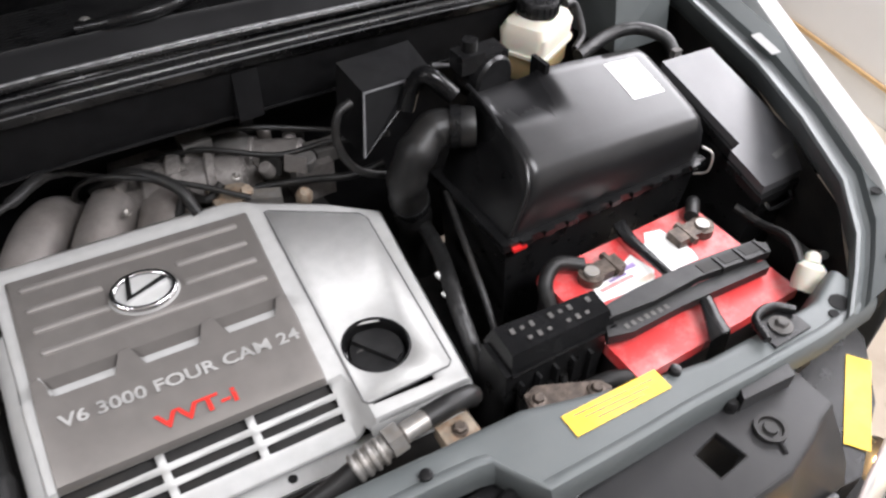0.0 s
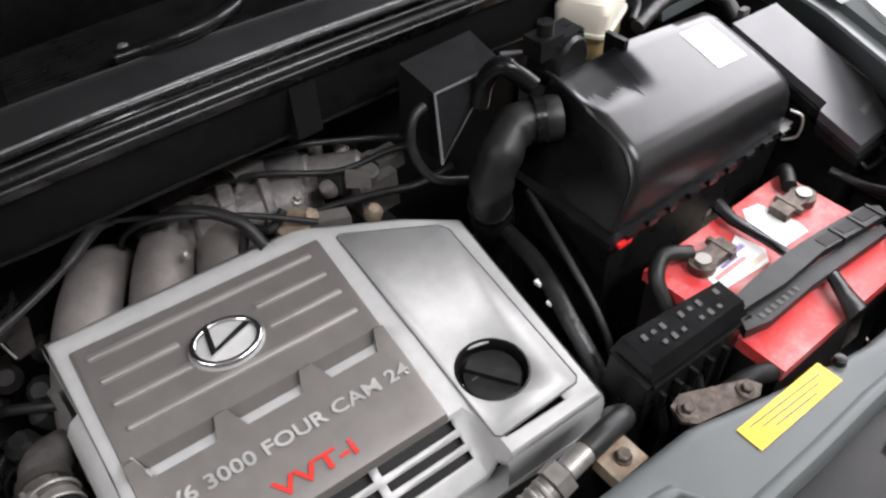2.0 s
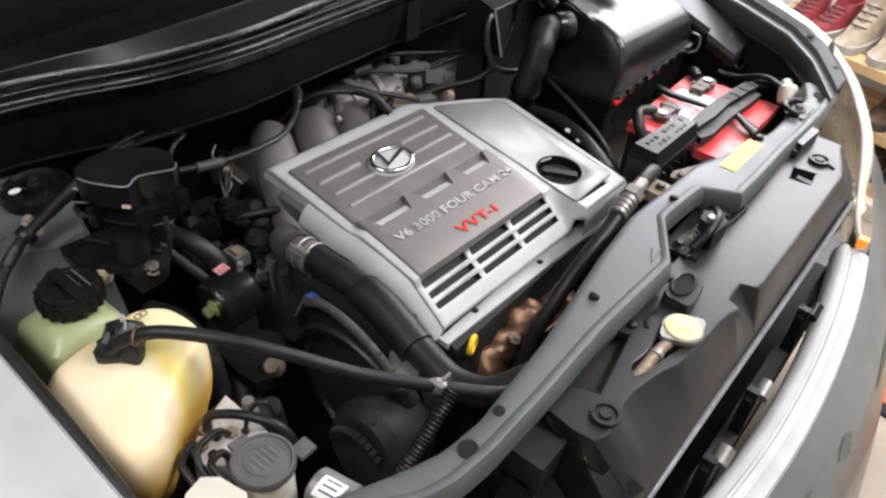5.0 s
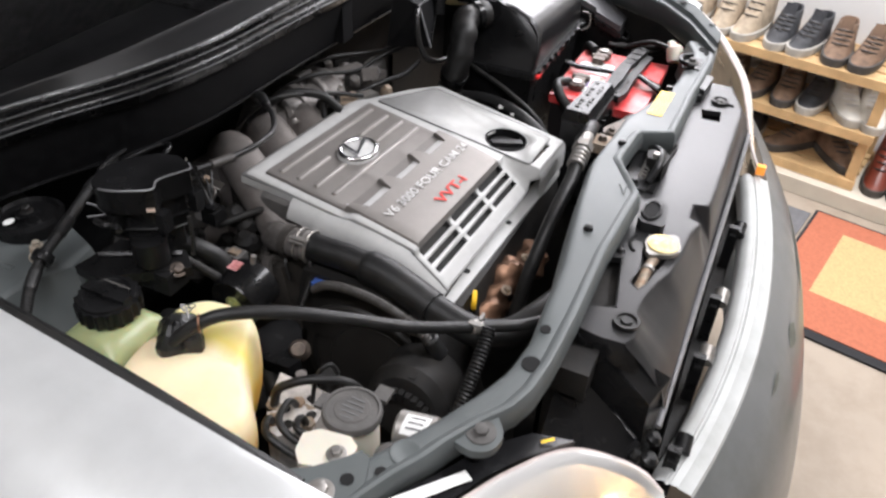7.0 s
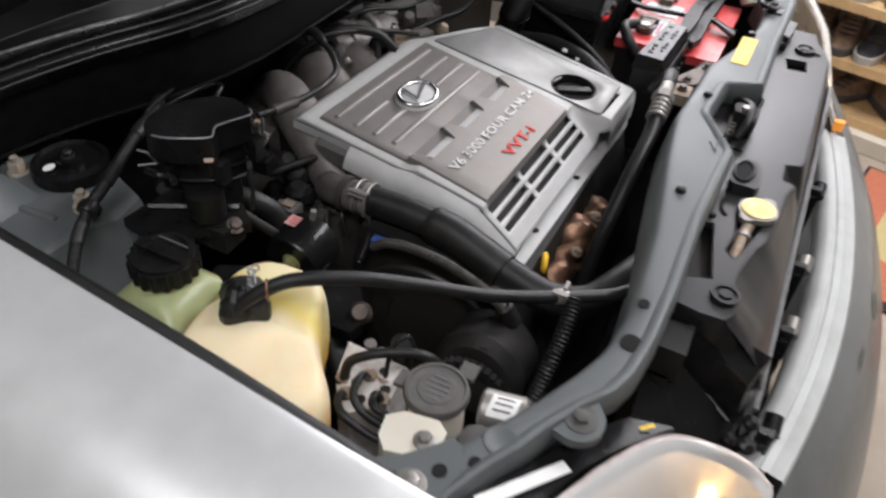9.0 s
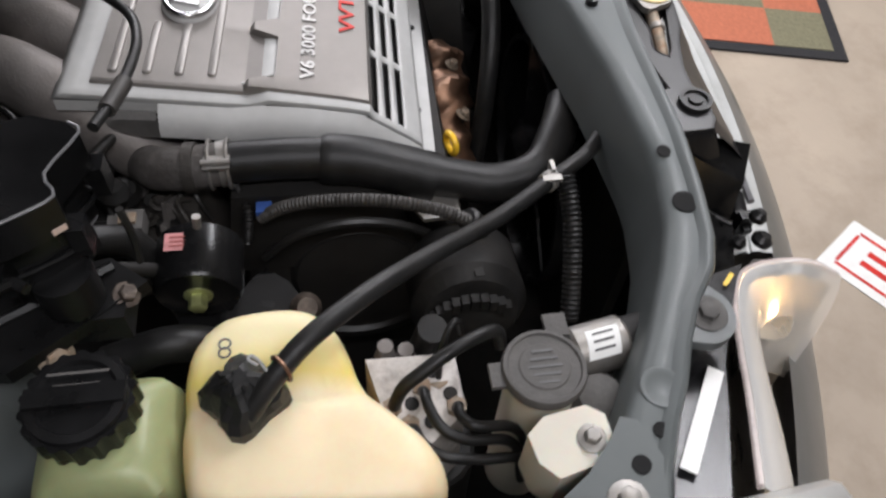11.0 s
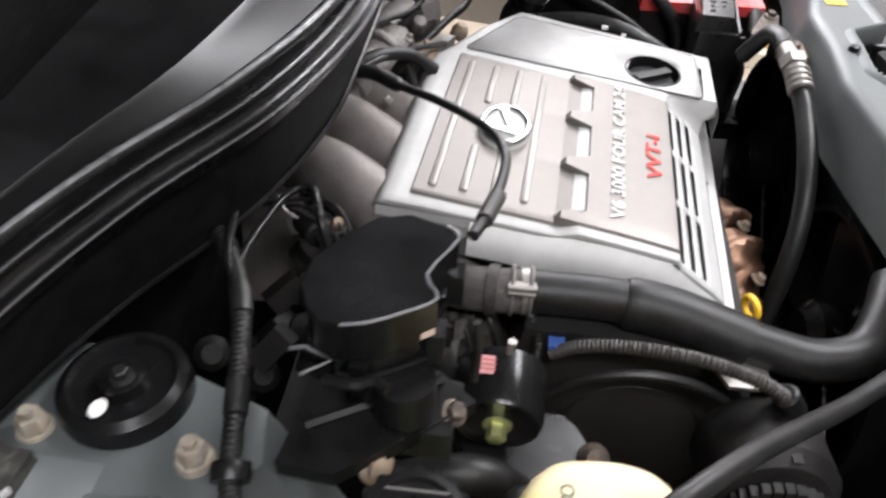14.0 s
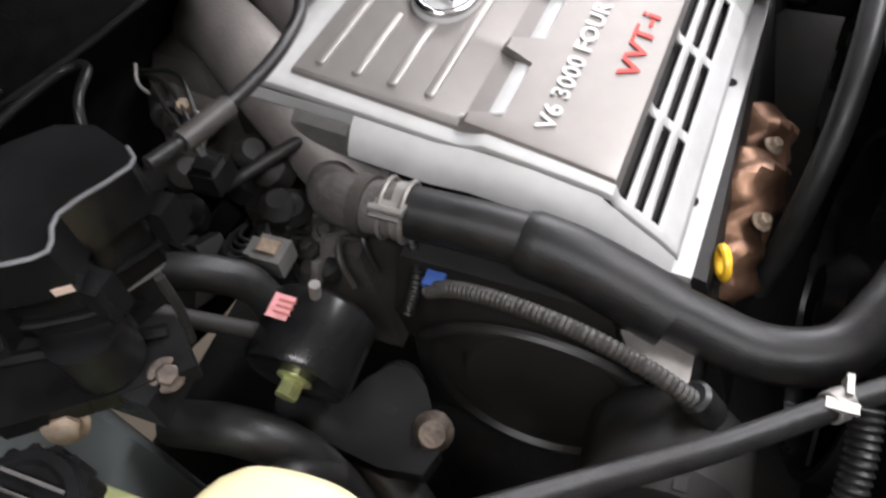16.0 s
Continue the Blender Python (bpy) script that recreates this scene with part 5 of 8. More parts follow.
    rows = []
    wins = ((-0.176, -0.092, -0.104, -0.166), (-0.082, 0.001, -0.012, -0.072), (0.012, 0.090, 0.076, 0.021))
    def floor_z(y):
        return lerp(0.7750, 0.7925, (y - 0.380) / 0.140) - 0.0005
    for y in (0.2335, 0.2348, 0.237, 0.240, 0.252, 0.270, 0.290, 0.310, 0.325, 0.3335, 0.3350, 0.348, 0.3595, 0.3625, 0.3635, 0.3655, 0.371, 0.43, 0.48, 0.505, 0.511, 0.513):
        x0, x1 = px(y)
        e = 0.0 if 0.2355 < y < 0.5115 else (-0.0015 if 0.234 < y < 0.2355 else -0.004)
        zz = chain(y, TOP)
        if 0.340 < y < 0.361:
            zz = lerp(0.7782, 0.7808, (y - 0.340) / 0.021)
        if 0.361 < y < 0.3654:
            zz = lerp(0.7806, floor_z(0.3655), (y - 0.361) / 0.0045)
        top = zz + 0.0045 + e
        row = [(x0 - 0.0015, y, chain(y, TOP)), (x0, y, top - 0.001), (x0 + 0.003, y, top)]
        g = min(1, max(0, (y - 0.3345) / 0.029))
        inside = 0.334 < y < 0.366
        for a0, a1, b1, b0 in wins:
            xa, xb = lerp(b0, a0, g), lerp(b1, a1, g)
            fz = min(top, floor_z(y) + 0.0045) if inside else top
            row += [(xa, y, top), (xa + 0.0012, y, fz), ((xa + xb) / 2, y, fz), (xb - 0.0012, y, fz), (xb, y, top)]
        row += [(x1 - 0.003, y, top), (x1, y, top - 0.001), (x1 + 0.0015, y, chain(y, TOP))]
        rows.append(row)
    pn = part("panel", strip(rows), TAUPE, t, "taupe painted top panel with three recesses", 20)
    zt = lambda y: chain(y, TOP) + 0.0045
    slope = (0.7925 - 0.7750) / 0.14
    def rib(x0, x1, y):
        part("rib", moved(loft([[(x, yy, z) for x, yy in rounded(x0 + i, x1 - i, -0.0045 + i, 0.0045 - i, 0.003)] for z, i in ((0.0, 0.0), (0.0022, 0.0008), (0.0028, 0.0018))]), Matrix.Translation((0, y, zt(y))) @ Matrix.Rotation(math.atan(slope), 4, "X")), RIBTAUPE, pn)
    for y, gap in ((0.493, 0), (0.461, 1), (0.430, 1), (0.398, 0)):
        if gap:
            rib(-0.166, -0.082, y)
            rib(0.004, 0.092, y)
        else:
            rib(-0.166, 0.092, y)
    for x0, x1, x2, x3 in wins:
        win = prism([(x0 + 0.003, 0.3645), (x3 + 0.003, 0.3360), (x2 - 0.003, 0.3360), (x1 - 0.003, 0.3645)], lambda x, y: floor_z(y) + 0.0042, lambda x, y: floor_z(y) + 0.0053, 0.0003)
        part("recess_floor", win, RECESS, pn, "trapezoid recess floor with painted-in shade")
    part("recess_edge", tube([(-0.176, 0.367, zt(0.367) + 0.001), (-0.168, 0.335, zt(0.335) + 0.001)], 0.0015, 3, 6), SILVER, pn)
    for text, size, sx, x, y, m, lab in (("V6 3000 FOUR CAM 24", 0.0205, 1.27, -0.170, 0.2940, WHITEINK, "pale grey raised lettering"), ("VVT-i", 0.0245, 1.50, -0.086, 0.2505, REDINK, "red raised lettering")):
        lb = moved(lettering(text, size, sx, 0.0007), Matrix.Translation((x, y, 0.0)))
        for v in lb.verts:
            v.co.z += zt(v.co.y) + 0.0015
        part("lettering", lb, m, pn, lab)
    # badge: an oval ring with a bent bar
    bd = Matrix.Translation((-0.042, 0.433, zt(0.433) + 0.0065)) @ Matrix.Rotation(math.atan(slope), 4, "X")
    ring = [(0.035 * math.cos(2 * math.pi * k / 48), 0.0265 * math.sin(2 * math.pi * k / 48), 0) for k in range(49)]
    badge = part("badge", moved(lathe([(0.0405, -0.0065), (0.0395, -0.004), (0.036, -0.0015), (0.022, 0.0012), (0.004, 0.0018)], squash=(1, 0.76), seg=40), bd), SILVER, t, "oval chrome badge on a domed silver dish")
    part("badge_ring", moved(tube(ring, 0.0040, raw=True, seg=10), bd), CHROME, badge)
    part("badge_bar", moved(prism([(-0.014, 0.022), (-0.008, 0.0235), (-0.014, -0.006), (0.026, 0.010), (0.030, 0.004), (-0.022, -0.013)], 0.0, 0.0055, 0.0018), bd), CHROME, badge)
    # pale plate on the right with the filler opening
    pz = lambda x, y: chain(y, PLATE)
    edge = [(0.133, 0.506), (0.139, 0.508), (0.240, 0.455), (0.247, 0.443), (0.226, 0.194), (0.220, 0.188), (0.119, 0.185), (0.114, 0.190)]
    cap_at = V(0.162, 0.2525)
    pp = holed(edge[::-1], [[(cap_at.x + 0.0385 * math.cos(2 * math.pi * k / 40), cap_at.y + 0.0385 * math.sin(2 * math.pi * k / 40)) for k in range(40)]], 0)
    for v in pp.verts:
        v.co.z = pz(v.co.x, v.co.y) + 0.0016
    pl = part("top_plate", pp, SILVER, t, "pale silver plate round the oil filler")
    solid(pl, 0.003)
    part("plate_groove", tube([(x, y, pz(x, y) + 0.0012) for x, y in edge + edge[:1]], 0.0011, raw=True, seg=6), DARKINK, pl, "fine dark joint round the plate")
    tilt = (0, -0.105, 1)
    part("filler_well", lathe([(0.0400, -0.030), (0.0400, 0.0006), (0.0375, 0.0012), (0.0368, -0.001), (0.0368, -0.020), (0.010, -0.022)], (cap_at.x, cap_at.y, pz(0, cap_at.y) + 0.0012), tilt, 40), BLACKP, pl, "black sunken filler opening")
    # the moulding turned, skewed and raised at its back to fit the camera's view
    def fit_view(x, y):
        return 0.0049 + 1.0107 * x - 0.0079 * y - 0.0005 * x * y, 0.0043 - 0.0302 * x + 0.9907 * y - 0.1112 * x * y
    for o in t.children_recursive:
        for v in o.data.vertices:
            lift = -0.0015 + 0.0055 * (v.co.y - 0.237) / 0.275
            v.co.x, v.co.y = fit_view(v.co.x, v.co.y)
            v.co.z += lift
    cx, cy = fit_view(cap_at.x, cap_at.y)
    oc = thing("oil_filler_cap", (cx, cy, 0.745), "round black oil filler cap with a grip bar", "oil cap")
    base = Vector((cx, cy, pz(0, cap_at.y) - 0.0165))
    part("cap_disc", lathe([(0.033, -0.004), (0.0335, 0.003), (0.032, 0.0055), (0.026, 0.0060), (0.012, 0.0055)], base, tilt, 36), MATTEB, oc)
    part("grip", moved(box(-0.0295, 0.0295, -0.0065, 0.0065, 0, 0.010, 0.004, 3), axis_pose(base + V(0, 0, 0.0045), tilt) @ Matrix.Rotation(radians(125), 4, "Z")), MATTEB, oc)
    part("print_ring", lathe([(0.0075, 0), (0.0075, 0.0012), (0.0055, 0.0014)], base + V(0.012, -0.013, 0.0065), tilt, 20), DUSTYCAP, oc)
    for k in range(4):
        part("print_bar", moved(box(-0.010 + 0.001 * k, 0.010 - 0.002 * k, -0.001, 0.001, 0, 0.0006, 0), axis_pose(base + V(-0.012, 0.010 + 0.004 * k - 0.002, 0.0065), tilt)), DUSTYCAP, oc)


def engine():
    b = thing("engine", (0, 0.35, 0.3), "dark grimy transverse engine block under its cover", "engine")
    part("block", box(-0.22, 0.24, 0.18, 0.60, 0.30, 0.64, 0.02), DARK, b)
    part("front_bank", hexa([(-0.20, 0.10, 0.45), (0.24, 0.10, 0.45), (0.24, 0.26, 0.45), (-0.20, 0.26, 0.45), (-0.21, 0.165, 0.683), (0.225, 0.157, 0.683), (0.225, 0.42, 0.74), (-0.19, 0.42, 0.74)], 0.01), DARK, b)
    part("rear_bank", box(-0.16, 0.24, 0.42, 0.62, 0.6, 0.74, 0.02), DARK, b)
    # intake runners and plenum
    m = thing("intake_manifold", (0, 0.6, 0.7), "grimy cast aluminium intake manifold with curved runners", "intake manifold")
    for k, dx in enumerate((0.0, 0.092, 0.178)):
        pts = [(-0.205 + dx * 1.0, 0.455, 0.680), (-0.190 + dx, 0.505, 0.722), (-0.158 + dx, 0.570, 0.760), (-0.115 + dx, 0.640, 0.772), (-0.085 + dx, 0.690, 0.735), (-0.075 + dx, 0.705, 0.68)]
        part("runner", tube(pts, 0.033, 8, 18, rfun=lambda s, i: 0.033 + 0.004 * math.sin(i * 0.12)), ALU, m)
    part("plenum", hexa([(-0.17, 0.63, 0.60), (0.16, 0.60, 0.60), (0.16, 0.76, 0.60), (-0.17, 0.76, 0.60), (-0.14, 0.66, 0.745), (0.15, 0.63, 0.745), (0.15, 0.75, 0.745), (-0.14, 0.76, 0.745)], 0.02, 3), ALU, m)
    part("flange", box(-0.215, 0.02, 0.44, 0.47, 0.67, 0.72, 0.006), ALU, m)
    tb = part("throttle_body", hexa([(-0.025, 0.595, 0.706), (0.185, 0.565, 0.706), (0.185, 0.695, 0.706), (-0.035, 0.725, 0.706), (-0.010, 0.620, 0.801), (0.165, 0.595, 0.791), (0.165, 0.665, 0.806), (-0.015, 0.705, 0.806)], 0.014, 3), THROTTLE, m, "cast throttle body with black plugs")
    part("bore", rod((0.015, 0.635, 0.781), (0.150, 0.595, 0.781), 0.036, w=0.006), THROTTLE, tb)
    part("collar", rod((0.050, 0.630, 0.784), (0.070, 0.624, 0.784), 0.041, w=0.003), THROTTLE, tb)
    part("collar", rod((0.100, 0.615, 0.783), (0.113, 0.611, 0.783), 0.043, w=0.003), THROTTLE, tb)
    part("sensor", join(box(0.080, 0.120, 0.630, 0.675, 0.806, 0.834, 0.005), lathe([(0.026, 0), (0.026, 0.006), (0.02, 0.01)], (0.150, 0.640, 0.806))), DUSTYCAP, tb)
    part("plug", box(0.120, 0.165, 0.675, 0.700, 0.811, 0.836, 0.004), BLACKP, tb)
    part("plug", box(0.170, 0.190, 0.655, 0.695, 0.806, 0.836, 0.004), BLACKP, tb)
    part("lever", prism([(0.085, 0.535), (0.12, 0.53), (0.14, 0.555), (0.115, 0.59), (0.085, 0.58)], 0.781, 0.796, 0.003), RUST, tb)
    part("linkage", tube([(0.035, 0.55, 0.781), (0.055, 0.565, 0.811), (0.065, 0.580, 0.791), (0.080, 0.555, 0.796), (0.105, 0.565, 0.806)], 0.006), DARK, tb)
    part("brass_plug", lathe([(0.009, 0), (0.009, 0.014)], (0.130, 0.550, 0.786), (0.2, -0.5, 1), 6), RUST, tb)
    for pts, r in (([(0.03, 0.675, 0.80), (0.10, 0.62, 0.83), (0.19, 0.575, 0.815), (0.26, 0.56, 0.82), (0.31, 0.53, 0.83)], 0.0042), ([(0.05, 0.69, 0.80), (0.15, 0.63, 0.84), (0.27, 0.59, 0.82), (0.34, 0.52, 0.83)], 0.0040), ([(0.15, 0.565, 0.78), (0.22, 0.53, 0.79), (0.27, 0.51, 0.79), (0.32, 0.50, 0.80)], 0.0055)):
        part("hose", tube(pts, r), RUBBER, tb)
    part("idle_valve", join(rod((0.13, 0.655, 0.775), (0.235, 0.585, 0.785), 0.030, w=0.005), rod((0.165, 0.632, 0.778), (0.178, 0.624, 0.779), 0.036, w=0.003), box(0.205, 0.262, 0.545, 0.605, 0.74, 0.796, 0.008)), THROTTLE, tb, "cast idle valve housing")
    part("valve_cap", join(rod((0.225, 0.560, 0.79), (0.225, 0.556, 0.812), 0.015, w=0.002), box(0.245, 0.285, 0.560, 0.590, 0.785, 0.806, 0.004)), DUSTYCAP, tb)
    part("brass_plug", lathe([(0.012, 0), (0.012, 0.012), (0.007, 0.02)], (0.200, 0.515, 0.775), (0, -0.4, 1), 10), RUST, tb)
    part("cable_bracket", prism([(0.10, 0.545), (0.17, 0.515), (0.175, 0.535), (0.11, 0.565)], 0.778, 0.792, 0.003), STEEL, tb)
    for k in range(20):
        u, w = (0.37 * k) % 1.0, (0.61 * k) % 1.0
        q = V(lerp(-0.02, 0.25, u), lerp(0.575, 0.675, w) - 0.10 * u * 0.3, 0.800 + 0.010 * ((k * 3) % 4) / 3)
        n = (0.5 * math.sin(1.7 * k), 0.5 * math.cos(2.3 * k), 1)
        if k % 3 == 0:
            part("screw", bolt(q, n, 0.0045, 1.5, 0.005), STEEL, tb)
        elif k % 3 == 1:
            part("cast_boss", lathe([(0.010, -0.012), (0.010, 0.004), (0.008, 0.007), (0.004, 0.0075)], q, n, 12), THROTTLE, tb)
        else:
            part("cast_web", moved(box(-0.016, 0.016, -0.0025, 0.0025, -0.016, 0.008, 0.0015), Matrix.Translation(q) @ Matrix.Rotation(1.1 * k, 4, "Z") @ Matrix.Rotation(0.3 * math.sin(k), 4, "X")), THROTTLE if k % 2 else DARK, tb)
    # cables and small hoses at the back of the cover
    solo("throttle_cable", tube([(0.13, 0.525, 0.80), (0.06, 0.565, 0.825), (-0.02, 0.605, 0.842), (-0.055, 0.635, 0.825), (-0.070, 0.665, 0.785), (-0.065, 0.69, 0.74)], 0.0040, 8), RUBBER, "thin black throttle cable looping behind the cover", "cable")
    solo("vacuum_hose", tube([(-0.01, 0.655, 0.80), (-0.075, 0.615, 0.865), (-0.105, 0.578, 0.887), (-0.135, 0.545, 0.893), (-0.183, 0.498, 0.908), (-0.245, 0.452, 0.925), (-0.292, 0.436, 0.935), (-0.33, 0.436, 0.938), (-0.372, 0.443, 0.942), (-0.405, 0.452, 0.946)], 0.0045, 10, rfun=lambda s, i: 0.0072 if 0.10 < s < 0.20 else 0.0042), RUBBER, "thin black hose looping over the engine cover", "hose")
    solo("hose_joint", tube([(-0.352, 0.438, 0.940), (-0.385, 0.446, 0.943)], 0.0065, 3, 10), GREYRUB, "grey hose joint beside the relay box", "hose joint")
    solo("vacuum_hose", tube([(-0.045, 0.66, 0.79), (0.0, 0.612, 0.835), (0.045, 0.565, 0.828), (0.06, 0.53, 0.80)], 0.0080, 8), RUBBER, "short thick black hose behind the cover", "hose")

    # water outlet and radiator hose
    wo = thing("water_outlet", (-0.25, 0.44, 0.75), "dusty cast aluminium coolant outlet", "pipe fitting")
    part("pipe", tube([(-0.262, 0.395, 0.762), (-0.266, 0.43, 0.763), (-0.258, 0.462, 0.755), (-0.225, 0.485, 0.725), (-0.20, 0.49, 0.66)], 0.0225, 8, 18), DIRTALU, wo)
    part("collar", tube([(-0.2665, 0.425, 0.763), (-0.2655, 0.436, 0.7625)], 0.0262, 2, 18), GRIME, wo)
    part("housing", hexa([(-0.31, 0.40, 0.62), (-0.22, 0.40, 0.62), (-0.20, 0.53, 0.62), (-0.31, 0.52, 0.62), (-0.295, 0.43, 0.73), (-0.24, 0.43, 0.73), (-0.225, 0.50, 0.72), (-0.28, 0.50, 0.71)], 0.016, 3), GRIME, wo)
    for k in range(7):
        a = (-0.30 + 0.02 * (k % 3), 0.46 + 0.022 * (k // 2), 0.70 - 0.015 * (k % 2))
        part("clutter_fitting", lathe([(0.012, 0), (0.014, 0.012), (0.008, 0.022)], a, (random.uniform(-1, 0.2), random.uniform(-0.5, 0.5), 1), 10), GRIME if k % 2 else DARK, wo)
    for k in range(16):
        a = 2.4 * k
        q = V(-0.262 - 0.045 * math.cos(a) * (0.4 + 0.04 * k), 0.470 + 0.045 * math.sin(a) * (0.4 + 0.04 * k), 0.728 - 0.004 * (k % 5))
        if k % 4 == 0:
            part("cast_lug", bolt(q, (random.uniform(-0.6, 0.2), random.uniform(-0.5, 0.3), 1), 0.006, 1.6), GRIME, wo)
        elif k % 4 == 1:
            part("cast_rib", moved(box(-0.014, 0.014, -0.003, 0.003, -0.012, 0.008, 0.0015), Matrix.Translation(q) @ Euler((0.4 * math.sin(a), 0.5 * math.cos(a), a)).to_matrix().to_4x4()), DIRTALU, wo)
        else:
            part("bleed_pipe", tube([tuple(q), tuple(q + V(-0.012, 0.010, 0.012)), tuple(q + V(-0.028, 0.004, 0.006)), tuple(q + V(-0.034, -0.006, -0.02))], 0.0028, 5, 7), DUSTBLACK if k % 2 else GRIME, wo)
    h = thing("radiator_hose", (-0.25, 0.25, 0.75), "thick black rubber upper radiator hose with a worn sleeve", "hose")
    axis = [(-0.264, 0.425, 0.763), (-0.262, 0.37, 0.763), (-0.262, 0.30, 0.760), (-0.270, 0.235, 0.750), (-0.281, 0.17, 0.737), (-0.288, 0.115, 0.730), (-0.275, 0.068, 0.735), (-0.235, 0.040, 0.745), (-0.19, 0.02, 0.75)]
    part("hose_body", tube(axis, 0.0215, 8, 22), RUBBER, h)
    part("sleeve", tube([(-0.262, 0.302, 0.760), (-0.266, 0.262, 0.756), (-0.273, 0.222, 0.7475), (-0.2815, 0.183, 0.739)], 0.0255, 6, 22, rfun=lambda s, i: 0.0262 if 0.002 < s else 0.0235), RUBBER, h, "outer protective rubber sleeve")
    cl = part("hose_clamp", tube([(-0.264, 0.404, 0.763), (-0.263, 0.394, 0.763)], 0.0238, 2, 24), STEEL, h, "spring hose clamp")
    for dy in (0.0, 0.018):
        ringp = [(-0.2635 + 0.0245 * math.cos(2 * math.pi * k / 24), 0.412 - dy, 0.763 + 0.0245 * math.sin(2 * math.pi * k / 24)) for k in range(25)]
        part("clamp_wire", tube(ringp, 0.0022, raw=True, seg=6), STEEL, cl)
    part("clamp_ear", box(-0.290, -0.272, 0.39, 0.416, 0.782, 0.7845, 0.001), STEEL, cl)
    part("clamp_ear", rod((-0.283, 0.389, 0.7865), (-0.283, 0.417, 0.7865), 0.003), STEEL, cl)
    for o in (*wo.children_recursive, *h.children_recursive):
        o.data.transform(Matrix.Translation((0.010, 0.004, -0.019)))
    # timing cover with pulley guard
    tc = thing("timing_cover", (-0.27, 0.28, 0.55), "black plastic timing belt cover on the engine's end", "timing cover")
    ax = (-1, 0, 0.12)
    part("round_cover", lathe([(0.132, -0.07), (0.132, 0.0), (0.125, 0.012), (0.110, 0.016), (0.106, 0.010), (0.08, 0.010), (0.072, 0.020), (0.02, 0.022)], (-0.272, 0.275, 0.575), ax, 48), DUSTBLACK, tc)
    part("upper_cover", hexa([(-0.285, 0.20, 0.60), (-0.22, 0.20, 0.60), (-0.22, 0.42, 0.60), (-0.285, 0.42, 0.60), (-0.278, 0.23, 0.712), (-0.22, 0.23, 0.716), (-0.22, 0.40, 0.725), (-0.278, 0.40, 0.718)], 0.016, 3), DUSTBLACK, tc)
    part("guard_lip", tube([(-0.306, 0.375, 0.65), (-0.312, 0.335, 0.692), (-0.314, 0.275, 0.708), (-0.312, 0.215, 0.688), (-0.306, 0.170, 0.64)], 0.005, 8, 8), DUSTBLACK, tc)
    part("bracket", prism([(-0.315, 0.165), (-0.285, 0.165), (-0.285, 0.22), (-0.315, 0.205)], 0.700, 0.705, 0.001), STEEL, tc, "pale metal bracket")
    solo("wiring_conduit", ribbed([(-0.292, 0.372, 0.700), (-0.298, 0.345, 0.722), (-0.306, 0.305, 0.736), (-0.318, 0.25, 0.744), (-0.328, 0.20, 0.738), (-0.334, 0.168, 0.725), (-0.330, 0.150, 0.70)], 0.0066, 0.0042, 0.10, 36), GREYRUB, "brown grey corrugated wiring conduit", "conduit")
    part("tape_end", rod((-0.331, 0.163, 0.722), (-0.329, 0.145, 0.695), 0.0125, w=0.003), CLOTH, tc)
    solo("conduit_clip", join(box(-0.294, -0.280, 0.360, 0.376, 0.705, 0.712, 0.003), box(-0.290, -0.284, 0.352, 0.362, 0.706, 0.710, 0.001)), BLUECLIP, "small blue plastic clip on the conduit", "clip")
    solo("wiring_conduit", ribbed([(-0.262, 0.40, 0.74), (-0.268, 0.392, 0.715), (-0.285, 0.385, 0.70), (-0.30, 0.39, 0.67)], 0.005, 0.004, 0.14, 30), RUBBER, "short black corrugated conduit", "conduit")
    # engine stay with rubber bush
    es = thing("engine_mount", (-0.40, 0.42, 0.74), "black engine stay with a round rubber bush and pink tag", "engine mount")
    c0 = Vector((-0.386, 0.421, 0.746))
    dn = Vector((-1, 0.02, -0.08)).normalized()
    part("bush_shell", lathe([(0.034, -0.030), (0.039, -0.026), (0.039, 0.022), (0.036, 0.027), (0.028, 0.024), (0.012, 0.026)], c0, dn, 34), SATIN, es)
    part("green_bolt", bolt(c0 + dn * 0.026, dn, 0.0085, 1.5, 0.012), GREENBOLT, es, "yellow green plated bolt")
    part("top_stud", rod(c0 + V(0.018, -0.004, 0.036), c0 + V(0.02, -0.006, 0.052), 0.004), STEEL, es)
    side = dn.cross(Vector((0, 0, 1))).normalized()
    tagn = (V(0, 0, 1) * 0.95 + side * 0.25 + dn * 0.0).normalized()
    lift = c0 + tagn * 0.0396 - dn * 0.004
    pent = bmesh.new()
    pent.faces.new([pent.verts.new(lift + side * u + dn * v) for u, v in ((0.013, -0.009), (-0.008, -0.009), (-0.014, 0.0), (-0.008, 0.009), (0.013, 0.009))])
    tag = part("paper_tag", pent, PINK, es, "faded pink paper tag with print")
    for k in range(3):
        part("print_bar", plate(lift + tagn * 0.0004 + side * 0.002 + dn * (0.0045 * (k - 1)), side, dn, 0.013, 0.0015, 0.0003), BROWNINK, tag)
    part("stay_arm", tube([c0 + V(0.0, 0.02, 0.0), V(-0.40, 0.462, 0.772), V(-0.425, 0.505, 0.815)], 0.0065, 6, 12), DARK, es, "dusty black stay rod")
    arm = [(-0.397, 0.40), (-0.376, 0.392), (-0.359, 0.378), (-0.357, 0.360), (-0.366, 0.347), (-0.385, 0.335), (-0.408, 0.322), (-0.428, 0.328), (-0.434, 0.36), (-0.430, 0.405), (-0.425, 0.445), (-0.405, 0.45)]
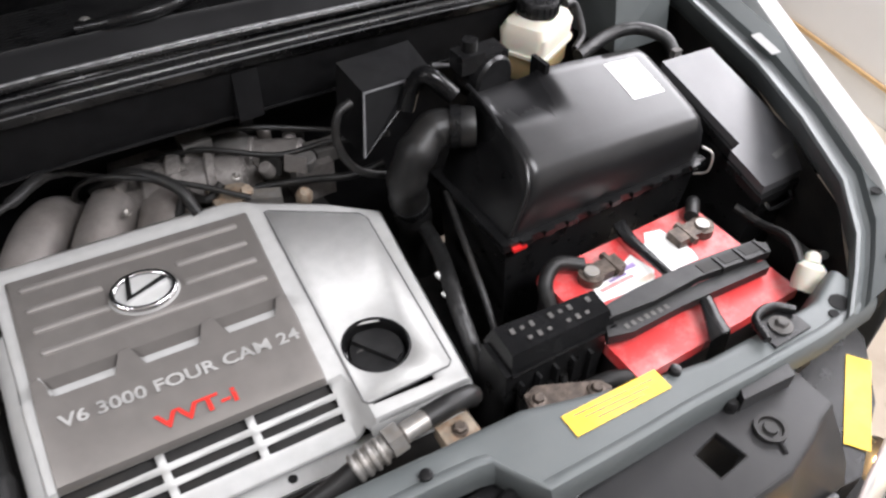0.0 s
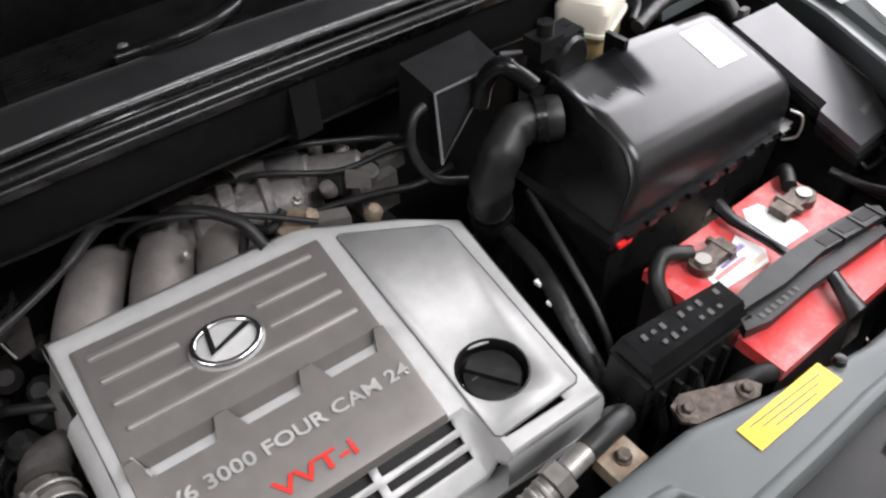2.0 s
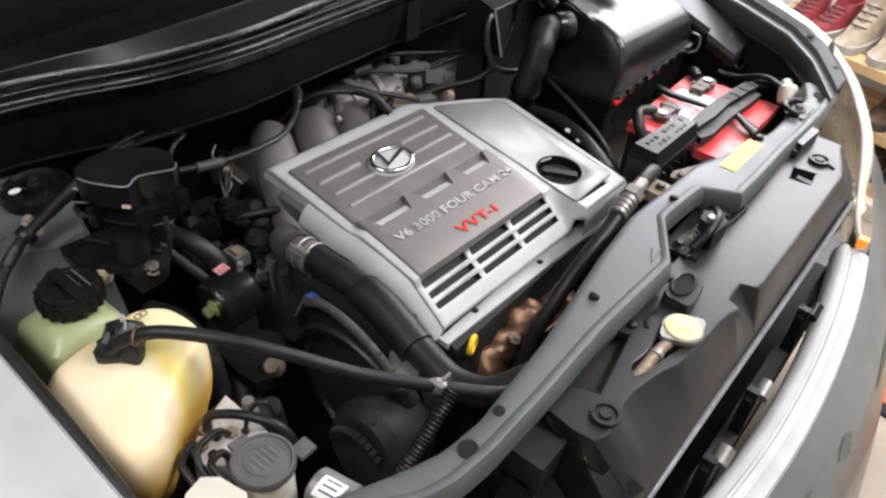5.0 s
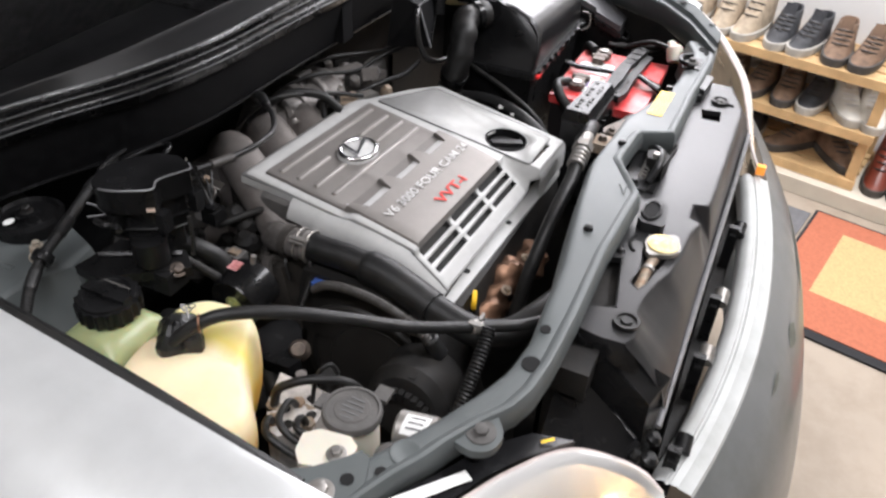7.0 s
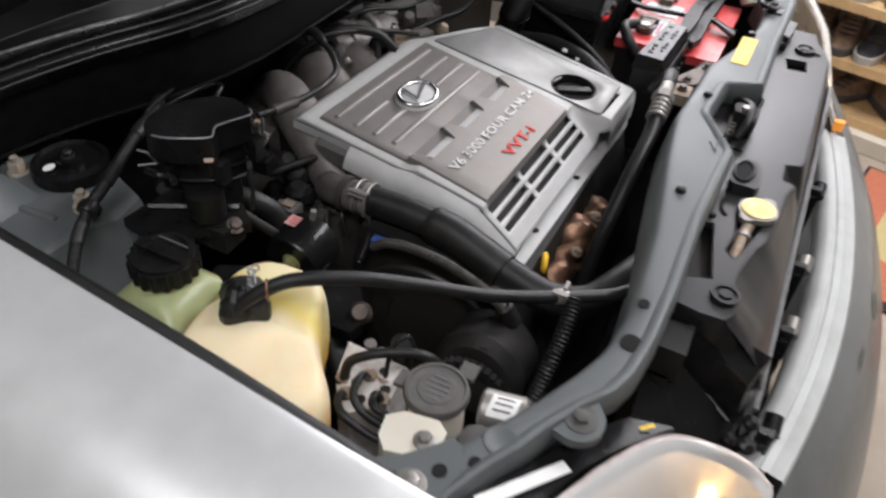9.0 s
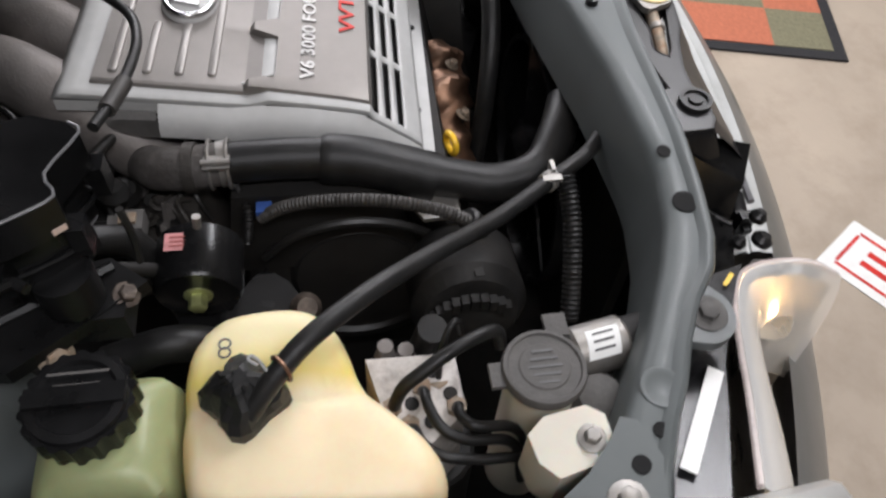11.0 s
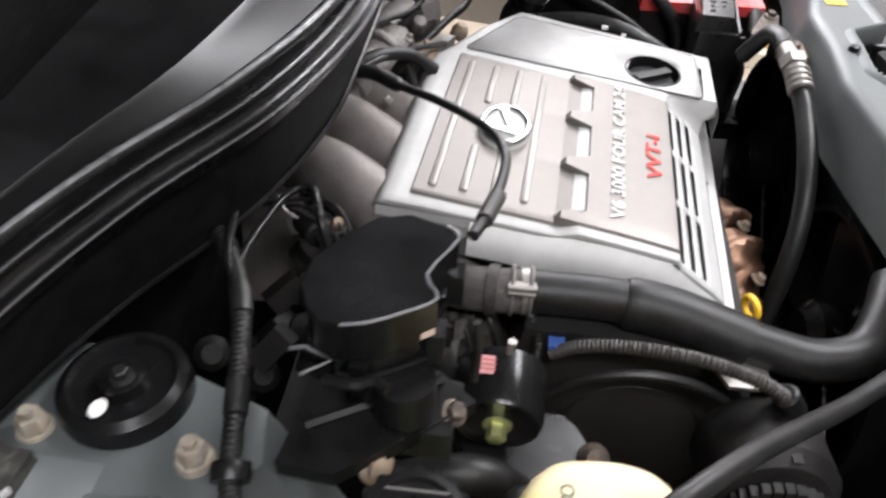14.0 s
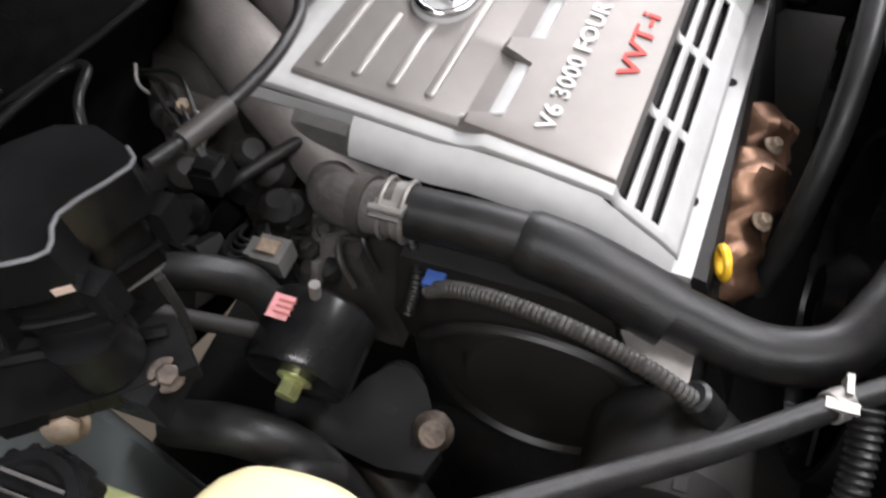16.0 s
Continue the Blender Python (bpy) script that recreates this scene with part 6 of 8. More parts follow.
    part("arm_plate", prism(arm, lambda x, y: 0.660 + 0.10 * (y - 0.33), lambda x, y: 0.682 + 0.16 * (y - 0.33) + 0.10 * (x + 0.39), 0.006, 3), SATIN, es, "black curved steel arm")
    part("arm_ear", lathe([(0.020, 0), (0.020, 0.010), (0.017, 0.013)], (-0.364, 0.372, 0.666), (-0.3, -0.1, 0.95), 20), SATIN, es)
    part("pivot_bolt", bolt((-0.367, 0.371, 0.678), (-0.3, -0.1, 0.95), 0.008, 1.5, 0.008), BLACKP, es)
    part("cast_end", lathe([(0.014, 0), (0.016, 0.012), (0.010, 0.022)], (-0.390, 0.334, 0.672), (-0.5, -0.2, 0.8), 14), CLAMPM, es)
    # exhaust shield and dipstick in the front gap
    ex = thing("exhaust_shield", (-0.06, 0.145, 0.6), "heat stained copper brown exhaust manifold shield", "exhaust shield")
    eb = tube([(-0.16, 0.155, 0.60), (-0.12, 0.145, 0.630), (-0.07, 0.142, 0.642), (-0.02, 0.140, 0.625), (0.05, 0.135, 0.615)], 0.032, 10, 18, rfun=lambda s, i: 0.028 + 0.007 * math.sin(s * 70))
    for v in eb.verts:
        v.co.z += 0.004 * math.sin(v.co.x * 160 + v.co.y * 90)
        v.co.y += 0.004 * math.sin(v.co.x * 120 + v.co.z * 130)
    part("shell", eb, COPPER, ex)
    part("seam", tube([(-0.15, 0.128, 0.615), (-0.10, 0.118, 0.628), (-0.04, 0.114, 0.628), (0.03, 0.112, 0.615)], 0.004, 6, 8), COPPER, ex)
    for x in (-0.115, -0.02):
        part("shield_bolt", bolt((x, 0.128, 0.658), (0, -0.5, 1), 0.006), RUST, ex)
    dp = thing("oil_dipstick", (-0.186, 0.155, 0.66), "yellow looped oil dipstick handle beside the engine", "dipstick")
    loop = [(-0.186 + 0.012 * math.cos(2 * math.pi * k / 20), 0.155 + 0.004 * math.cos(2 * math.pi * k / 20), 0.682 + 0.012 * math.sin(2 * math.pi * k / 20)) for k in range(21)]
    part("handle", tube(loop, 0.004, raw=True, seg=8), DIPY, dp, "yellow plastic loop")
    part("tube", rod((-0.186, 0.155, 0.45), (-0.186, 0.155, 0.670), 0.004), DARK, dp)
    # alternator in the depth
    al = thing("alternator", (-0.33, 0.13, 0.6), "black alternator with slotted housing", "alternator")
    part("housing", lathe([(0.055, -0.05), (0.062, -0.04), (0.062, 0.02), (0.05, 0.035), (0.015, 0.04)], (-0.37, 0.165, 0.645), (-1, 0, 0.2), 28), DARK, al)
    for k in range(10):
        a = math.pi * (0.15 + 0.07 * k)
        part("cooling_fin", box(-0.415, -0.405, 0.165 + 0.045 * math.cos(a) - 0.004, 0.165 + 0.045 * math.cos(a) + 0.004, 0.642 + 0.045 * math.sin(a) - 0.010, 0.642 + 0.045 * math.sin(a) + 0.006, 0.002), DARK, al)
    part("tag", box(-0.393, -0.379, 0.154, 0.163, 0.7045, 0.7062, 0.0005), DARK, al)
    # air conditioning pipe with silver union
    ac = thing("coolant_pipe", (0.0, 0.09, 0.78), "black pipe with a ribbed aluminium union", "pipe")
    part("union", join(rod((0.062, 0.088, 0.808), (0.098, 0.090, 0.818), 0.0135, w=0.002), lathe([(0.017, 0), (0.017, 0.016)], (0.098, 0.090, 0.818), (1, 0.05, 0.2), 6), rod((0.114, 0.091, 0.820), (0.145, 0.093, 0.822), 0.011, w=0.002)), STEEL, ac, "silver union nut")
    for k in range(4):
        part("crimp_ring", rod((0.060 + 0.009 * k, 0.088, 0.808 + 0.0024 * k), (0.065 + 0.009 * k, 0.088, 0.8095 + 0.0024 * k), 0.0155, w=0.0015), STEEL, ac)
    part("black_hose", tube([(0.066, 0.088, 0.808), (0.03, 0.086, 0.795), (-0.02, 0.088, 0.775), (-0.07, 0.092, 0.74), (-0.11, 0.10, 0.68), (-0.13, 0.11, 0.58)], 0.0115, 8, 14), RUBBER, ac)
    part("end_hose", tube([(0.143, 0.093, 0.822), (0.17, 0.095, 0.822), (0.20, 0.10, 0.81), (0.215, 0.12, 0.77)], 0.012, 8, 12), RUBBER, ac)
    rb = part("rusty_bracket", box(0.150, 0.188, 0.058, 0.088, 0.790, 0.808, 0.004), RUST, ac, "rusty steel bracket")
    part("bolt", bolt((0.170, 0.072, 0.808), (0, 0, 1), 0.007, 1.2), CLAMPM, rb)
    for fx in (-0.12, 0.25):
        fan = thing("radiator_fan", (fx, 0.012, 0.57), "round black radiator fan in its shroud", "fan")
        part("shroud", lathe([(0.165, 0), (0.168, 0.028), (0.160, 0.028), (0.155, 0.004)], (fx, 0.012, 0.57), (0, 1, 0), 40), SATIN, fan)
        part("hub", lathe([(0.05, 0.0), (0.05, 0.03), (0.035, 0.045)], (fx, 0.012, 0.57), (0, 1, 0), 24), SATIN, fan)
        for k in range(5):
            part("blade", moved(box(0.045, 0.15, -0.03, 0.03, 0.010, 0.014, 0.001), Matrix.Translation((fx, 0.012, 0.57)) @ Matrix.Rotation(radians(-90), 4, "X") @ Matrix.Rotation(radians(72 * k), 4, "Z") @ Matrix.Rotation(radians(18), 4, "X")), SATIN, fan)


# ---------------------------------------------------------------- things on the far side of the bay
def air_box():
    t = thing("air_cleaner_box", (0.54, 0.35, 0.6), "glossy black plastic air cleaner box with dulled streaks", "air cleaner")
    prof = [(0.272, 0.805), (0.270, 0.840), (0.274, 0.872), (0.284, 0.892), (0.300, 0.905), (0.330, 0.919), (0.370, 0.936), (0.405, 0.950), (0.420, 0.950), (0.430, 0.935), (0.435, 0.805)]
    ease = lambda a: max(0.0, min(1.0, a)) ** 2 * (3 - 2 * max(0.0, min(1.0, a)))
    def lid_z(x, y, z):
        f = (x - 0.368) / 0.336
        return z - 0.034 * f * ((z - 0.80) / 0.13) - 0.016 * ease((0.522 - x) / 0.045) * ease((x - 0.392) / 0.03) * ease((y - 0.335) / 0.055) * ease((0.434 - y) / 0.012)
    fine = [(y, chain(y, prof[3:8])) for y in [0.284 + 0.121 * k / 22 for k in range(23)]]
    ring = prof[:3] + fine + prof[8:]
    rows = []
    for k in range(49):
        f = k / 48
        e = max(0, (0.03 - min(f, 1 - f)) / 0.03)
        row = []
        for y, z in ring:
            lean = 0.036 * min(1, max(0, (z - 0.805) / 0.085)) * (1 - f) ** 3
            x = lerp(0.372, 0.704, f) + lean
            row.append((x, lerp(y, 0.35, 0.05 * e), lid_z(x, y, z) - 0.006 * e * ((z - 0.80) / 0.13)))
        rows.append(row)
    bm = strip(rows)
    bm.verts.ensure_lookup_table()
    k = len(ring)
    bm.faces.new([bm.verts[i] for i in range(k)])
    bm.faces.new([bm.verts[len(bm.verts) - k + i] for i in range(k)][::-1])
    lid = part("lid", bm, LIDM, t, "glossy black lid with a scooped corner and dulled streaks", 50)
    part("corner_rib", tube([(0.376, 0.2735, 0.812), (0.384, 0.272, 0.84), (0.398, 0.277, 0.870), (0.407, 0.293, 0.888), (0.411, 0.312, 0.899), (0.409, 0.36, 0.918), (0.405, 0.405, 0.937), (0.404, 0.424, 0.940)], 0.003, 6, 8), LIDM, lid)
    part("rear_spigot", box(0.514, 0.521, 0.404, 0.436, 0.915, 0.945, 0.002), LIDM, lid)
    part("lid_rim", box(0.360, 0.712, 0.264, 0.442, 0.795, 0.807, 0.003), SATIN, t)
    part("lower_box", hexa([(0.40, 0.29, 0.50), (0.68, 0.29, 0.50), (0.68, 0.43, 0.50), (0.40, 0.43, 0.50), (0.368, 0.272, 0.796), (0.704, 0.272, 0.796), (0.704, 0.435, 0.796), (0.368, 0.435, 0.796)], 0.01), BLACKP, t)
    for k in range(9):
        x = 0.385 + 0.037 * k
        part("rim_lug", box(x, x + 0.016, 0.259, 0.266, 0.799, 0.8075, 0.0015), SATIN, t)
    part("clip", tube([(0.69, 0.262, 0.79), (0.70, 0.248, 0.80), (0.705, 0.252, 0.825), (0.70, 0.268, 0.83)], 0.0019, 6, 6), STEEL, t)
    part("paper_label", strip([[(lerp(0.616, 0.613, g) + f * 0.058, y, chain(y, prof) - 0.034 * ((lerp(0.616, 0.613, g) + f * 0.058 - 0.368) / 0.336) * ((chain(y, prof) - 0.80) / 0.13) + 0.0008) for f in (0, 0.5, 1)] for g, y in ((0, 0.334), (0.25, 0.350), (0.5, 0.368), (1, 0.398))]), WHITEL, lid, "blank looking white paper label")
    part("red_mark", box(0.372, 0.392, 0.258, 0.264, 0.796, 0.801, 0.001), RED, t)
    part("inlet_neck", rod((0.45, 0.425, 0.93), (0.44, 0.47, 0.93), 0.035, w=0.004), SATIN, t)
    part("breather", join(box(0.40, 0.435, 0.43, 0.46, 0.95, 0.975, 0.006), rod((0.42, 0.445, 0.97), (0.42, 0.445, 0.99), 0.010), box(0.44, 0.475, 0.435, 0.47, 0.93, 0.965, 0.005)), BLACKP, t)
    ih = thing("intake_hose", (0.35, 0.43, 0.62), "thick black rubber air intake hose with clamps", "hose")
    hp = spline([(0.395, 0.39, 0.90), (0.352, 0.412, 0.898), (0.315, 0.402, 0.88), (0.300, 0.402, 0.84), (0.315, 0.42, 0.785), (0.335, 0.44, 0.72), (0.35, 0.45, 0.62)], 8)
    part("hose_body", tube([tuple(q) for q in hp], 0.026, raw=True, seg=20, rfun=lambda s, i: 0.0255 + 0.0015 * math.sin(i * 0.9)), RUBBER, ih)
    for k in (3, 30):
        part("hose_clamp", tube([tuple(q) for q in hp[k:k + 3]], 0.0285, 1, 20), SATIN, ih)
    solo("vent_pipe", tube([(0.385, 0.425, 0.93), (0.36, 0.45, 0.955), (0.35, 0.47, 0.93), (0.34, 0.47, 0.90)], 0.012, 8), SATIN, "black plastic vent pipe beside the air box", "pipe")
    r = thing("resonator_box", (0.32, 0.50, 0.9), "black wedge-shaped plastic box against the bulkhead", "engine bay box")
    bm = bmesh.new()
    vs = [bm.verts.new(p) for p in ((0.290, 0.490, 0.929), (0.356, 0.486, 0.931), (0.390, 0.494, 0.935), (0.268, 0.452, 0.861), (0.275, 0.535, 0.955), (0.385, 0.540, 0.953), (0.275, 0.55, 0.84))]
    for f in ((0, 3, 2, 1), (0, 1, 2, 5, 4), (0, 4, 6, 3), (3, 6, 5, 2), (4, 5, 6)):
        bm.faces.new([vs[i] for i in f])
    part("box_shell", bm, INSUL, r)
    # Pale line painted along the box edges as the light they catch.
    part("edge_bead", tube([(0.267, 0.450, 0.861), (0.289, 0.488, 0.930), (0.356, 0.484, 0.932), (0.391, 0.492, 0.936)], 0.0020, 1, 6), SILVERTRIM, r)
    part("edge_bead", tube([(0.391, 0.492, 0.935), (0.350, 0.478, 0.912), (0.268, 0.451, 0.862)], 0.0018, 1, 6), SATIN, r)
    part("mounting_tab", prism([(0.392, 0.488), (0.415, 0.476), (0.418, 0.482), (0.396, 0.496)], 0.936, 0.9385, 0.0008), SILVERTRIM, r)
    solo("breather_hose", tube([(0.265, 0.478, 0.93), (0.243, 0.470, 0.925), (0.235, 0.462, 0.89), (0.255, 0.455, 0.845), (0.30, 0.45, 0.82), (0.34, 0.45, 0.81)], 0.0055, 8), RUBBER, "thin black breather hose in a loop", "hose")
    solo("wiring_loom", tube([(0.335, 0.42, 0.74), (0.31, 0.33, 0.76), (0.285, 0.25, 0.75), (0.275, 0.18, 0.70), (0.27, 0.14, 0.60)], 0.011, 8), CLOTH, "black taped wiring loom beside the cover", "cable")
    solo("wiring_loom", tube([(0.36, 0.40, 0.80), (0.335, 0.30, 0.77), (0.32, 0.22, 0.72), (0.31, 0.16, 0.62)], 0.005, 8), RUBBER, "thin black cable beside the air box", "cable")
    solo("wire_fastener", box(0.286, 0.294, 0.299, 0.308, 0.758, 0.763, 0.002), WHITEL, "small white cable fastener beside the battery", "fastener")
    solo("wire_fastener", box(0.278, 0.284, 0.272, 0.279, 0.753, 0.757, 0.001), WHITEL, "small white cable fastener beside the battery", "fastener")


def fuse_box():
    t = thing("fuse_box", (0.79, 0.29, 0.7), "grey black fuse box with a sloping stepped lid", "fuse box")
    lidz = lambda x, y: 0.893 + 0.455 * (y - 0.394) - 0.11 * (x - 0.726)
    top = [(0.726, 0.394), (0.833, 0.398), (0.878, 0.192), (0.747, 0.185), (0.735, 0.2455), (0.758, 0.2505)]
    lid = part("lid", prism(top[::-1], lambda x, y: lidz(x, y) - 0.014, lidz, 0.0035), FUSEL, t, "dark grey lid, lightened for its reflection")
    skirt = [(0.727, 0.397), (0.836, 0.401), (0.882, 0.188), (0.744, 0.180), (0.731, 0.243), (0.752, 0.249)]
    part("lid_skirt", prism(skirt[::-1], lambda x, y: lidz(x, y) - 0.030, lambda x, y: lidz(x, y) - 0.016, 0.002), BLACKP, t, "black lower edge of the lid")
    part("latch_loop", tube([(0.752, 0.178, 0.770), (0.756, 0.168, 0.764), (0.80, 0.171, 0.760), (0.812, 0.182, 0.764)], 0.003, 5, 6), BLACKP, t)
    part("moulded_mark", prism([(0.800, 0.222), (0.845, 0.231), (0.847, 0.224), (0.802, 0.215)], lambda x, y: lidz(x, y) - 0.001, lambda x, y: lidz(x, y) + 0.0006, 0), DARKINK, lid)
    part("body", hexa([(0.745, 0.20, 0.55), (0.86, 0.20, 0.55), (0.835, 0.40, 0.55), (0.735, 0.40, 0.55), (0.755, 0.190, 0.762), (0.866, 0.198, 0.752), (0.830, 0.392, 0.845), (0.736, 0.390, 0.855)], 0.006), BLACKP, t)
    part("lid_tab", box(0.758, 0.772, 0.400, 0.410, 0.882, 0.896, 0.002), DUSTYCAP, t, "small pale tab")


def brake_reservoir():
    t = thing("brake_fluid_reservoir", (0.61, 0.54, 0.84), "milky plastic brake fluid reservoir with black cap", "reservoir")
    def ring(g, z):
        return [(x, y, z) for x, y in [(0.612 + (px * math.cos(0.45) - py * math.sin(0.45)), 0.548 + (px * math.sin(0.45) + py * math.cos(0.45))) for px, py in rounded(-0.052 + g, 0.052 - g, -0.040 + g, 0.040 - g, 0.014)]]
    part("tank", loft([ring(0.012, 0.835), ring(0.004, 0.85), ring(0.004, 0.882)]), FLUID, t, "fluid stained lower half")
    part("tank_seam", loft([ring(-0.002, 0.882), ring(-0.002, 0.887)]), MILKY, t)
    part("tank_top", loft([ring(0.002, 0.886), ring(0.0, 0.915), ring(0.006, 0.927), ring(0.02, 0.932)]), MILKY, t, "white upper half")
    part("cap", lathe([(0.030, 0), (0.031, 0.004), (0.030, 0.020), (0.027, 0.024), (0.012, 0.025)], (0.612, 0.550, 0.930)), BLACKP, t, "ribbed black screw cap")
    for k in range(20):
        a = 2 * math.pi * k / 20
        part("cap_rib", box(0.612 + 0.0305 * math.cos(a) - 0.0012, 0.612 + 0.0305 * math.cos(a) + 0.0012, 0.550 + 0.0305 * math.sin(a) - 0.0012, 0.550 + 0.0305 * math.sin(a) + 0.0012, 0.934, 0.950, 0), BLACKP, t)
    solo("brake_pipe", tube([(0.665, 0.55, 0.93), (0.69, 0.555, 0.92), (0.69, 0.53, 0.885), (0.66, 0.51, 0.875)], 0.006, 8), RUBBER, "thin black hose beside the reservoir", "hose")
    solo("brake_pipe", tube([(0.66, 0.50, 0.868), (0.73, 0.515, 0.876), (0.78, 0.505, 0.880), (0.81, 0.47, 0.872), (0.812, 0.44, 0.85)], 0.0105, 8), CLOTH, "black taped loom behind the fuse box", "cable")
    solo("wall_bracket", hexa([(0.80, 0.56, 0.80), (0.92, 0.56, 0.80), (0.92, 0.68, 0.80), (0.80, 0.68, 0.80), (0.815, 0.60, 0.925), (0.915, 0.575, 0.915), (0.93, 0.68, 0.94), (0.80, 0.69, 0.94)], 0.01, 3), PAINT, "grey green pressed bracket by the wing", "bracket")


def battery():
    t = thing("car_battery", (0.525, 0.14, 0.55), "red car battery with black hold-down bar", "battery")
    part("case", box(0.404, 0.667, 0.052, 0.236, 0.56, 0.742, 0.006), BATSIDE, t)
    part("top", box(0.400, 0.671, 0.048, 0.240, 0.740, 0.757, 0.005), BATRED, t, "scuffed red lid")
    part("white_label", prism([(0.542, 0.156), (0.600, 0.153), (0.606, 0.172), (0.596, 0.222), (0.572, 0.228), (0.560, 0.212), (0.548, 0.214)], 0.7572, 0.7583), WHITEL, t, "torn white label")
    pl = part("printed_label", prism([(0.440, 0.160), (0.520, 0.152), (0.535, 0.168), (0.528, 0.206), (0.512, 0.200), (0.498, 0.216), (0.452, 0.218)], 0.7572, 0.7583), WHITEL, t, "torn label with faded purple print")
    for x0, x1, y0, y1, m in ((0.446, 0.480, 0.186, 0.196, BLUELAB), (0.486, 0.520, 0.186, 0.193, BLUELAB), (0.460, 0.510, 0.200, 0.206, PINK), (0.478, 0.528, 0.158, 0.166, BEIGELAB), (0.450, 0.505, 0.172, 0.178, PINK), (0.470, 0.500, 0.180, 0.184, BLUELAB)):
        part("print_bar", box(x0, x1, y0, y1, 0.7584, 0.7588, 0), m, pl)
    for x, y in ((0.640, 0.190), (0.452, 0.198)):
        tm = part("terminal", lathe([(0.011, 0), (0.0095, 0.018)], (x, y, 0.757)), STEEL, t)
        part("clamp", join(lathe([(0.017, 0), (0.017, 0.012)], (x, y, 0.759)), box(x - 0.012, x + 0.048 * (-1 if x > 0.6 else 1), y - 0.012, y + 0.012, 0.759, 0.772, 0.003) if x < 0.6 else box(x - 0.05, x + 0.012, y - 0.011, y + 0.014, 0.759, 0.772, 0.003)), CLAMPM, tm, "corroded battery clamp")
        part("clamp_bolt", rod((x - 0.028 if x > 0.6 else x + 0.035, y - 0.018, 0.768), (x - 0.028 if x > 0.6 else x + 0.035, y + 0.02, 0.768), 0.006, seg=6), CLAMPM, tm)
    hb = thing("battery_hold_down", (0.525, 0.11, 0.76), "black plastic battery hold-down bar with straps", "hold-down bar")
    top = lambda x: 0.793 - 0.05 * (x - 0.52)
    bar = [(0.402, 0.112), (0.412, 0.130), (0.46, 0.134), (0.535, 0.134), (0.60, 0.130), (0.655, 0.124), (0.672, 0.112), (0.664, 0.098), (0.62, 0.102), (0.548, 0.110), (0.47, 0.107)]
    part("bar", prism(bar[::-1], lambda x, y: top(x) - 0.012, lambda x, y: top(x), 0.0045, 3), MATTEB, hb)
    low = [(0.388, 0.096), (0.398, 0.112), (0.47, 0.108), (0.548, 0.108), (0.62, 0.102), (0.655, 0.096), (0.650, 0.084), (0.60, 0.086), (0.50, 0.090), (0.42, 0.088)]
    part("bar_flange", prism(low[::-1], lambda x, y: top(x) - 0.024, lambda x, y: top(x) - 0.010, 0.005, 3), MATTEB, hb)
    for k in range(3):
        x = 0.556 + 0.036 * k
        # Dark block just above the bar paints the shade of an open slot.
        part("bar_slot", prism([(x, 0.112 - 0.002 * k), (x + 0.026, 0.110 - 0.002 * k), (x + 0.026, 0.125 - 0.002 * k), (x, 0.127 - 0.002 * k)], 0.780, lambda x, y: top(x) + 0.0007, 0), DARK, hb)
        part("slot_web", prism([(x + 0.028, 0.104 - 0.002 * k), (x + 0.032, 0.104 - 0.002 * k), (x + 0.032, 0.127 - 0.002 * k), (x + 0.028, 0.127 - 0.002 * k)], 0.780, lambda x, y: top(x) + 0.0022, 0.0008), MATTEB, hb)
    for k in range(7):
        x = 0.418 + 0.0105 * k
        part("print_bar", plate((x, 0.098, top(x) - 0.0098), (1, 0, -0.05), (0, 1, 0), 0.0055, 0.007), DUSTYCAP, hb)
    def flat_strap(pts, w, th):
        rows = []
        for k, (x, y, z) in enumerate(pts):
            h = w[k] / 2
            rows.append([(x - h, y, z - th), (x - h, y, z), (x - h * 0.6, y, z + 0.002), (x + h * 0.6, y, z + 0.002), (x + h, y, z), (x + h, y, z - th)])
        return strip(rows)
    part("strap", flat_strap([(0.552, 0.262, 0.735), (0.546, 0.252, 0.772), (0.538, 0.222, 0.771), (0.536, 0.175, 0.773), (0.530, 0.138, 0.778)], (0.020, 0.022, 0.018, 0.013, 0.012), 0.005), SATIN, hb, "flat black strap over the battery")
    part("strap", flat_strap([(0.545, 0.103, 0.778), (0.538, 0.085, 0.777), (0.528, 0.062, 0.772), (0.518, 0.040, 0.768), (0.516, 0.034, 0.72)], (0.016, 0.018, 0.024, 0.034, 0.036), 0.005), SATIN, hb, "flat black strap widening towards the front")
    solo("battery_tray", box(0.37, 0.69, 0.04, 0.25, 0.53, 0.562, 0.006), BLACKP, "black battery tray below the battery", "tray")
    fl = thing("fusible_link_box", (0.34, 0.14, 0.7), "black plastic fuse link box beside the battery", "fuse box")
    part("box_body", hexa([(0.26, 0.11, 0.62), (0.385, 0.105, 0.62), (0.385, 0.17, 0.62), (0.26, 0.18, 0.62), (0.262, 0.118, 0.775), (0.398, 0.106, 0.785), (0.403, 0.160, 0.785), (0.266, 0.172, 0.775)], 0.006), BLACKP, fl)
    part("lid", hexa([(0.268, 0.116, 0.772), (0.408, 0.106, 0.784), (0.414, 0.158, 0.784), (0.272, 0.178, 0.772), (0.275, 0.127, 0.796), (0.405, 0.117, 0.806), (0.409, 0.151, 0.806), (0.279, 0.171, 0.796)], 0.008, 4), SATIN, fl, "glossy black hinged lid")
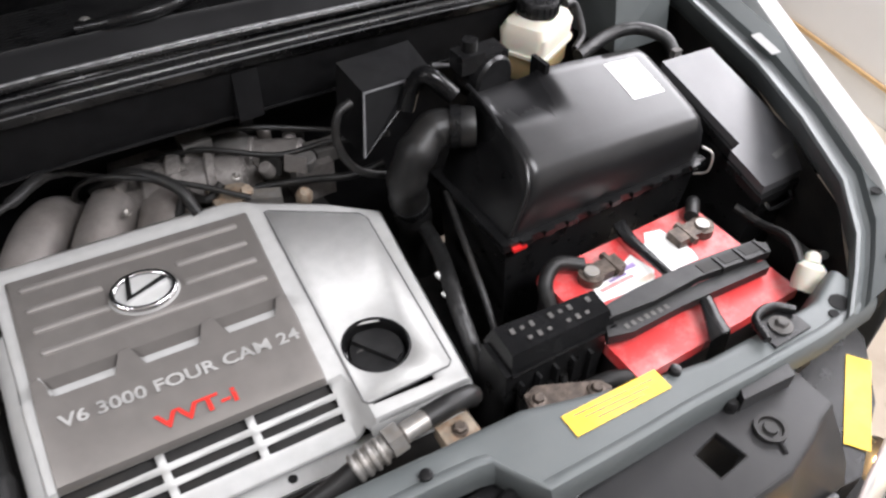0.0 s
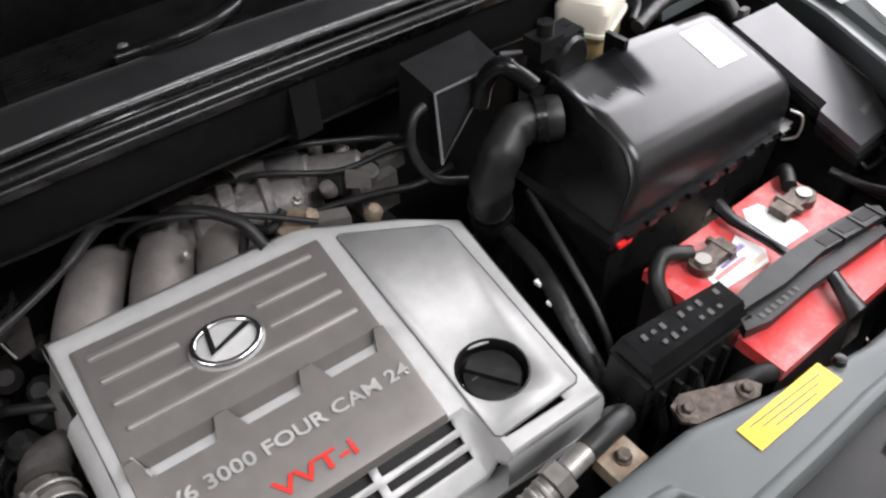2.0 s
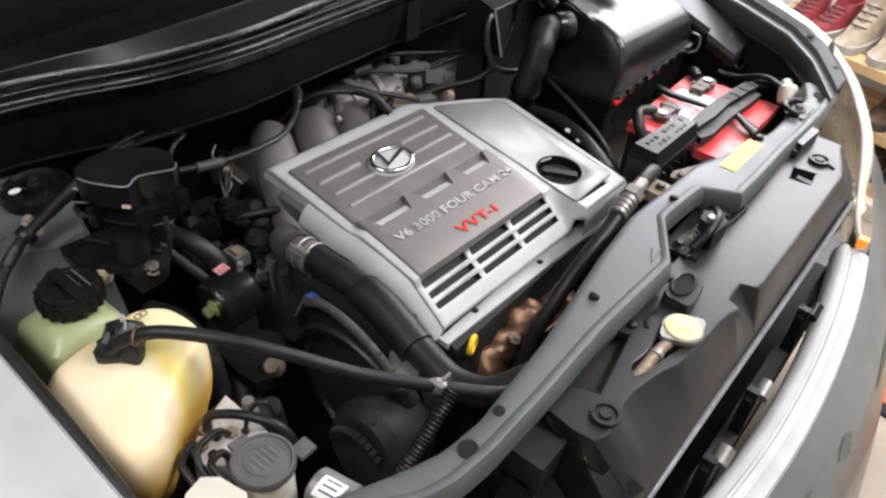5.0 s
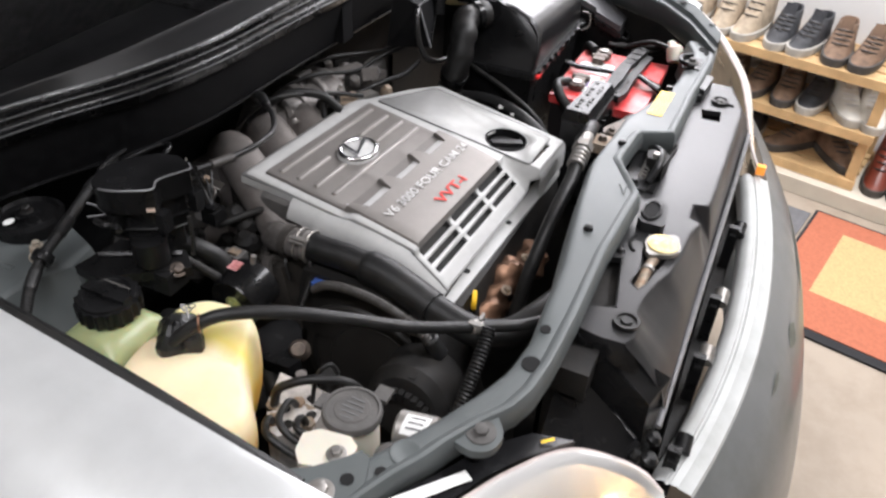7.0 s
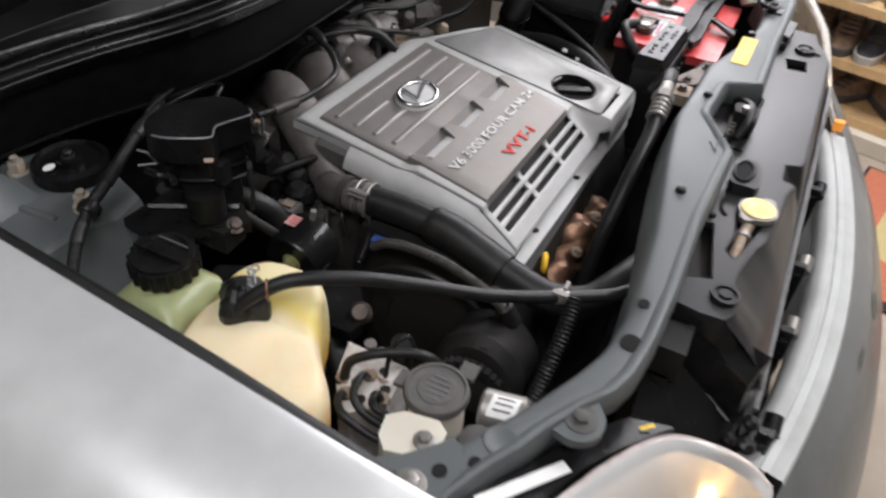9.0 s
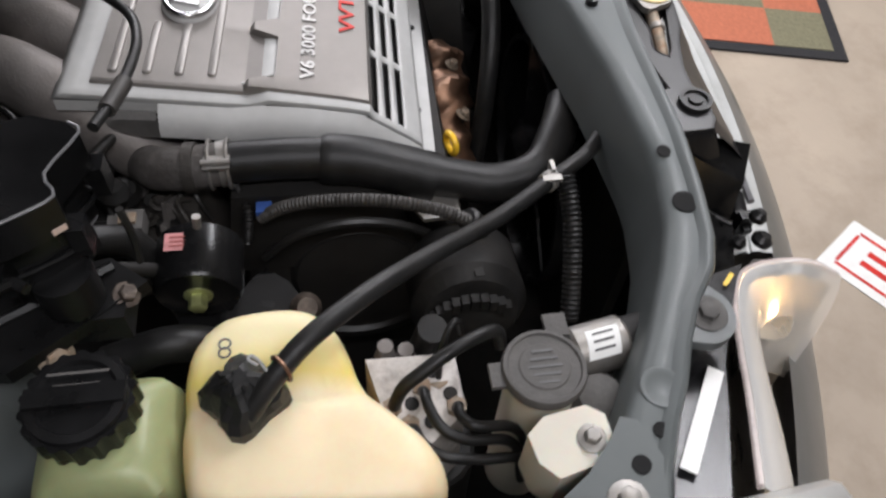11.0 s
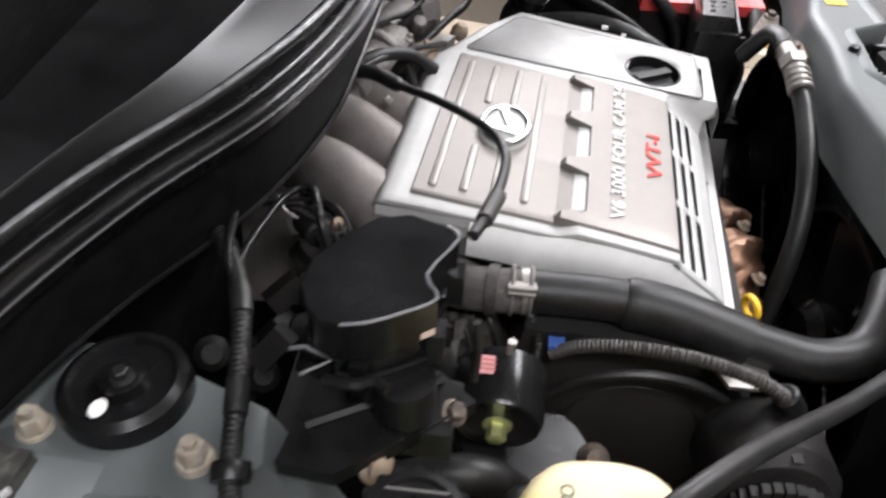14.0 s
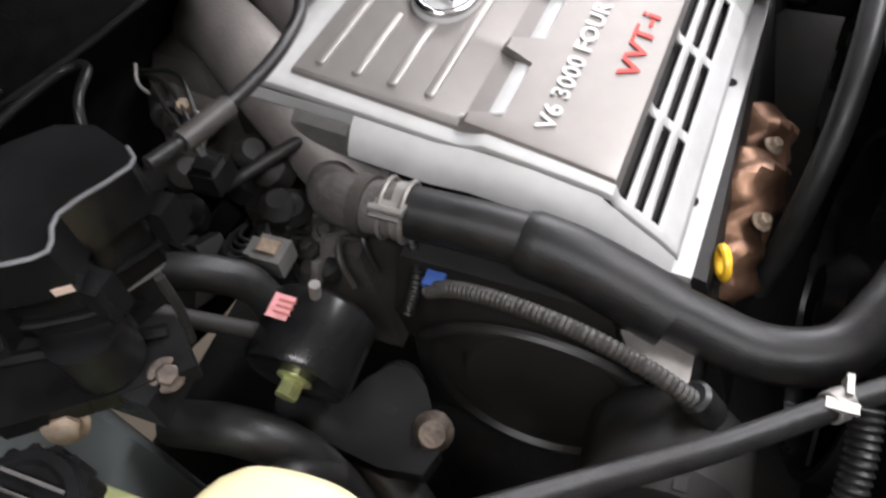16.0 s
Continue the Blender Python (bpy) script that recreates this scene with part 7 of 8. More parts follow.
    for q in range(9):
        for dy in (0.0, 0.016):
            if (q + (dy > 0)) % 4:
                part("print_bar", plate((0.294 + 0.0125 * q, 0.138 + dy - 0.0013 * q, 0.7985 + 0.00085 * q), (0.135, -0.013, 0.010), (0, 1, 0), 0.005, 0.008 - 0.003 * (q % 2)), DUSTYCAP, fl)
    part("lid_ridge", tube([(0.268, 0.115, 0.776), (0.34, 0.110, 0.782), (0.408, 0.105, 0.788)], 0.0022, 4, 6), SATIN, fl)
    for q in range(5):
        part("side_rib", box(0.275 + 0.024 * q, 0.279 + 0.024 * q, 0.104 - 0.001 * q, 0.112, 0.70, 0.766, 0.001), BLACKP, fl)
    for k in range(4):
        part("wire", tube([(0.28 + 0.02 * k, 0.108, 0.74), (0.275 + 0.02 * k, 0.095, 0.71), (0.28 + 0.015 * k, 0.10, 0.64)], 0.005, 6, 8), RUBBER, fl)
    stp = [(0.262, 0.074), (0.272, 0.062), (0.345, 0.043), (0.358, 0.050), (0.352, 0.064), (0.285, 0.096), (0.268, 0.092)]
    part("metal_strap", prism(stp, 0.766, 0.771, 0.0015), CLAMPM, fl, "dull metal link strap with two bolts")
    for q in ((0.276, 0.079), (0.340, 0.057)):
        part("stud", bolt((q[0], q[1], 0.771), (0, -0.2, 1), 0.0065, 1.5), CLAMPM, fl)
    part("wire_cover", tube([(0.33, 0.075, 0.745), (0.37, 0.068, 0.752), (0.40, 0.06, 0.745)], 0.011, 6, 10), DARK, fl)
    solo("battery_cable", tube([(0.452, 0.215, 0.77), (0.42, 0.23, 0.775), (0.392, 0.215, 0.765), (0.385, 0.18, 0.72), (0.36, 0.17, 0.66)], 0.010, 8), RUBBER, "thick black battery cable", "cable")
    solo("battery_cable", tube([(0.64, 0.21, 0.77), (0.67, 0.235, 0.765), (0.70, 0.25, 0.72)], 0.010, 8), RUBBER, "thick black battery cable", "cable")
    solo("bulb_plug", join(lathe([(0.016, 0), (0.018, 0.008), (0.018, 0.03), (0.012, 0.036)], (0.655, 0.035, 0.775), (0.5, 0.3, 0.8)), rod((0.67, 0.045, 0.80), (0.685, 0.055, 0.80), 0.01)), MILKY, "white plastic plug behind the headlamp", "plug")
    solo("hook_bracket", join(box(0.505, 0.56, -0.03, 0.005, 0.826, 0.830, 0.001), tube([(0.50, -0.02, 0.834), (0.51, 0.006, 0.837), (0.54, 0.010, 0.836), (0.56, -0.006, 0.834)], 0.005)), BLACKP, "black steel hook bracket on the cross member", "bracket")
    solo("lamp_wiring", join(*[tube([(0.66 + 0.02 * k, 0.05, 0.80), (0.70 + 0.02 * k, 0.10, 0.79 - 0.02 * k), (0.72, 0.16 + 0.02 * k, 0.76)], 0.006, 6, 8) for k in range(3)]), RUBBER, "black wiring behind the headlamp", "wiring")


# ---------------------------------------------------------------- things on the near side of the bay
def near_side():
    p = thing("power_steering_reservoir", (-0.57, 0.465, 0.7), "pale green plastic fluid reservoir with ribbed black cap", "reservoir")
    def ring(g, z, dx=0.0):
        return [(-0.560 + dx + x, 0.466 + y, z) for x, y in rounded(-0.050 + g, 0.050 - g, -0.048 + g, 0.048 - g, 0.016)]
    part("tank", loft([ring(0.012, 0.64, -0.02), ring(0.002, 0.66, -0.02), ring(0.0, 0.78), ring(0.004, 0.800), ring(0.016, 0.812), ring(0.022, 0.816)]), GREENISH, p)
    teeth = [(-0.547 + r * math.cos(a), 0.474 + r * math.sin(a)) for k in range(72) for a in (2 * math.pi * k / 72,) for r in (0.0375 if (k % 4) < 2 else 0.0348,)]
    cap = part("cap", prism(teeth, 0.820, 0.840, 0.0015, 1), BLACKP, p, "black ribbed screw cap")
    part("cap_top", lathe([(0.0335, 0), (0.0325, 0.005), (0.027, 0.006), (0.025, 0.003), (0.010, 0.003)], (-0.547, 0.474, 0.839)), BLACKP, cap)
    part("grip", box(-0.554, -0.540, 0.442, 0.506, 0.841, 0.848, 0.003), BLACKP, cap)
    for k in range(3):
        part("print_bar", plate((-0.530 - 0.009 * k, 0.474, 0.8452), (0, -1, 0), (1, 0, 0), 0.04 - 0.01 * k, 0.002, 0.0004), DUSTYCAP, cap)
    for o in p.children_recursive:
        o.data.transform(Matrix.Translation((-0.0144, -0.003, 0.013)))
    # coolant tank
    c = thing("coolant_tank", (-0.57, 0.31, 0.7), "cream and yellow plastic coolant tank with taped black filler", "coolant tank")
    def smooth_ring(poly):
        pts = spline([(x, y, 0) for x, y in poly + poly[:1]], 4)
        return [(q.x, q.y) for q in pts[:-1]]
    def sc(poly, f, z, dx=0, dy=0):
        mx, my = sum(q[0] for q in poly) / len(poly), sum(q[1] for q in poly) / len(poly)
        return [(mx + (x - mx) * f + dx, my + (y - my) * f + dy, z) for x, y in poly]
    # one blown body: a broad cream shoulder, a pinched waist and a taller yellow lobe
    plan = smooth_ring([(-0.503, 0.400), (-0.490, 0.382), (-0.486, 0.345), (-0.492, 0.319), (-0.510, 0.301), (-0.530, 0.292), (-0.553, 0.284), (-0.580, 0.262), (-0.604, 0.240), (-0.626, 0.231), (-0.647, 0.237), (-0.659, 0.258), (-0.663, 0.30), (-0.659, 0.37), (-0.643, 0.400), (-0.612, 0.411), (-0.57, 0.414), (-0.525, 0.410)])
    tb = loft([sc(plan, g, z) for g, z in ((0.62, 0.69), (0.80, 0.715), (0.94, 0.745), (0.99, 0.768), (1.0, 0.785), (0.995, 0.799), (0.975, 0.810), (0.94, 0.819), (0.89, 0.825), (0.82, 0.8285), (0.72, 0.830), (0.58, 0.831), (0.42, 0.8315), (0.26, 0.832), (0.10, 0.832))])
    for v in tb.verts:
        rise = min(1, max(0, (v.co.z - 0.775) / 0.04))
        lobe = min(1, max(0, (v.co.x + 0.568) / 0.040))
        lobe = lobe * lobe * (3 - 2 * lobe)
        fold = math.exp(-((v.co.x + 0.562) / 0.009) ** 2)
        v.co.z += rise * (0.010 * lobe - 0.007 * fold) - 0.010 * rise * max(0, (-0.625 - v.co.x) / 0.04)
    part("tank_body", tb, CREAM, c, "cream shoulder and lobe yellow with coolant", 60)
    wad = [(-0.564 + (0.0225 + 0.003 * math.sin(2 * a + 1) + 0.003 * math.cos(4 * a + 0.5)) * math.cos(a), 0.356 + (0.0255 + 0.003 * math.cos(4 * a + 0.5)) * math.sin(a)) for k in range(26) for a in (2 * math.pi * k / 26,)]
    wb = loft([sc(wad, 0.95, 0.815), sc(wad, 1.12, 0.824), sc(wad, 1.1, 0.834), sc(wad, 0.97, 0.842), sc(wad, 0.75, 0.850), sc(wad, 0.5, 0.856), sc(wad, 0.25, 0.860)])
    for v in wb.verts:
        v.co += Vector((random.uniform(-1, 1), random.uniform(-1, 1), random.uniform(-1, 1))) * 0.0021
    part("tape_wad", wb, CLOTH, c, "crumpled wad of black tape round the filler", 12)
    part("copper_tie", tube([(-0.561 + 0.0098 * math.cos(a) * 0.8, 0.337 + 0.0098 * math.cos(a) * 0.6, 0.866 + 0.0098 * math.sin(a)) for k in range(17) for a in (2 * math.pi * k / 16,)], 0.0014, raw=True, seg=6), COPPER, c, "copper wire twisted round the hose")
    part("moulded_mark", join(*[tube([(-0.5275 + 0.004 * math.cos(2 * math.pi * k / 12) + e, 0.368 + 0.004 * math.sin(2 * math.pi * k / 12), 0.8425) for k in range(13)], 0.0008, raw=True, seg=5) for e in (0.0, -0.007)]), DARKINK, c, "small moulded mark")
    part("wire_tie", tube([(-0.566, 0.346, 0.874), (-0.562, 0.350, 0.881), (-0.560, 0.354, 0.885), (-0.563, 0.356, 0.886), (-0.565, 0.351, 0.881)], 0.0011, 6, 6), GREYWALL, c, "twisted wire tie")
    for o in c.children:
        if o.name.split(".")[0] in ("moulded_mark", "tape_wad"):
            o.data.transform(Matrix.Translation((0, 0.010, 0.006)))
    h = thing("overflow_hose", (-0.45, 0.22, 0.85), "black rubber overflow hose from the tank to the radiator", "hose")
    part("hose_body", tube([(-0.582, 0.362, 0.845), (-0.562, 0.338, 0.866), (-0.540, 0.313, 0.873), (-0.500, 0.268, 0.862), (-0.457, 0.218, 0.839), (-0.405, 0.157, 0.808), (-0.347, 0.090, 0.788), (-0.31, 0.045, 0.78), (-0.28, 0.02, 0.775)], 0.0078, 10, 14), RUBBER, h)
    part("hose_clip", join(rod((-0.352, 0.096, 0.790), (-0.343, 0.086, 0.787), 0.0098, w=0.001), box(-0.356, -0.349, 0.082, 0.100, 0.796, 0.799, 0.001), box(-0.345, -0.332, 0.086, 0.090, 0.79, 0.801, 0.001)), STEEL, h, "spring wire hose clip")
    # brake actuator
    a = thing("brake_actuator", (-0.54, 0.22, 0.65), "aluminium brake actuator block with black pipes", "brake actuator")
    blk = [(-0.505, 0.280), (-0.507, 0.206), (-0.556, 0.203), (-0.580, 0.235), (-0.576, 0.252), (-0.548, 0.270)]
    body = part("valve_block", prism(blk, 0.64, lambda x, y: 0.760 + 0.15 * (x + 0.53), 0.003), PITALU, a, "pitted aluminium valve block")
    for x, y, r in ((-0.541, 0.214, 0.006), (-0.522, 0.226, 0.005), (-0.546, 0.246, 0.006), (-0.562, 0.232, 0.006), (-0.552, 0.263, 0.005)):
        # Dark disc in place of a bored port.
        part("port", lathe([(r, 0), (r, 0.0015)], (x, y, 0.7597 + 0.15 * (x + 0.53)), seg=14), DARK, body)
    part("motor", rod((-0.535, 0.225, 0.50), (-0.535, 0.225, 0.64), 0.042, w=0.004), DARK, a)
    pipes = [[(-0.5326, 0.2368, 0.752), (-0.546, 0.2365, 0.776), (-0.5613, 0.2353, 0.782), (-0.5815, 0.2276, 0.785), (-0.5898, 0.2088, 0.778), (-0.5876, 0.1795, 0.765), (-0.588, 0.165, 0.74), (-0.59, 0.155, 0.68)],
             [(-0.5533, 0.2107, 0.752), (-0.561, 0.2115, 0.776), (-0.5703, 0.2116, 0.780), (-0.5828, 0.2017, 0.785), (-0.5797, 0.1740, 0.770), (-0.580, 0.158, 0.74), (-0.585, 0.15, 0.68)],
             [(-0.5640, 0.2495, 0.750), (-0.574, 0.247, 0.770), (-0.5875, 0.2428, 0.775), (-0.6009, 0.2284, 0.778), (-0.6031, 0.2017, 0.770), (-0.6013, 0.1629, 0.755), (-0.602, 0.15, 0.70)],
             [(-0.5472, 0.2618, 0.750), (-0.5460, 0.2542, 0.785), (-0.5400, 0.2368, 0.800), (-0.5277, 0.2130, 0.806), (-0.5145, 0.1872, 0.803), (-0.5061, 0.1716, 0.790), (-0.502, 0.165, 0.76)],
             [(-0.528, 0.222, 0.75), (-0.520, 0.220, 0.79), (-0.511, 0.214, 0.808), (-0.503, 0.206, 0.808), (-0.498, 0.20, 0.78)]]
    for k, q in enumerate(pipes):
        part("pipe", tube(q, (0.0044, 0.0044, 0.0044, 0.0056, 0.0028)[k], 8, 10), RUBBER, a)
        part("pipe_nut", lathe([(0.0085, 0), (0.0085, 0.014)], Vector(q[0]) - V(0, 0, 0.004), (0, 0, 1), 6), RUST, a)
    for x, y in ((-0.512, 0.262), (-0.494, 0.245), (-0.489, 0.262)):
        part("fitting", join(lathe([(0.010, 0), (0.010, 0.012), (0.007, 0.02), (0.007, 0.03)], (x, y, 0.725), seg=12)), ALU, a)
    part("large_hose", tube([(-0.47, 0.235, 0.60), (-0.478, 0.228, 0.72), (-0.488, 0.222, 0.775)], 0.013, 6, 12), RUBBER, a)
    # washer filler
    w = thing("washer_filler", (-0.56, 0.145, 0.7), "white washer filler neck with dusty grey cap", "washer filler")
    part("neck", tube([(-0.557, 0.147, 0.62), (-0.557, 0.147, 0.74), (-0.557, 0.1475, 0.812)], 0.028, 6, 22), MILKY, w)
    wc = part("cap", lathe([(0.0325, 0), (0.033, 0.004), (0.0315, 0.009), (0.0285, 0.0095), (0.0275, 0.0075), (0.020, 0.0075), (0.019, 0.0085), (0.008, 0.0085)], (-0.557, 0.1485, 0.812), (0.03, -0.02, 1), 32), DUSTYCAP, w, "dusty grey rubber lid")
    part("cap_tab", box(-0.568, -0.548, 0.176, 0.190, 0.812, 0.817, 0.002), DUSTYCAP, wc)
    part("cap_tab", box(-0.530, -0.510, 0.122, 0.140, 0.812, 0.817, 0.002), DUSTYCAP, wc)
    for k in range(5):
        part("print_bar", plate((-0.544 - 0.0065 * k, 0.148, 0.8208), (0, -1, 0), (1, 0, 0), 0.026 - 0.005 * abs(k - 2), 0.002, 0.0005), DARKINK, wc)
    part("bracket", prism([(-0.599, 0.160), (-0.594, 0.128), (-0.602, 0.116), (-0.622, 0.114), (-0.636, 0.124), (-0.644, 0.158), (-0.632, 0.170), (-0.611, 0.174)], 0.772, lambda x, y: 0.826 + 0.03 * (x + 0.62), 0.007, 3), MILKY, w, "cream plastic bracket")
    part("bracket_bolt", bolt((-0.619, 0.130, 0.826), (0, 0, 1), 0.0062, 1.7), STEEL, w)
    # horn-like solenoid
    s = thing("solenoid_can", (-0.515, 0.09, 0.76), "small silver metal canister with white label", "canister")
    part("can", lathe([(0.019, 0), (0.022, 0.003), (0.022, 0.045), (0.019, 0.048)], (-0.524, 0.112, 0.772), (0.15, -1, 0.05), 28), STEEL, s)
    part("label", strip([[(-0.524 + 0.15 * f + 0.0224 * math.sin(a), 0.112 - f, 0.772 + 0.05 * f + 0.0224 * math.cos(a)) for a in (-0.9, -0.6, -0.3, 0.0, 0.25)] for f in (0.010, 0.024, 0.038)]), WHITEL, s, "white printed label")
    for k in range(3):
        part("print_bar", strip([[(-0.524 + 0.15 * f + 0.0227 * math.sin(a), 0.112 - f, 0.772 + 0.05 * f + 0.0227 * math.cos(a)) for a in (-0.6 + 0.3 * k, -0.5 + 0.3 * k)] for f in (0.015, 0.033)]), DARKINK, s)
    part("rear_cap", lathe([(0.019, 0), (0.020, 0.02), (0.014, 0.026)], (-0.517, 0.066, 0.774), (0.15, -1, 0.05)), DARK, s)
    solo("rubber_boot", lathe([(0.018, 0), (0.022, 0.008), (0.018, 0.025), (0.008, 0.03)], (-0.562, 0.098, 0.755), (-0.2, 0, 1), 18), DUSTYCAP, "dusty rubber boot under the cross member", "rubber boot")
    solo("wiring_conduit", ribbed([(-0.345, 0.075, 0.79), (-0.375, 0.073, 0.77), (-0.41, 0.075, 0.74), (-0.45, 0.08, 0.70)], 0.009, 0.005, 0.12, 36), RUBBER, "black corrugated wiring conduit", "conduit")
    # relay box on the strut tower
    r = thing("relay_box", (-0.44, 0.51, 0.83), "black plastic relay box with scalloped lid", "relay box")
    poly = [(-0.438, 0.552), (-0.412, 0.535), (-0.394, 0.518), (-0.388, 0.496), (-0.397, 0.470), (-0.408, 0.461), (-0.444, 0.478), (-0.464, 0.469), (-0.479, 0.489), (-0.489, 0.508), (-0.493, 0.524), (-0.490, 0.537), (-0.480, 0.547), (-0.462, 0.554)]
    part("lid", prism(poly, 0.912, 0.945, 0.003), SATIN, r, "flat glossy black lid")
    # Edge highlight painted on the lid's front stretch only.
    part("lid_rim", tube([(x, y, 0.9452) for x, y in poly[4:11]], 0.0012, 3, 6), SILVERTRIM, r)
    part("catch", tube([(-0.496, 0.552, 0.898), (-0.484, 0.534, 0.900), (-0.480, 0.552, 0.906), (-0.486, 0.560, 0.910)], 0.0016, 1, 6), SILVERTRIM, r, "pale wire catch")
    part("seam", tube([(lerp(-0.440, x, 0.70), lerp(0.500, y, 0.70), 0.866) for x, y in poly[4:12]], 0.0016, 4, 6), SILVERTRIM, r, "pale lower seam")
    low = [(lerp(-0.437, x, 0.80), lerp(0.505, y, 0.80)) for x, y in poly]
    part("body", prism(low, 0.868, 0.913, 0.004), SATIN, r)
    mid = [(lerp(-0.440, x, 0.62), lerp(0.500, y, 0.62)) for x, y in poly]
    part("lower_body", prism(mid, 0.835, 0.870, 0.003), BLACKP, r)
    part("seam", tube([(lerp(-0.437, x, 0.84), lerp(0.505, y, 0.84), 0.885) for x, y in poly[3:12]], 0.0022, 4, 6), SATIN, r)
    for q in ((-0.404, 0.462, 0.90), (-0.455, 0.470, 0.895), (-0.486, 0.515, 0.895)):
        part("latch", box(q[0] - 0.008, q[0] + 0.008, q[1] - 0.006, q[1] + 0.006, q[2] - 0.016, q[2] + 0.012, 0.002), SATIN, r)
    part("paper_label", plate((-0.4685, 0.474, 0.916), (-0.40, 0.55, 0), (0, 0, 1), 0.010, 0.005), BEIGELAB, r, "tiny pale label")
    part("clip", tube([(-0.500, 0.535, 0.90), (-0.505, 0.515, 0.905), (-0.497, 0.505, 0.90), (-0.503, 0.495, 0.90)], 0.004, 6, 6), BLACKP, r)
    bk = part("bracket", prism([(-0.455, 0.44), (-0.43, 0.47), (-0.45, 0.56), (-0.52, 0.57), (-0.525, 0.53), (-0.48, 0.47)], 0.818, 0.832, 0.004), BLACKP, r, "black steel bracket")
    for q in ([(-0.492, 0.556, 0.836), (-0.470, 0.517, 0.836), (-0.441, 0.466, 0.836)], [(-0.497, 0.550, 0.822), (-0.470, 0.508, 0.822), (-0.447, 0.462, 0.822)]):
        part("bracket_rail", tube(q, 0.0045, 3, 6), SATIN, bk)
    part("bracket_bolt", bolt((-0.464, 0.456, 0.828), (-0.2, -0.5, 0.8), 0.007, 1.5), CLAMPM, bk)
    part("bracket_bolt", bolt((-0.505, 0.505, 0.815), (-0.5, -0.5, 0.4), 0.009, 1.5), RUST, bk)
    part("relay", join(box(-0.485, -0.45, 0.455, 0.50, 0.80, 0.83, 0.005), rod((-0.468, 0.49, 0.835), (-0.468, 0.49, 0.87), 0.022)), BLACKP, bk)
    part("earth_tab", tube([(-0.440, 0.444, 0.90), (-0.442, 0.442, 0.87), (-0.446, 0.443, 0.845)], 0.003, 5, 6), DARK, bk)
    # looms near the tower
    lm = thing("wiring_loom", (-0.5, 0.6, 0.86), "black taped wiring loom crossing the strut tower", "cable")
    run = spline([(-0.30, 0.70, 0.86), (-0.345, 0.66, 0.875), (-0.383, 0.634, 0.881), (-0.437, 0.609, 0.889), (-0.499, 0.596, 0.871), (-0.552, 0.587, 0.853), (-0.60, 0.567, 0.825), (-0.635, 0.54, 0.78), (-0.645, 0.50, 0.72)], 10)
    part("conduit", ribbed([tuple(q) for q in run[::4]], 0.0070, 0.0040, 0.05, 60), RUBBER, lm)
    for k in (14, 27, 38, 52, 66):
        part("tape_wrap", tube([tuple(q) for q in run[k:k + 5]], 0.0082, 2, 12), CLOTH, lm, "wrapped black tape")
    part("branch", tube([(-0.420, 0.614, 0.887), (-0.388, 0.626, 0.884), (-0.350, 0.620, 0.888), (-0.310, 0.608, 0.890), (-0.305, 0.590, 0.893), (-0.335, 0.577, 0.890), (-0.352, 0.566, 0.862), (-0.356, 0.555, 0.80), (-0.34, 0.55, 0.74)], 0.0034, 8), SATIN, lm)
    part("branch", tube([(-0.420, 0.618, 0.887), (-0.390, 0.634, 0.889), (-0.345, 0.645, 0.886), (-0.295, 0.655, 0.880), (-0.25, 0.665, 0.865)], 0.0034, 8), SATIN, lm)
    solo("loom_clip", lathe([(0.0125, -0.006), (0.0135, 0.0), (0.0125, 0.006)], (-0.545, 0.588, 0.856), (-0.9, -0.15, -0.35), 16), BLACKP, "black clip holding the wiring loom", "clip")

    solo("wiring_loom", tube([(-0.46, 0.77, 0.87), (-0.42, 0.745, 0.89), (-0.37, 0.735, 0.88), (-0.33, 0.70, 0.84)], 0.008, 8), RUBBER, "black cable on the bulkhead", "cable")
    bm = bmesh.new()
    for k in range(26):
        q = (random.uniform(-0.36, -0.18), random.uniform(0.48, 0.72), random.uniform(0.62, 0.74))
        if k % 3:
            add(bm, lathe([(0.016, 0), (0.018, 0.02), (0.010, 0.03)], q, (random.uniform(-1, 1), random.uniform(-1, 0.3), 1), 10))
        else:
            add(bm, moved(box(-0.02, 0.02, -0.012, 0.012, -0.01, 0.012, 0.003), Matrix.Translation(q) @ Euler((random.random(), random.random(), random.random() * 3)).to_matrix().to_4x4()))
    solo("engine_fittings", bm, DARK, "grimy dark pipes and fittings at the engine's end", "engine fittings", kind="stuff")
    so = thing("vacuum_valve", (-0.24, 0.61, 0.79), "grimy small vacuum valve on a bracket beside the runners", "valve")
    part("body", join(rod((-0.250, 0.605, 0.790), (-0.222, 0.628, 0.786), 0.014, w=0.003), rod((-0.262, 0.595, 0.790), (-0.250, 0.605, 0.790), 0.007)), DARK, so)
    part("bracket", prism([(-0.225, 0.585), (-0.205, 0.590), (-0.198, 0.640), (-0.212, 0.652), (-0.232, 0.640)], 0.768, 0.772, 0.001), GRIME, so, "thin grimy bracket")
    part("bracket_edge", tube([(-0.226, 0.584, 0.773), (-0.234, 0.612, 0.790), (-0.232, 0.640, 0.800), (-0.214, 0.654, 0.806)], 0.0016, 4, 6), STEEL, so, "pale worn edge")
    part("fitting", lathe([(0.006, 0), (0.0075, 0.004), (0.005, 0.012)], (-0.243, 0.590, 0.798), (-0.4, -0.4, 1), 8), RUST, so, "brassy fitting")
    part("clip", tube([(-0.262, 0.575, 0.780), (-0.255, 0.570, 0.795), (-0.262, 0.560, 0.797), (-0.268, 0.566, 0.783)], 0.0018, 4, 6), STEEL, so)
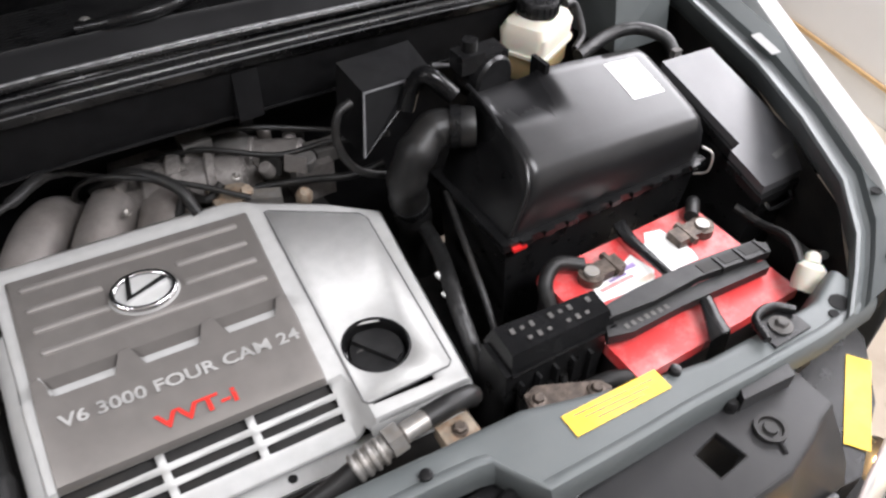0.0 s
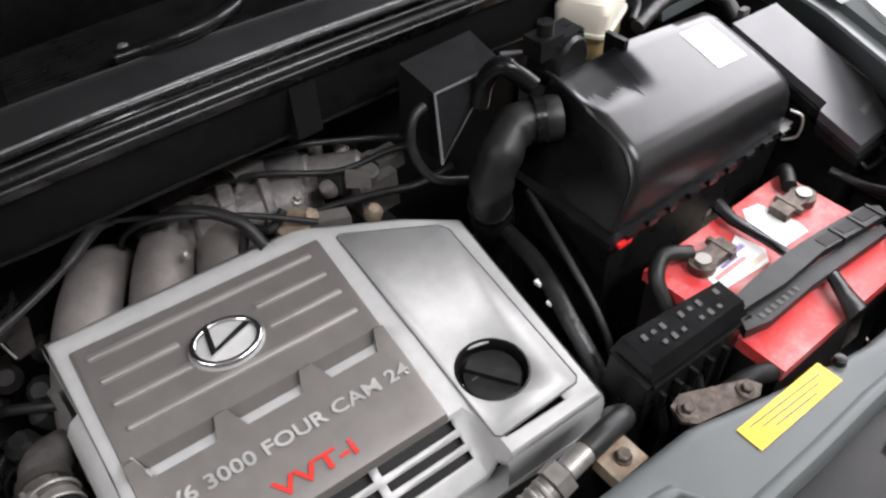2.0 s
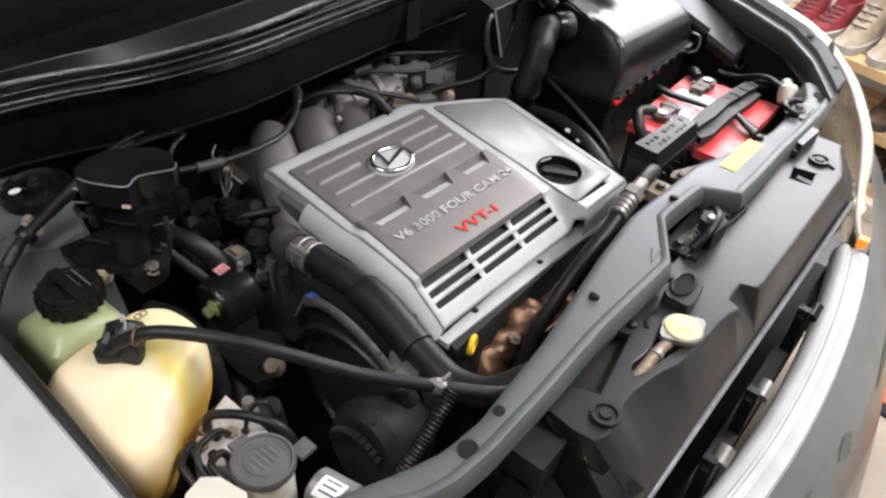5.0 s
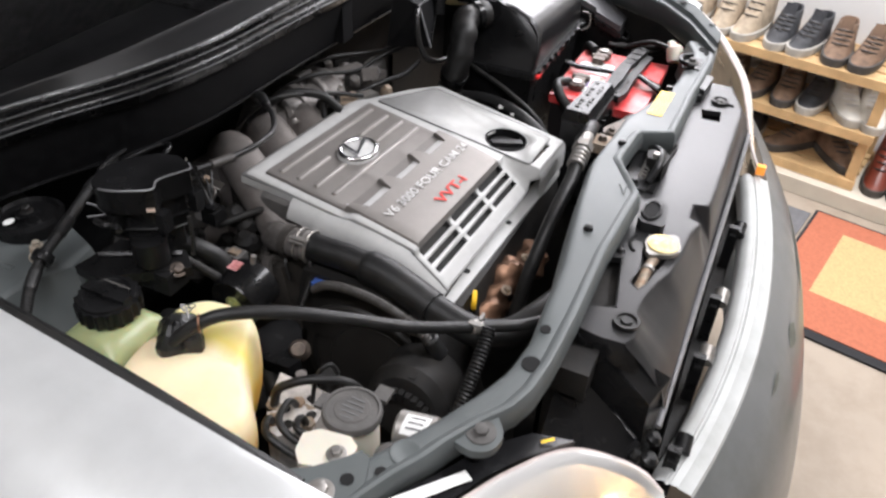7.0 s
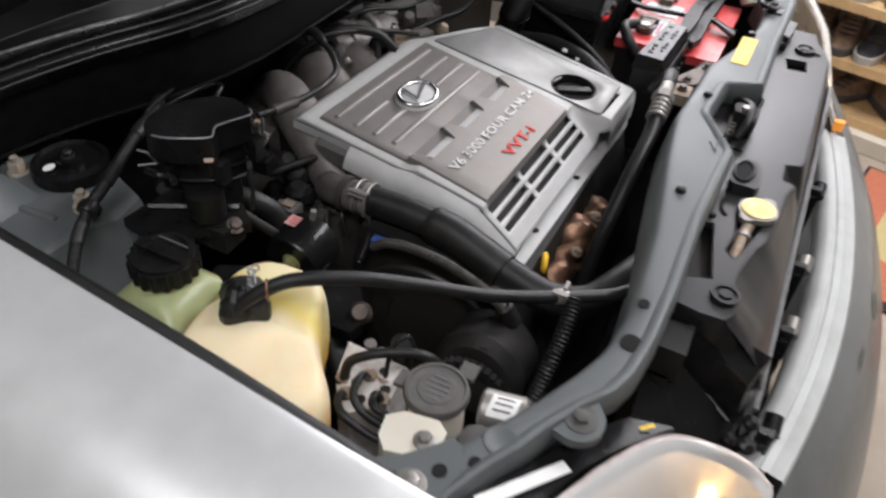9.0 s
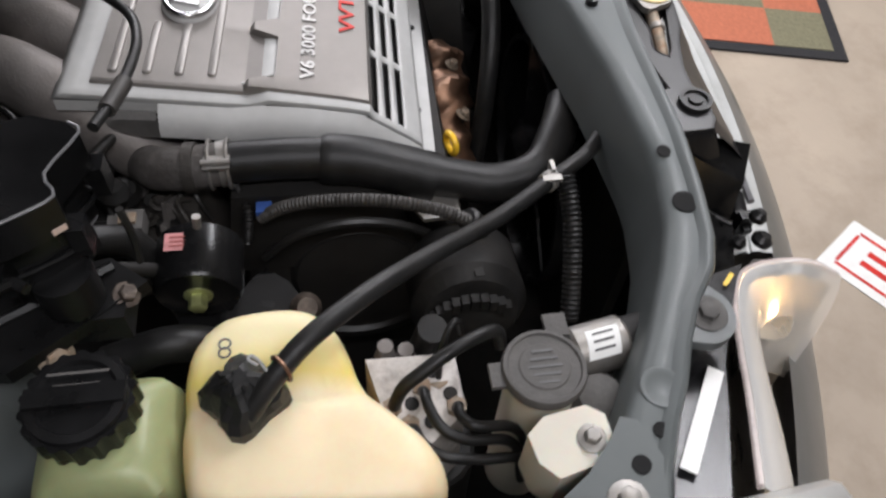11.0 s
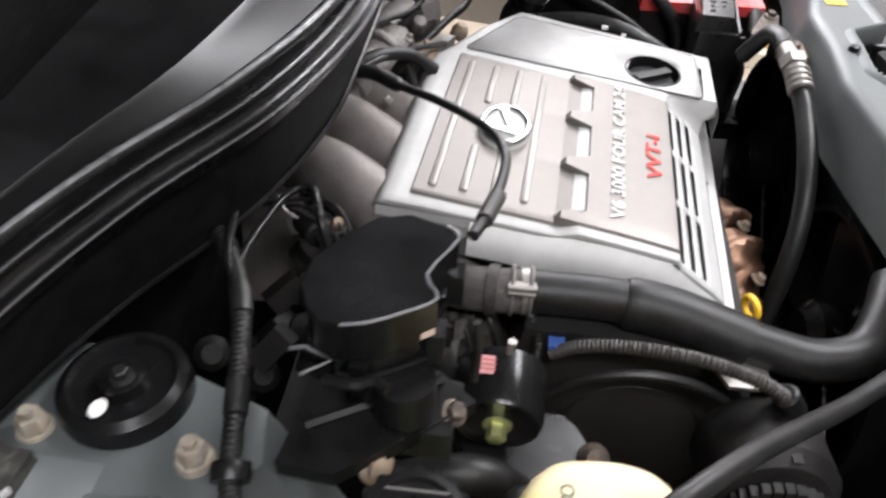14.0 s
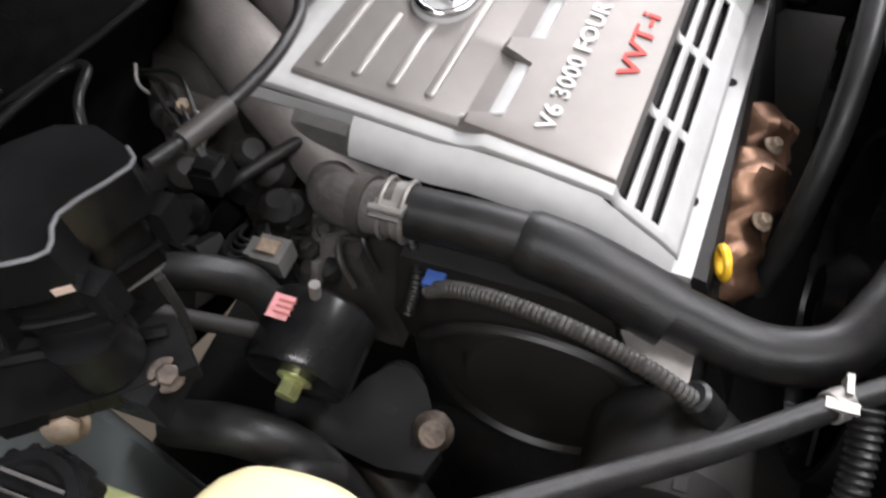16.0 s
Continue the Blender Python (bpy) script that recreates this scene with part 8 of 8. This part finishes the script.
    part("plug", join(box(-0.290, -0.262, 0.545, 0.570, 0.755, 0.776, 0.004), box(-0.286, -0.268, 0.548, 0.566, 0.775, 0.782, 0.002)), SATIN, so)
    for k in range(3):
        part("wire", tube([(-0.275, 0.560, 0.778), (-0.262 + 0.012 * k, 0.585, 0.800 + 0.006 * k), (-0.235 + 0.012 * k, 0.622, 0.802), (-0.20, 0.66 + 0.01 * k, 0.78)], 0.0022, 6, 6), RUBBER, so)
    cn = thing("wire_connector", (-0.31, 0.50, 0.735), "dusty cream electrical connector among grimy wires", "connector")
    part("housing", join(box(-0.328, -0.304, 0.478, 0.504, 0.722, 0.742, 0.002), box(-0.325, -0.307, 0.503, 0.512, 0.725, 0.739, 0.002)), DUSTYCAP, cn)
    part("latch", box(-0.322, -0.310, 0.484, 0.500, 0.742, 0.7455, 0.001), RUST, cn)
    for k in range(4):
        part("wire", tube([(-0.323 + 0.005 * k, 0.511, 0.730), (-0.325 + 0.007 * k, 0.530, 0.728), (-0.300 + 0.010 * k, 0.548, 0.712 - 0.004 * k), (-0.270, 0.556, 0.690)], 0.0019, 6, 6), RUBBER, cn)
    for pts, r, m in (([(-0.40, 0.55, 0.80), (-0.37, 0.50, 0.78), (-0.36, 0.47, 0.74), (-0.40, 0.43, 0.64)], 0.014, RUBBER), ([(-0.46, 0.50, 0.72), (-0.455, 0.44, 0.735), (-0.45, 0.40, 0.70), (-0.46, 0.36, 0.62)], 0.017, RUBBER),
                      ([(-0.27, 0.56, 0.74), (-0.22, 0.52, 0.75), (-0.19, 0.51, 0.74)], 0.006, RUBBER), ([(-0.41, 0.40, 0.66), (-0.44, 0.34, 0.62), (-0.47, 0.30, 0.55)], 0.022, RUBBER),
                      ([(-0.50, 0.42, 0.70), (-0.475, 0.40, 0.735), (-0.455, 0.38, 0.70)], 0.012, RUBBER)):
        solo("coolant_hose", tube(pts, r, 8, 14), m, "black rubber hose low in the bay", "hose")
    gs = thing("bonnet_strut", (-0.59, 0.74, 0.87), "black bonnet gas strut with red band", "gas strut")
    b0, b1 = V(-0.5695, 0.7395, 0.916), V(-0.652, 0.602, 1.30)
    ax = (b1 - b0).normalized()
    part("sleeve", rod(b0 + ax * 0.045, b1, 0.0112, w=0.002), BLACKP, gs)
    part("red_band", rod(b0 + ax * 0.055, b0 + ax * 0.073, 0.0120, w=0.001), RED, gs, "red plastic band")
    part("end_socket", rod(b0, b0 + ax * 0.05, 0.006), BLACKP, gs)
    part("ball_bracket", join(prism([(-0.606, 0.742), (-0.584, 0.738), (-0.580, 0.755), (-0.604, 0.760)], 0.872, 0.904, 0.005), rod((-0.590, 0.750, 0.908), (-0.562, 0.742, 0.908), 0.0085, w=0.002)), PALERUST, gs, "corroded bracket")
    part("foot_plate", prism([(-0.622, 0.755), (-0.612, 0.716), (-0.588, 0.702), (-0.560, 0.700), (-0.556, 0.740), (-0.585, 0.785)], 0.872, lambda x, y: 0.887 - 0.10 * abs(y - 0.735), 0.005, 3), MUCK, gs, "muddy foot plate")
    part("scraped_edge", tube([(-0.617, 0.732, 0.882), (-0.607, 0.713, 0.883), (-0.585, 0.701, 0.881)], 0.003, 6, 8), GREYWALL, gs, "scraped pale edge")


garage()
rug()
shoe_rack()
footwear()
car()
front_bits()
engine_cover()
engine()
air_box()
fuse_box()
brake_reservoir()
battery()
near_side()
